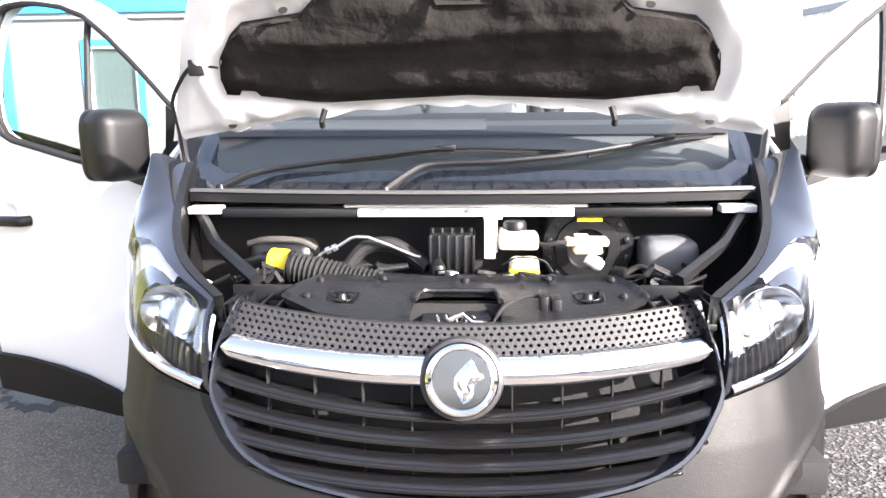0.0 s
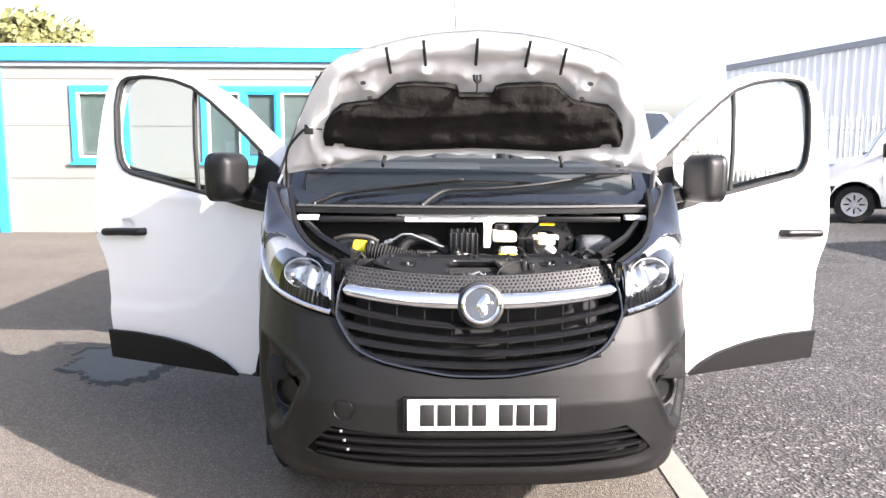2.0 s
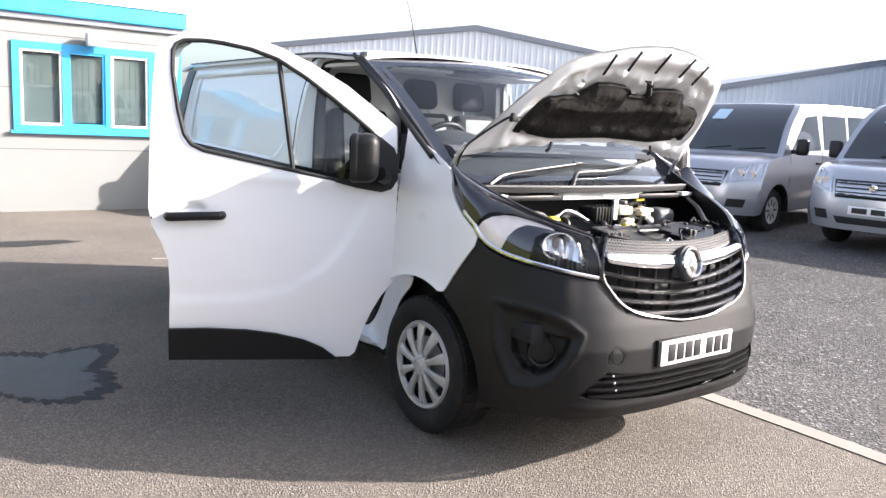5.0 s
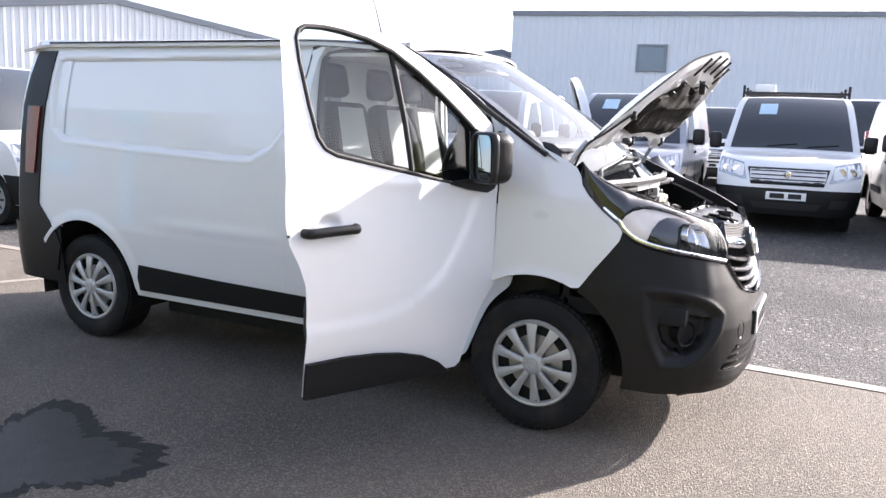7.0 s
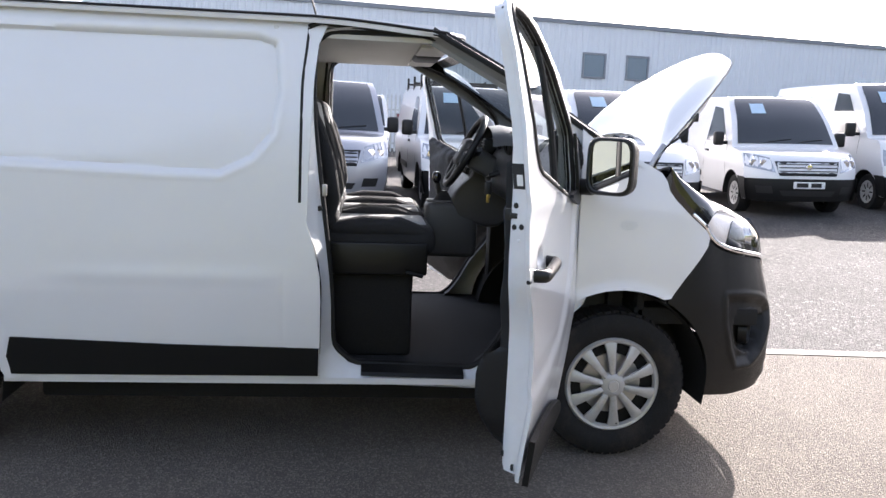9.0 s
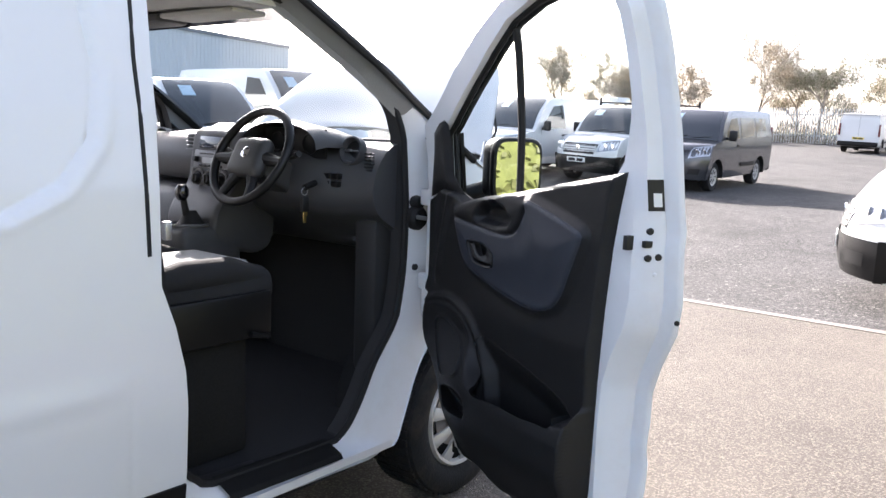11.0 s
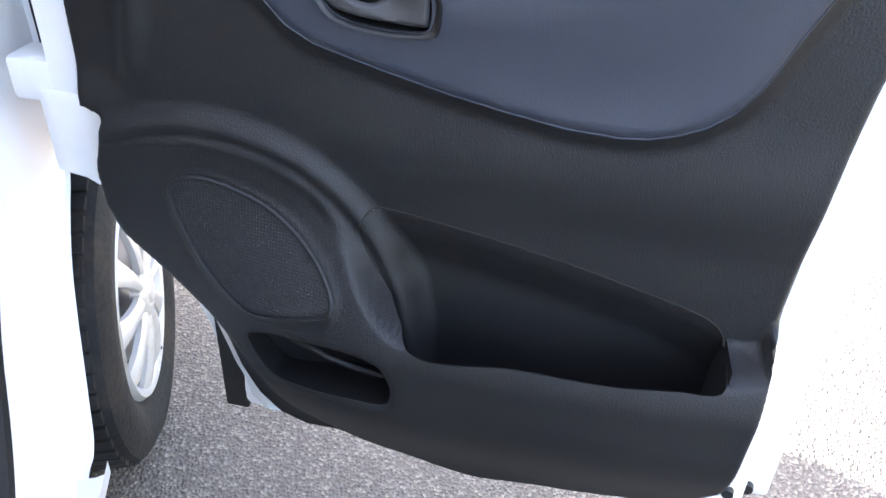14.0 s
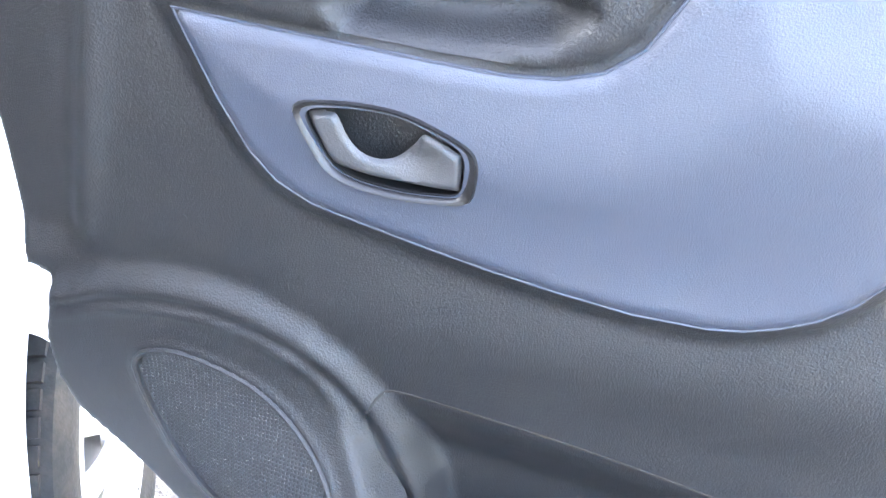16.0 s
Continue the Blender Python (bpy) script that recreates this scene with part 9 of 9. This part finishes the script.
    if stickers:
        v, f = sheet([(i0 + (i1 - i0) * 0.58, -0.58), (i0 + (i1 - i0) * 0.58, -0.28), (i0 + (i1 - i0) * 0.82, -0.28), (i0 + (i1 - i0) * 0.82, -0.58)], lambda U, V: strip(U, V, 0.018), 0.012)
        put("price_sticker", v, f, M["sticker"], ws, "pale blue price sticker")
    for k in (-0.35, 0.25):
        q = strip(np.linspace(i0 + 0.004, i0 + 0.012, 6), np.linspace(k, k + 0.45, 6), 0.014)
        part("wiper", tube([tuple(p) for p in q], 0.01, 5), M["rubber"], ws)
    if tail:
        part("rear_gap", tube([(0, L + 0.004, z) for z in (0.6, 1.0, 1.5, H - 0.12)], 0.006, 4), M["ink"], th)
    if tail:
        part("rear_bumper", boxes((-W * 0.95, W * 0.95, L - 0.04, L + 0.05, 0.34, 0.58), bev=0.03), M["bumper"], th)
    part("underbody", boxes((-W * 0.75, W * 0.75, 0.3, L - 0.2, 0.25, 0.55)), M["dark"], th)
    if rack:
        for ry in (roof_y + 0.4, roof_y + 1.5, roof_y + 2.6):
            part("rack_bar", boxes((-0.80, 0.80, ry, ry + 0.05, H + 0.06, H + 0.10), bev=0.008), M["black"], th)
            for sd in (-1, 1):
                part("rack_foot", boxes((sd * 0.78 - 0.02, sd * 0.78 + 0.02, ry, ry + 0.05, H - 0.08, H + 0.20), bev=0.006), M["black"], th)
        part("rack_box", boxes((-0.62, -0.30, roof_y + 0.5, roof_y + 1.0, H + 0.10, H + 0.22), bev=0.02), M["pvc"], th)
    if beacon:
        part("beacon", lathe([(0, 0.13), (0.05, 0.125), (0.065, 0.08), (0.065, 0.02), (0.075, 0.0), (0, 0.0)], 20, "z"), M["amber"], th, "amber beacon", m=Matrix.Translation((0.1, roof_y + 0.35, H)))
    return th


M["darkglass"] = mat("dark_vehicle_glass", (0.022, 0.027, 0.031), 0.06, var=0.3, scale=3, coat=1)
M["lampglass"] = mat("headlamp_glass", (0.42, 0.44, 0.47), 0.08, metal=0.4, var=0.4, scale=22, coat=1)
M["sticker"] = mat("pale_sticker", (0.45, 0.60, 0.72), 0.5, var=0.1)
W_ = "white panel van parked on the gravel"
yard_van("panel_van", "white panel van with a roof rack parked on gravel", 7.60, 0.28, -87, "white", rack=True, bumper="bumper")
yard_van("panel_van", "white panel van with dark lower bumper on gravel", 7.2, -2.17, -84, "white", L=4.8, H=1.98, hood=1.18, bumper="bumper")
yard_van("panel_van", "silver panel van with dark grille on gravel", 7.15, 5.30, -84, "vansilver", glazed=True, bumper="vansilver", hood=1.15)
yard_van("panel_van", "pale silver panel van with wide dark grille", 7.35, 2.70, -87, "vansilver", bumper="vansilver", hood=1.15)
yard_van("panel_van", W_, 8.2, -5.2, -95, "white", H=2.0)
yard_van("panel_van", W_, 8.5, -7.9, -93, "white", H=2.3, hood=1.3)
yard_van("panel_van", "white small van parked side on beyond the gravel", 6.85, 12.0, -118, "white", L=4.4, W=0.85, H=1.86, wb=(0.85, 3.55), roof_y=1.55)
yard_van("panel_van", W_, 16.0, 2.5, -92, "white", H=2.0, stickers=False)
yard_van("panel_van", W_, 16.5, -0.8, -92, "white", H=2.3, stickers=False)
yard_van("panel_van", W_, 15.5, 9.5, -92, "white", H=2.3, stickers=False)
yard_van("panel_van", W_, 16.5, 12.5, -92, "white", H=2.0, stickers=False)
yard_van("panel_van", "white panel van parked behind the open van", 2.9, 13.2, 0, "white", H=2.0, stickers=False).matrix_basis = pose(2.85, 8.2, 0, 0, 0, 0)
yard_van("panel_van", "white panel van facing the yard across gravel", 8.9, -12.8, 176, "white", rack=False)
yard_van("panel_van", "small white van with dark bumper across gravel", 6.45, -13.3, 172, "white", L=4.3, W=0.88, H=1.82, wb=(0.85, 3.45), roof_y=1.5, rack=True)
yard_van("people_carrier", "dark grey people carrier parked across gravel", 4.45, -13.7, 179, "vangrey", L=4.7, W=0.90, H=1.83, wb=(0.88, 3.8), roof_y=1.6, glazed=True, bumper="vangrey", category="car")
yard_van("panel_van", "bright blue van parked beyond the row", 13.4, -8.6, -93, "vanblue", H=1.98, bumper="vanblue")
yard_van("panel_van", W_, 13.6, -11.6, -95, "white", H=2.0)
for k, (vx, vy) in enumerate(((5.6, -40.5), (2.1, -41.5), (-1.0, -42.5))):
    yard_van("panel_van", "white van parked with its back to the yard", vx, vy - 4.8, 180 + 180, "white", H=1.95, stickers=False)

# dropside truck
truck = yard_van("dropside_truck", "white dropside truck with amber beacon on gravel", -0.99, -5.14, 101, "white", L=2.55, W=0.99, H=2.24, hood=1.28, nose=0.75, wb=(0.88, 4.75), roof_y=1.55, bumper="bumper", category="truck", stickers=False, beacon=True, R=0.345, tail=False)
part("chassis_rail", boxes((-0.45, -0.33, 2.0, 6.4, 0.62, 0.82), (0.33, 0.45, 2.0, 6.4, 0.62, 0.82)), M["pvc"], truck)
bed = part("bed", boxes((-1.03, 1.03, 2.75, 6.5, 0.92, 1.02), bev=0.01), M["greydark"], truck, "dropside load bed")
for sd in (-1, 1):
    for k in range(3):
        part("side_board", boxes((sd * 1.03 - 0.02, sd * 1.03 + 0.02, 2.8, 6.5, 1.03 + 0.14 * k, 1.165 + 0.14 * k), bev=0.006), M["pvc"], bed, "white dropside board")
    part("mudguard", boxes((sd * 0.80 - 0.15, sd * 0.80 + 0.15, 4.30, 5.20, 0.76, 0.80), bev=0.02), M["black"], truck)
    part("side_guard", boxes((sd * 0.98 - 0.02, sd * 0.98 + 0.02, 2.6, 4.1, 0.55, 0.85), bev=0.01), M["pvc"], truck)
part("headboard", boxes((-1.0, 1.0, 2.72, 2.80, 1.0, 2.35), bev=0.01), M["black"], bed)
part("tail_board", boxes((-1.03, 1.03, 6.48, 6.52, 1.03, 1.45), bev=0.006), M["pvc"], bed)
part("load", boxes((-0.6, 0.2, 3.4, 4.6, 1.03, 1.62), (-0.2, 0.7, 4.8, 5.8, 1.03, 1.58), bev=0.03), M["pvc"], bed, "white boxes on the load bed")
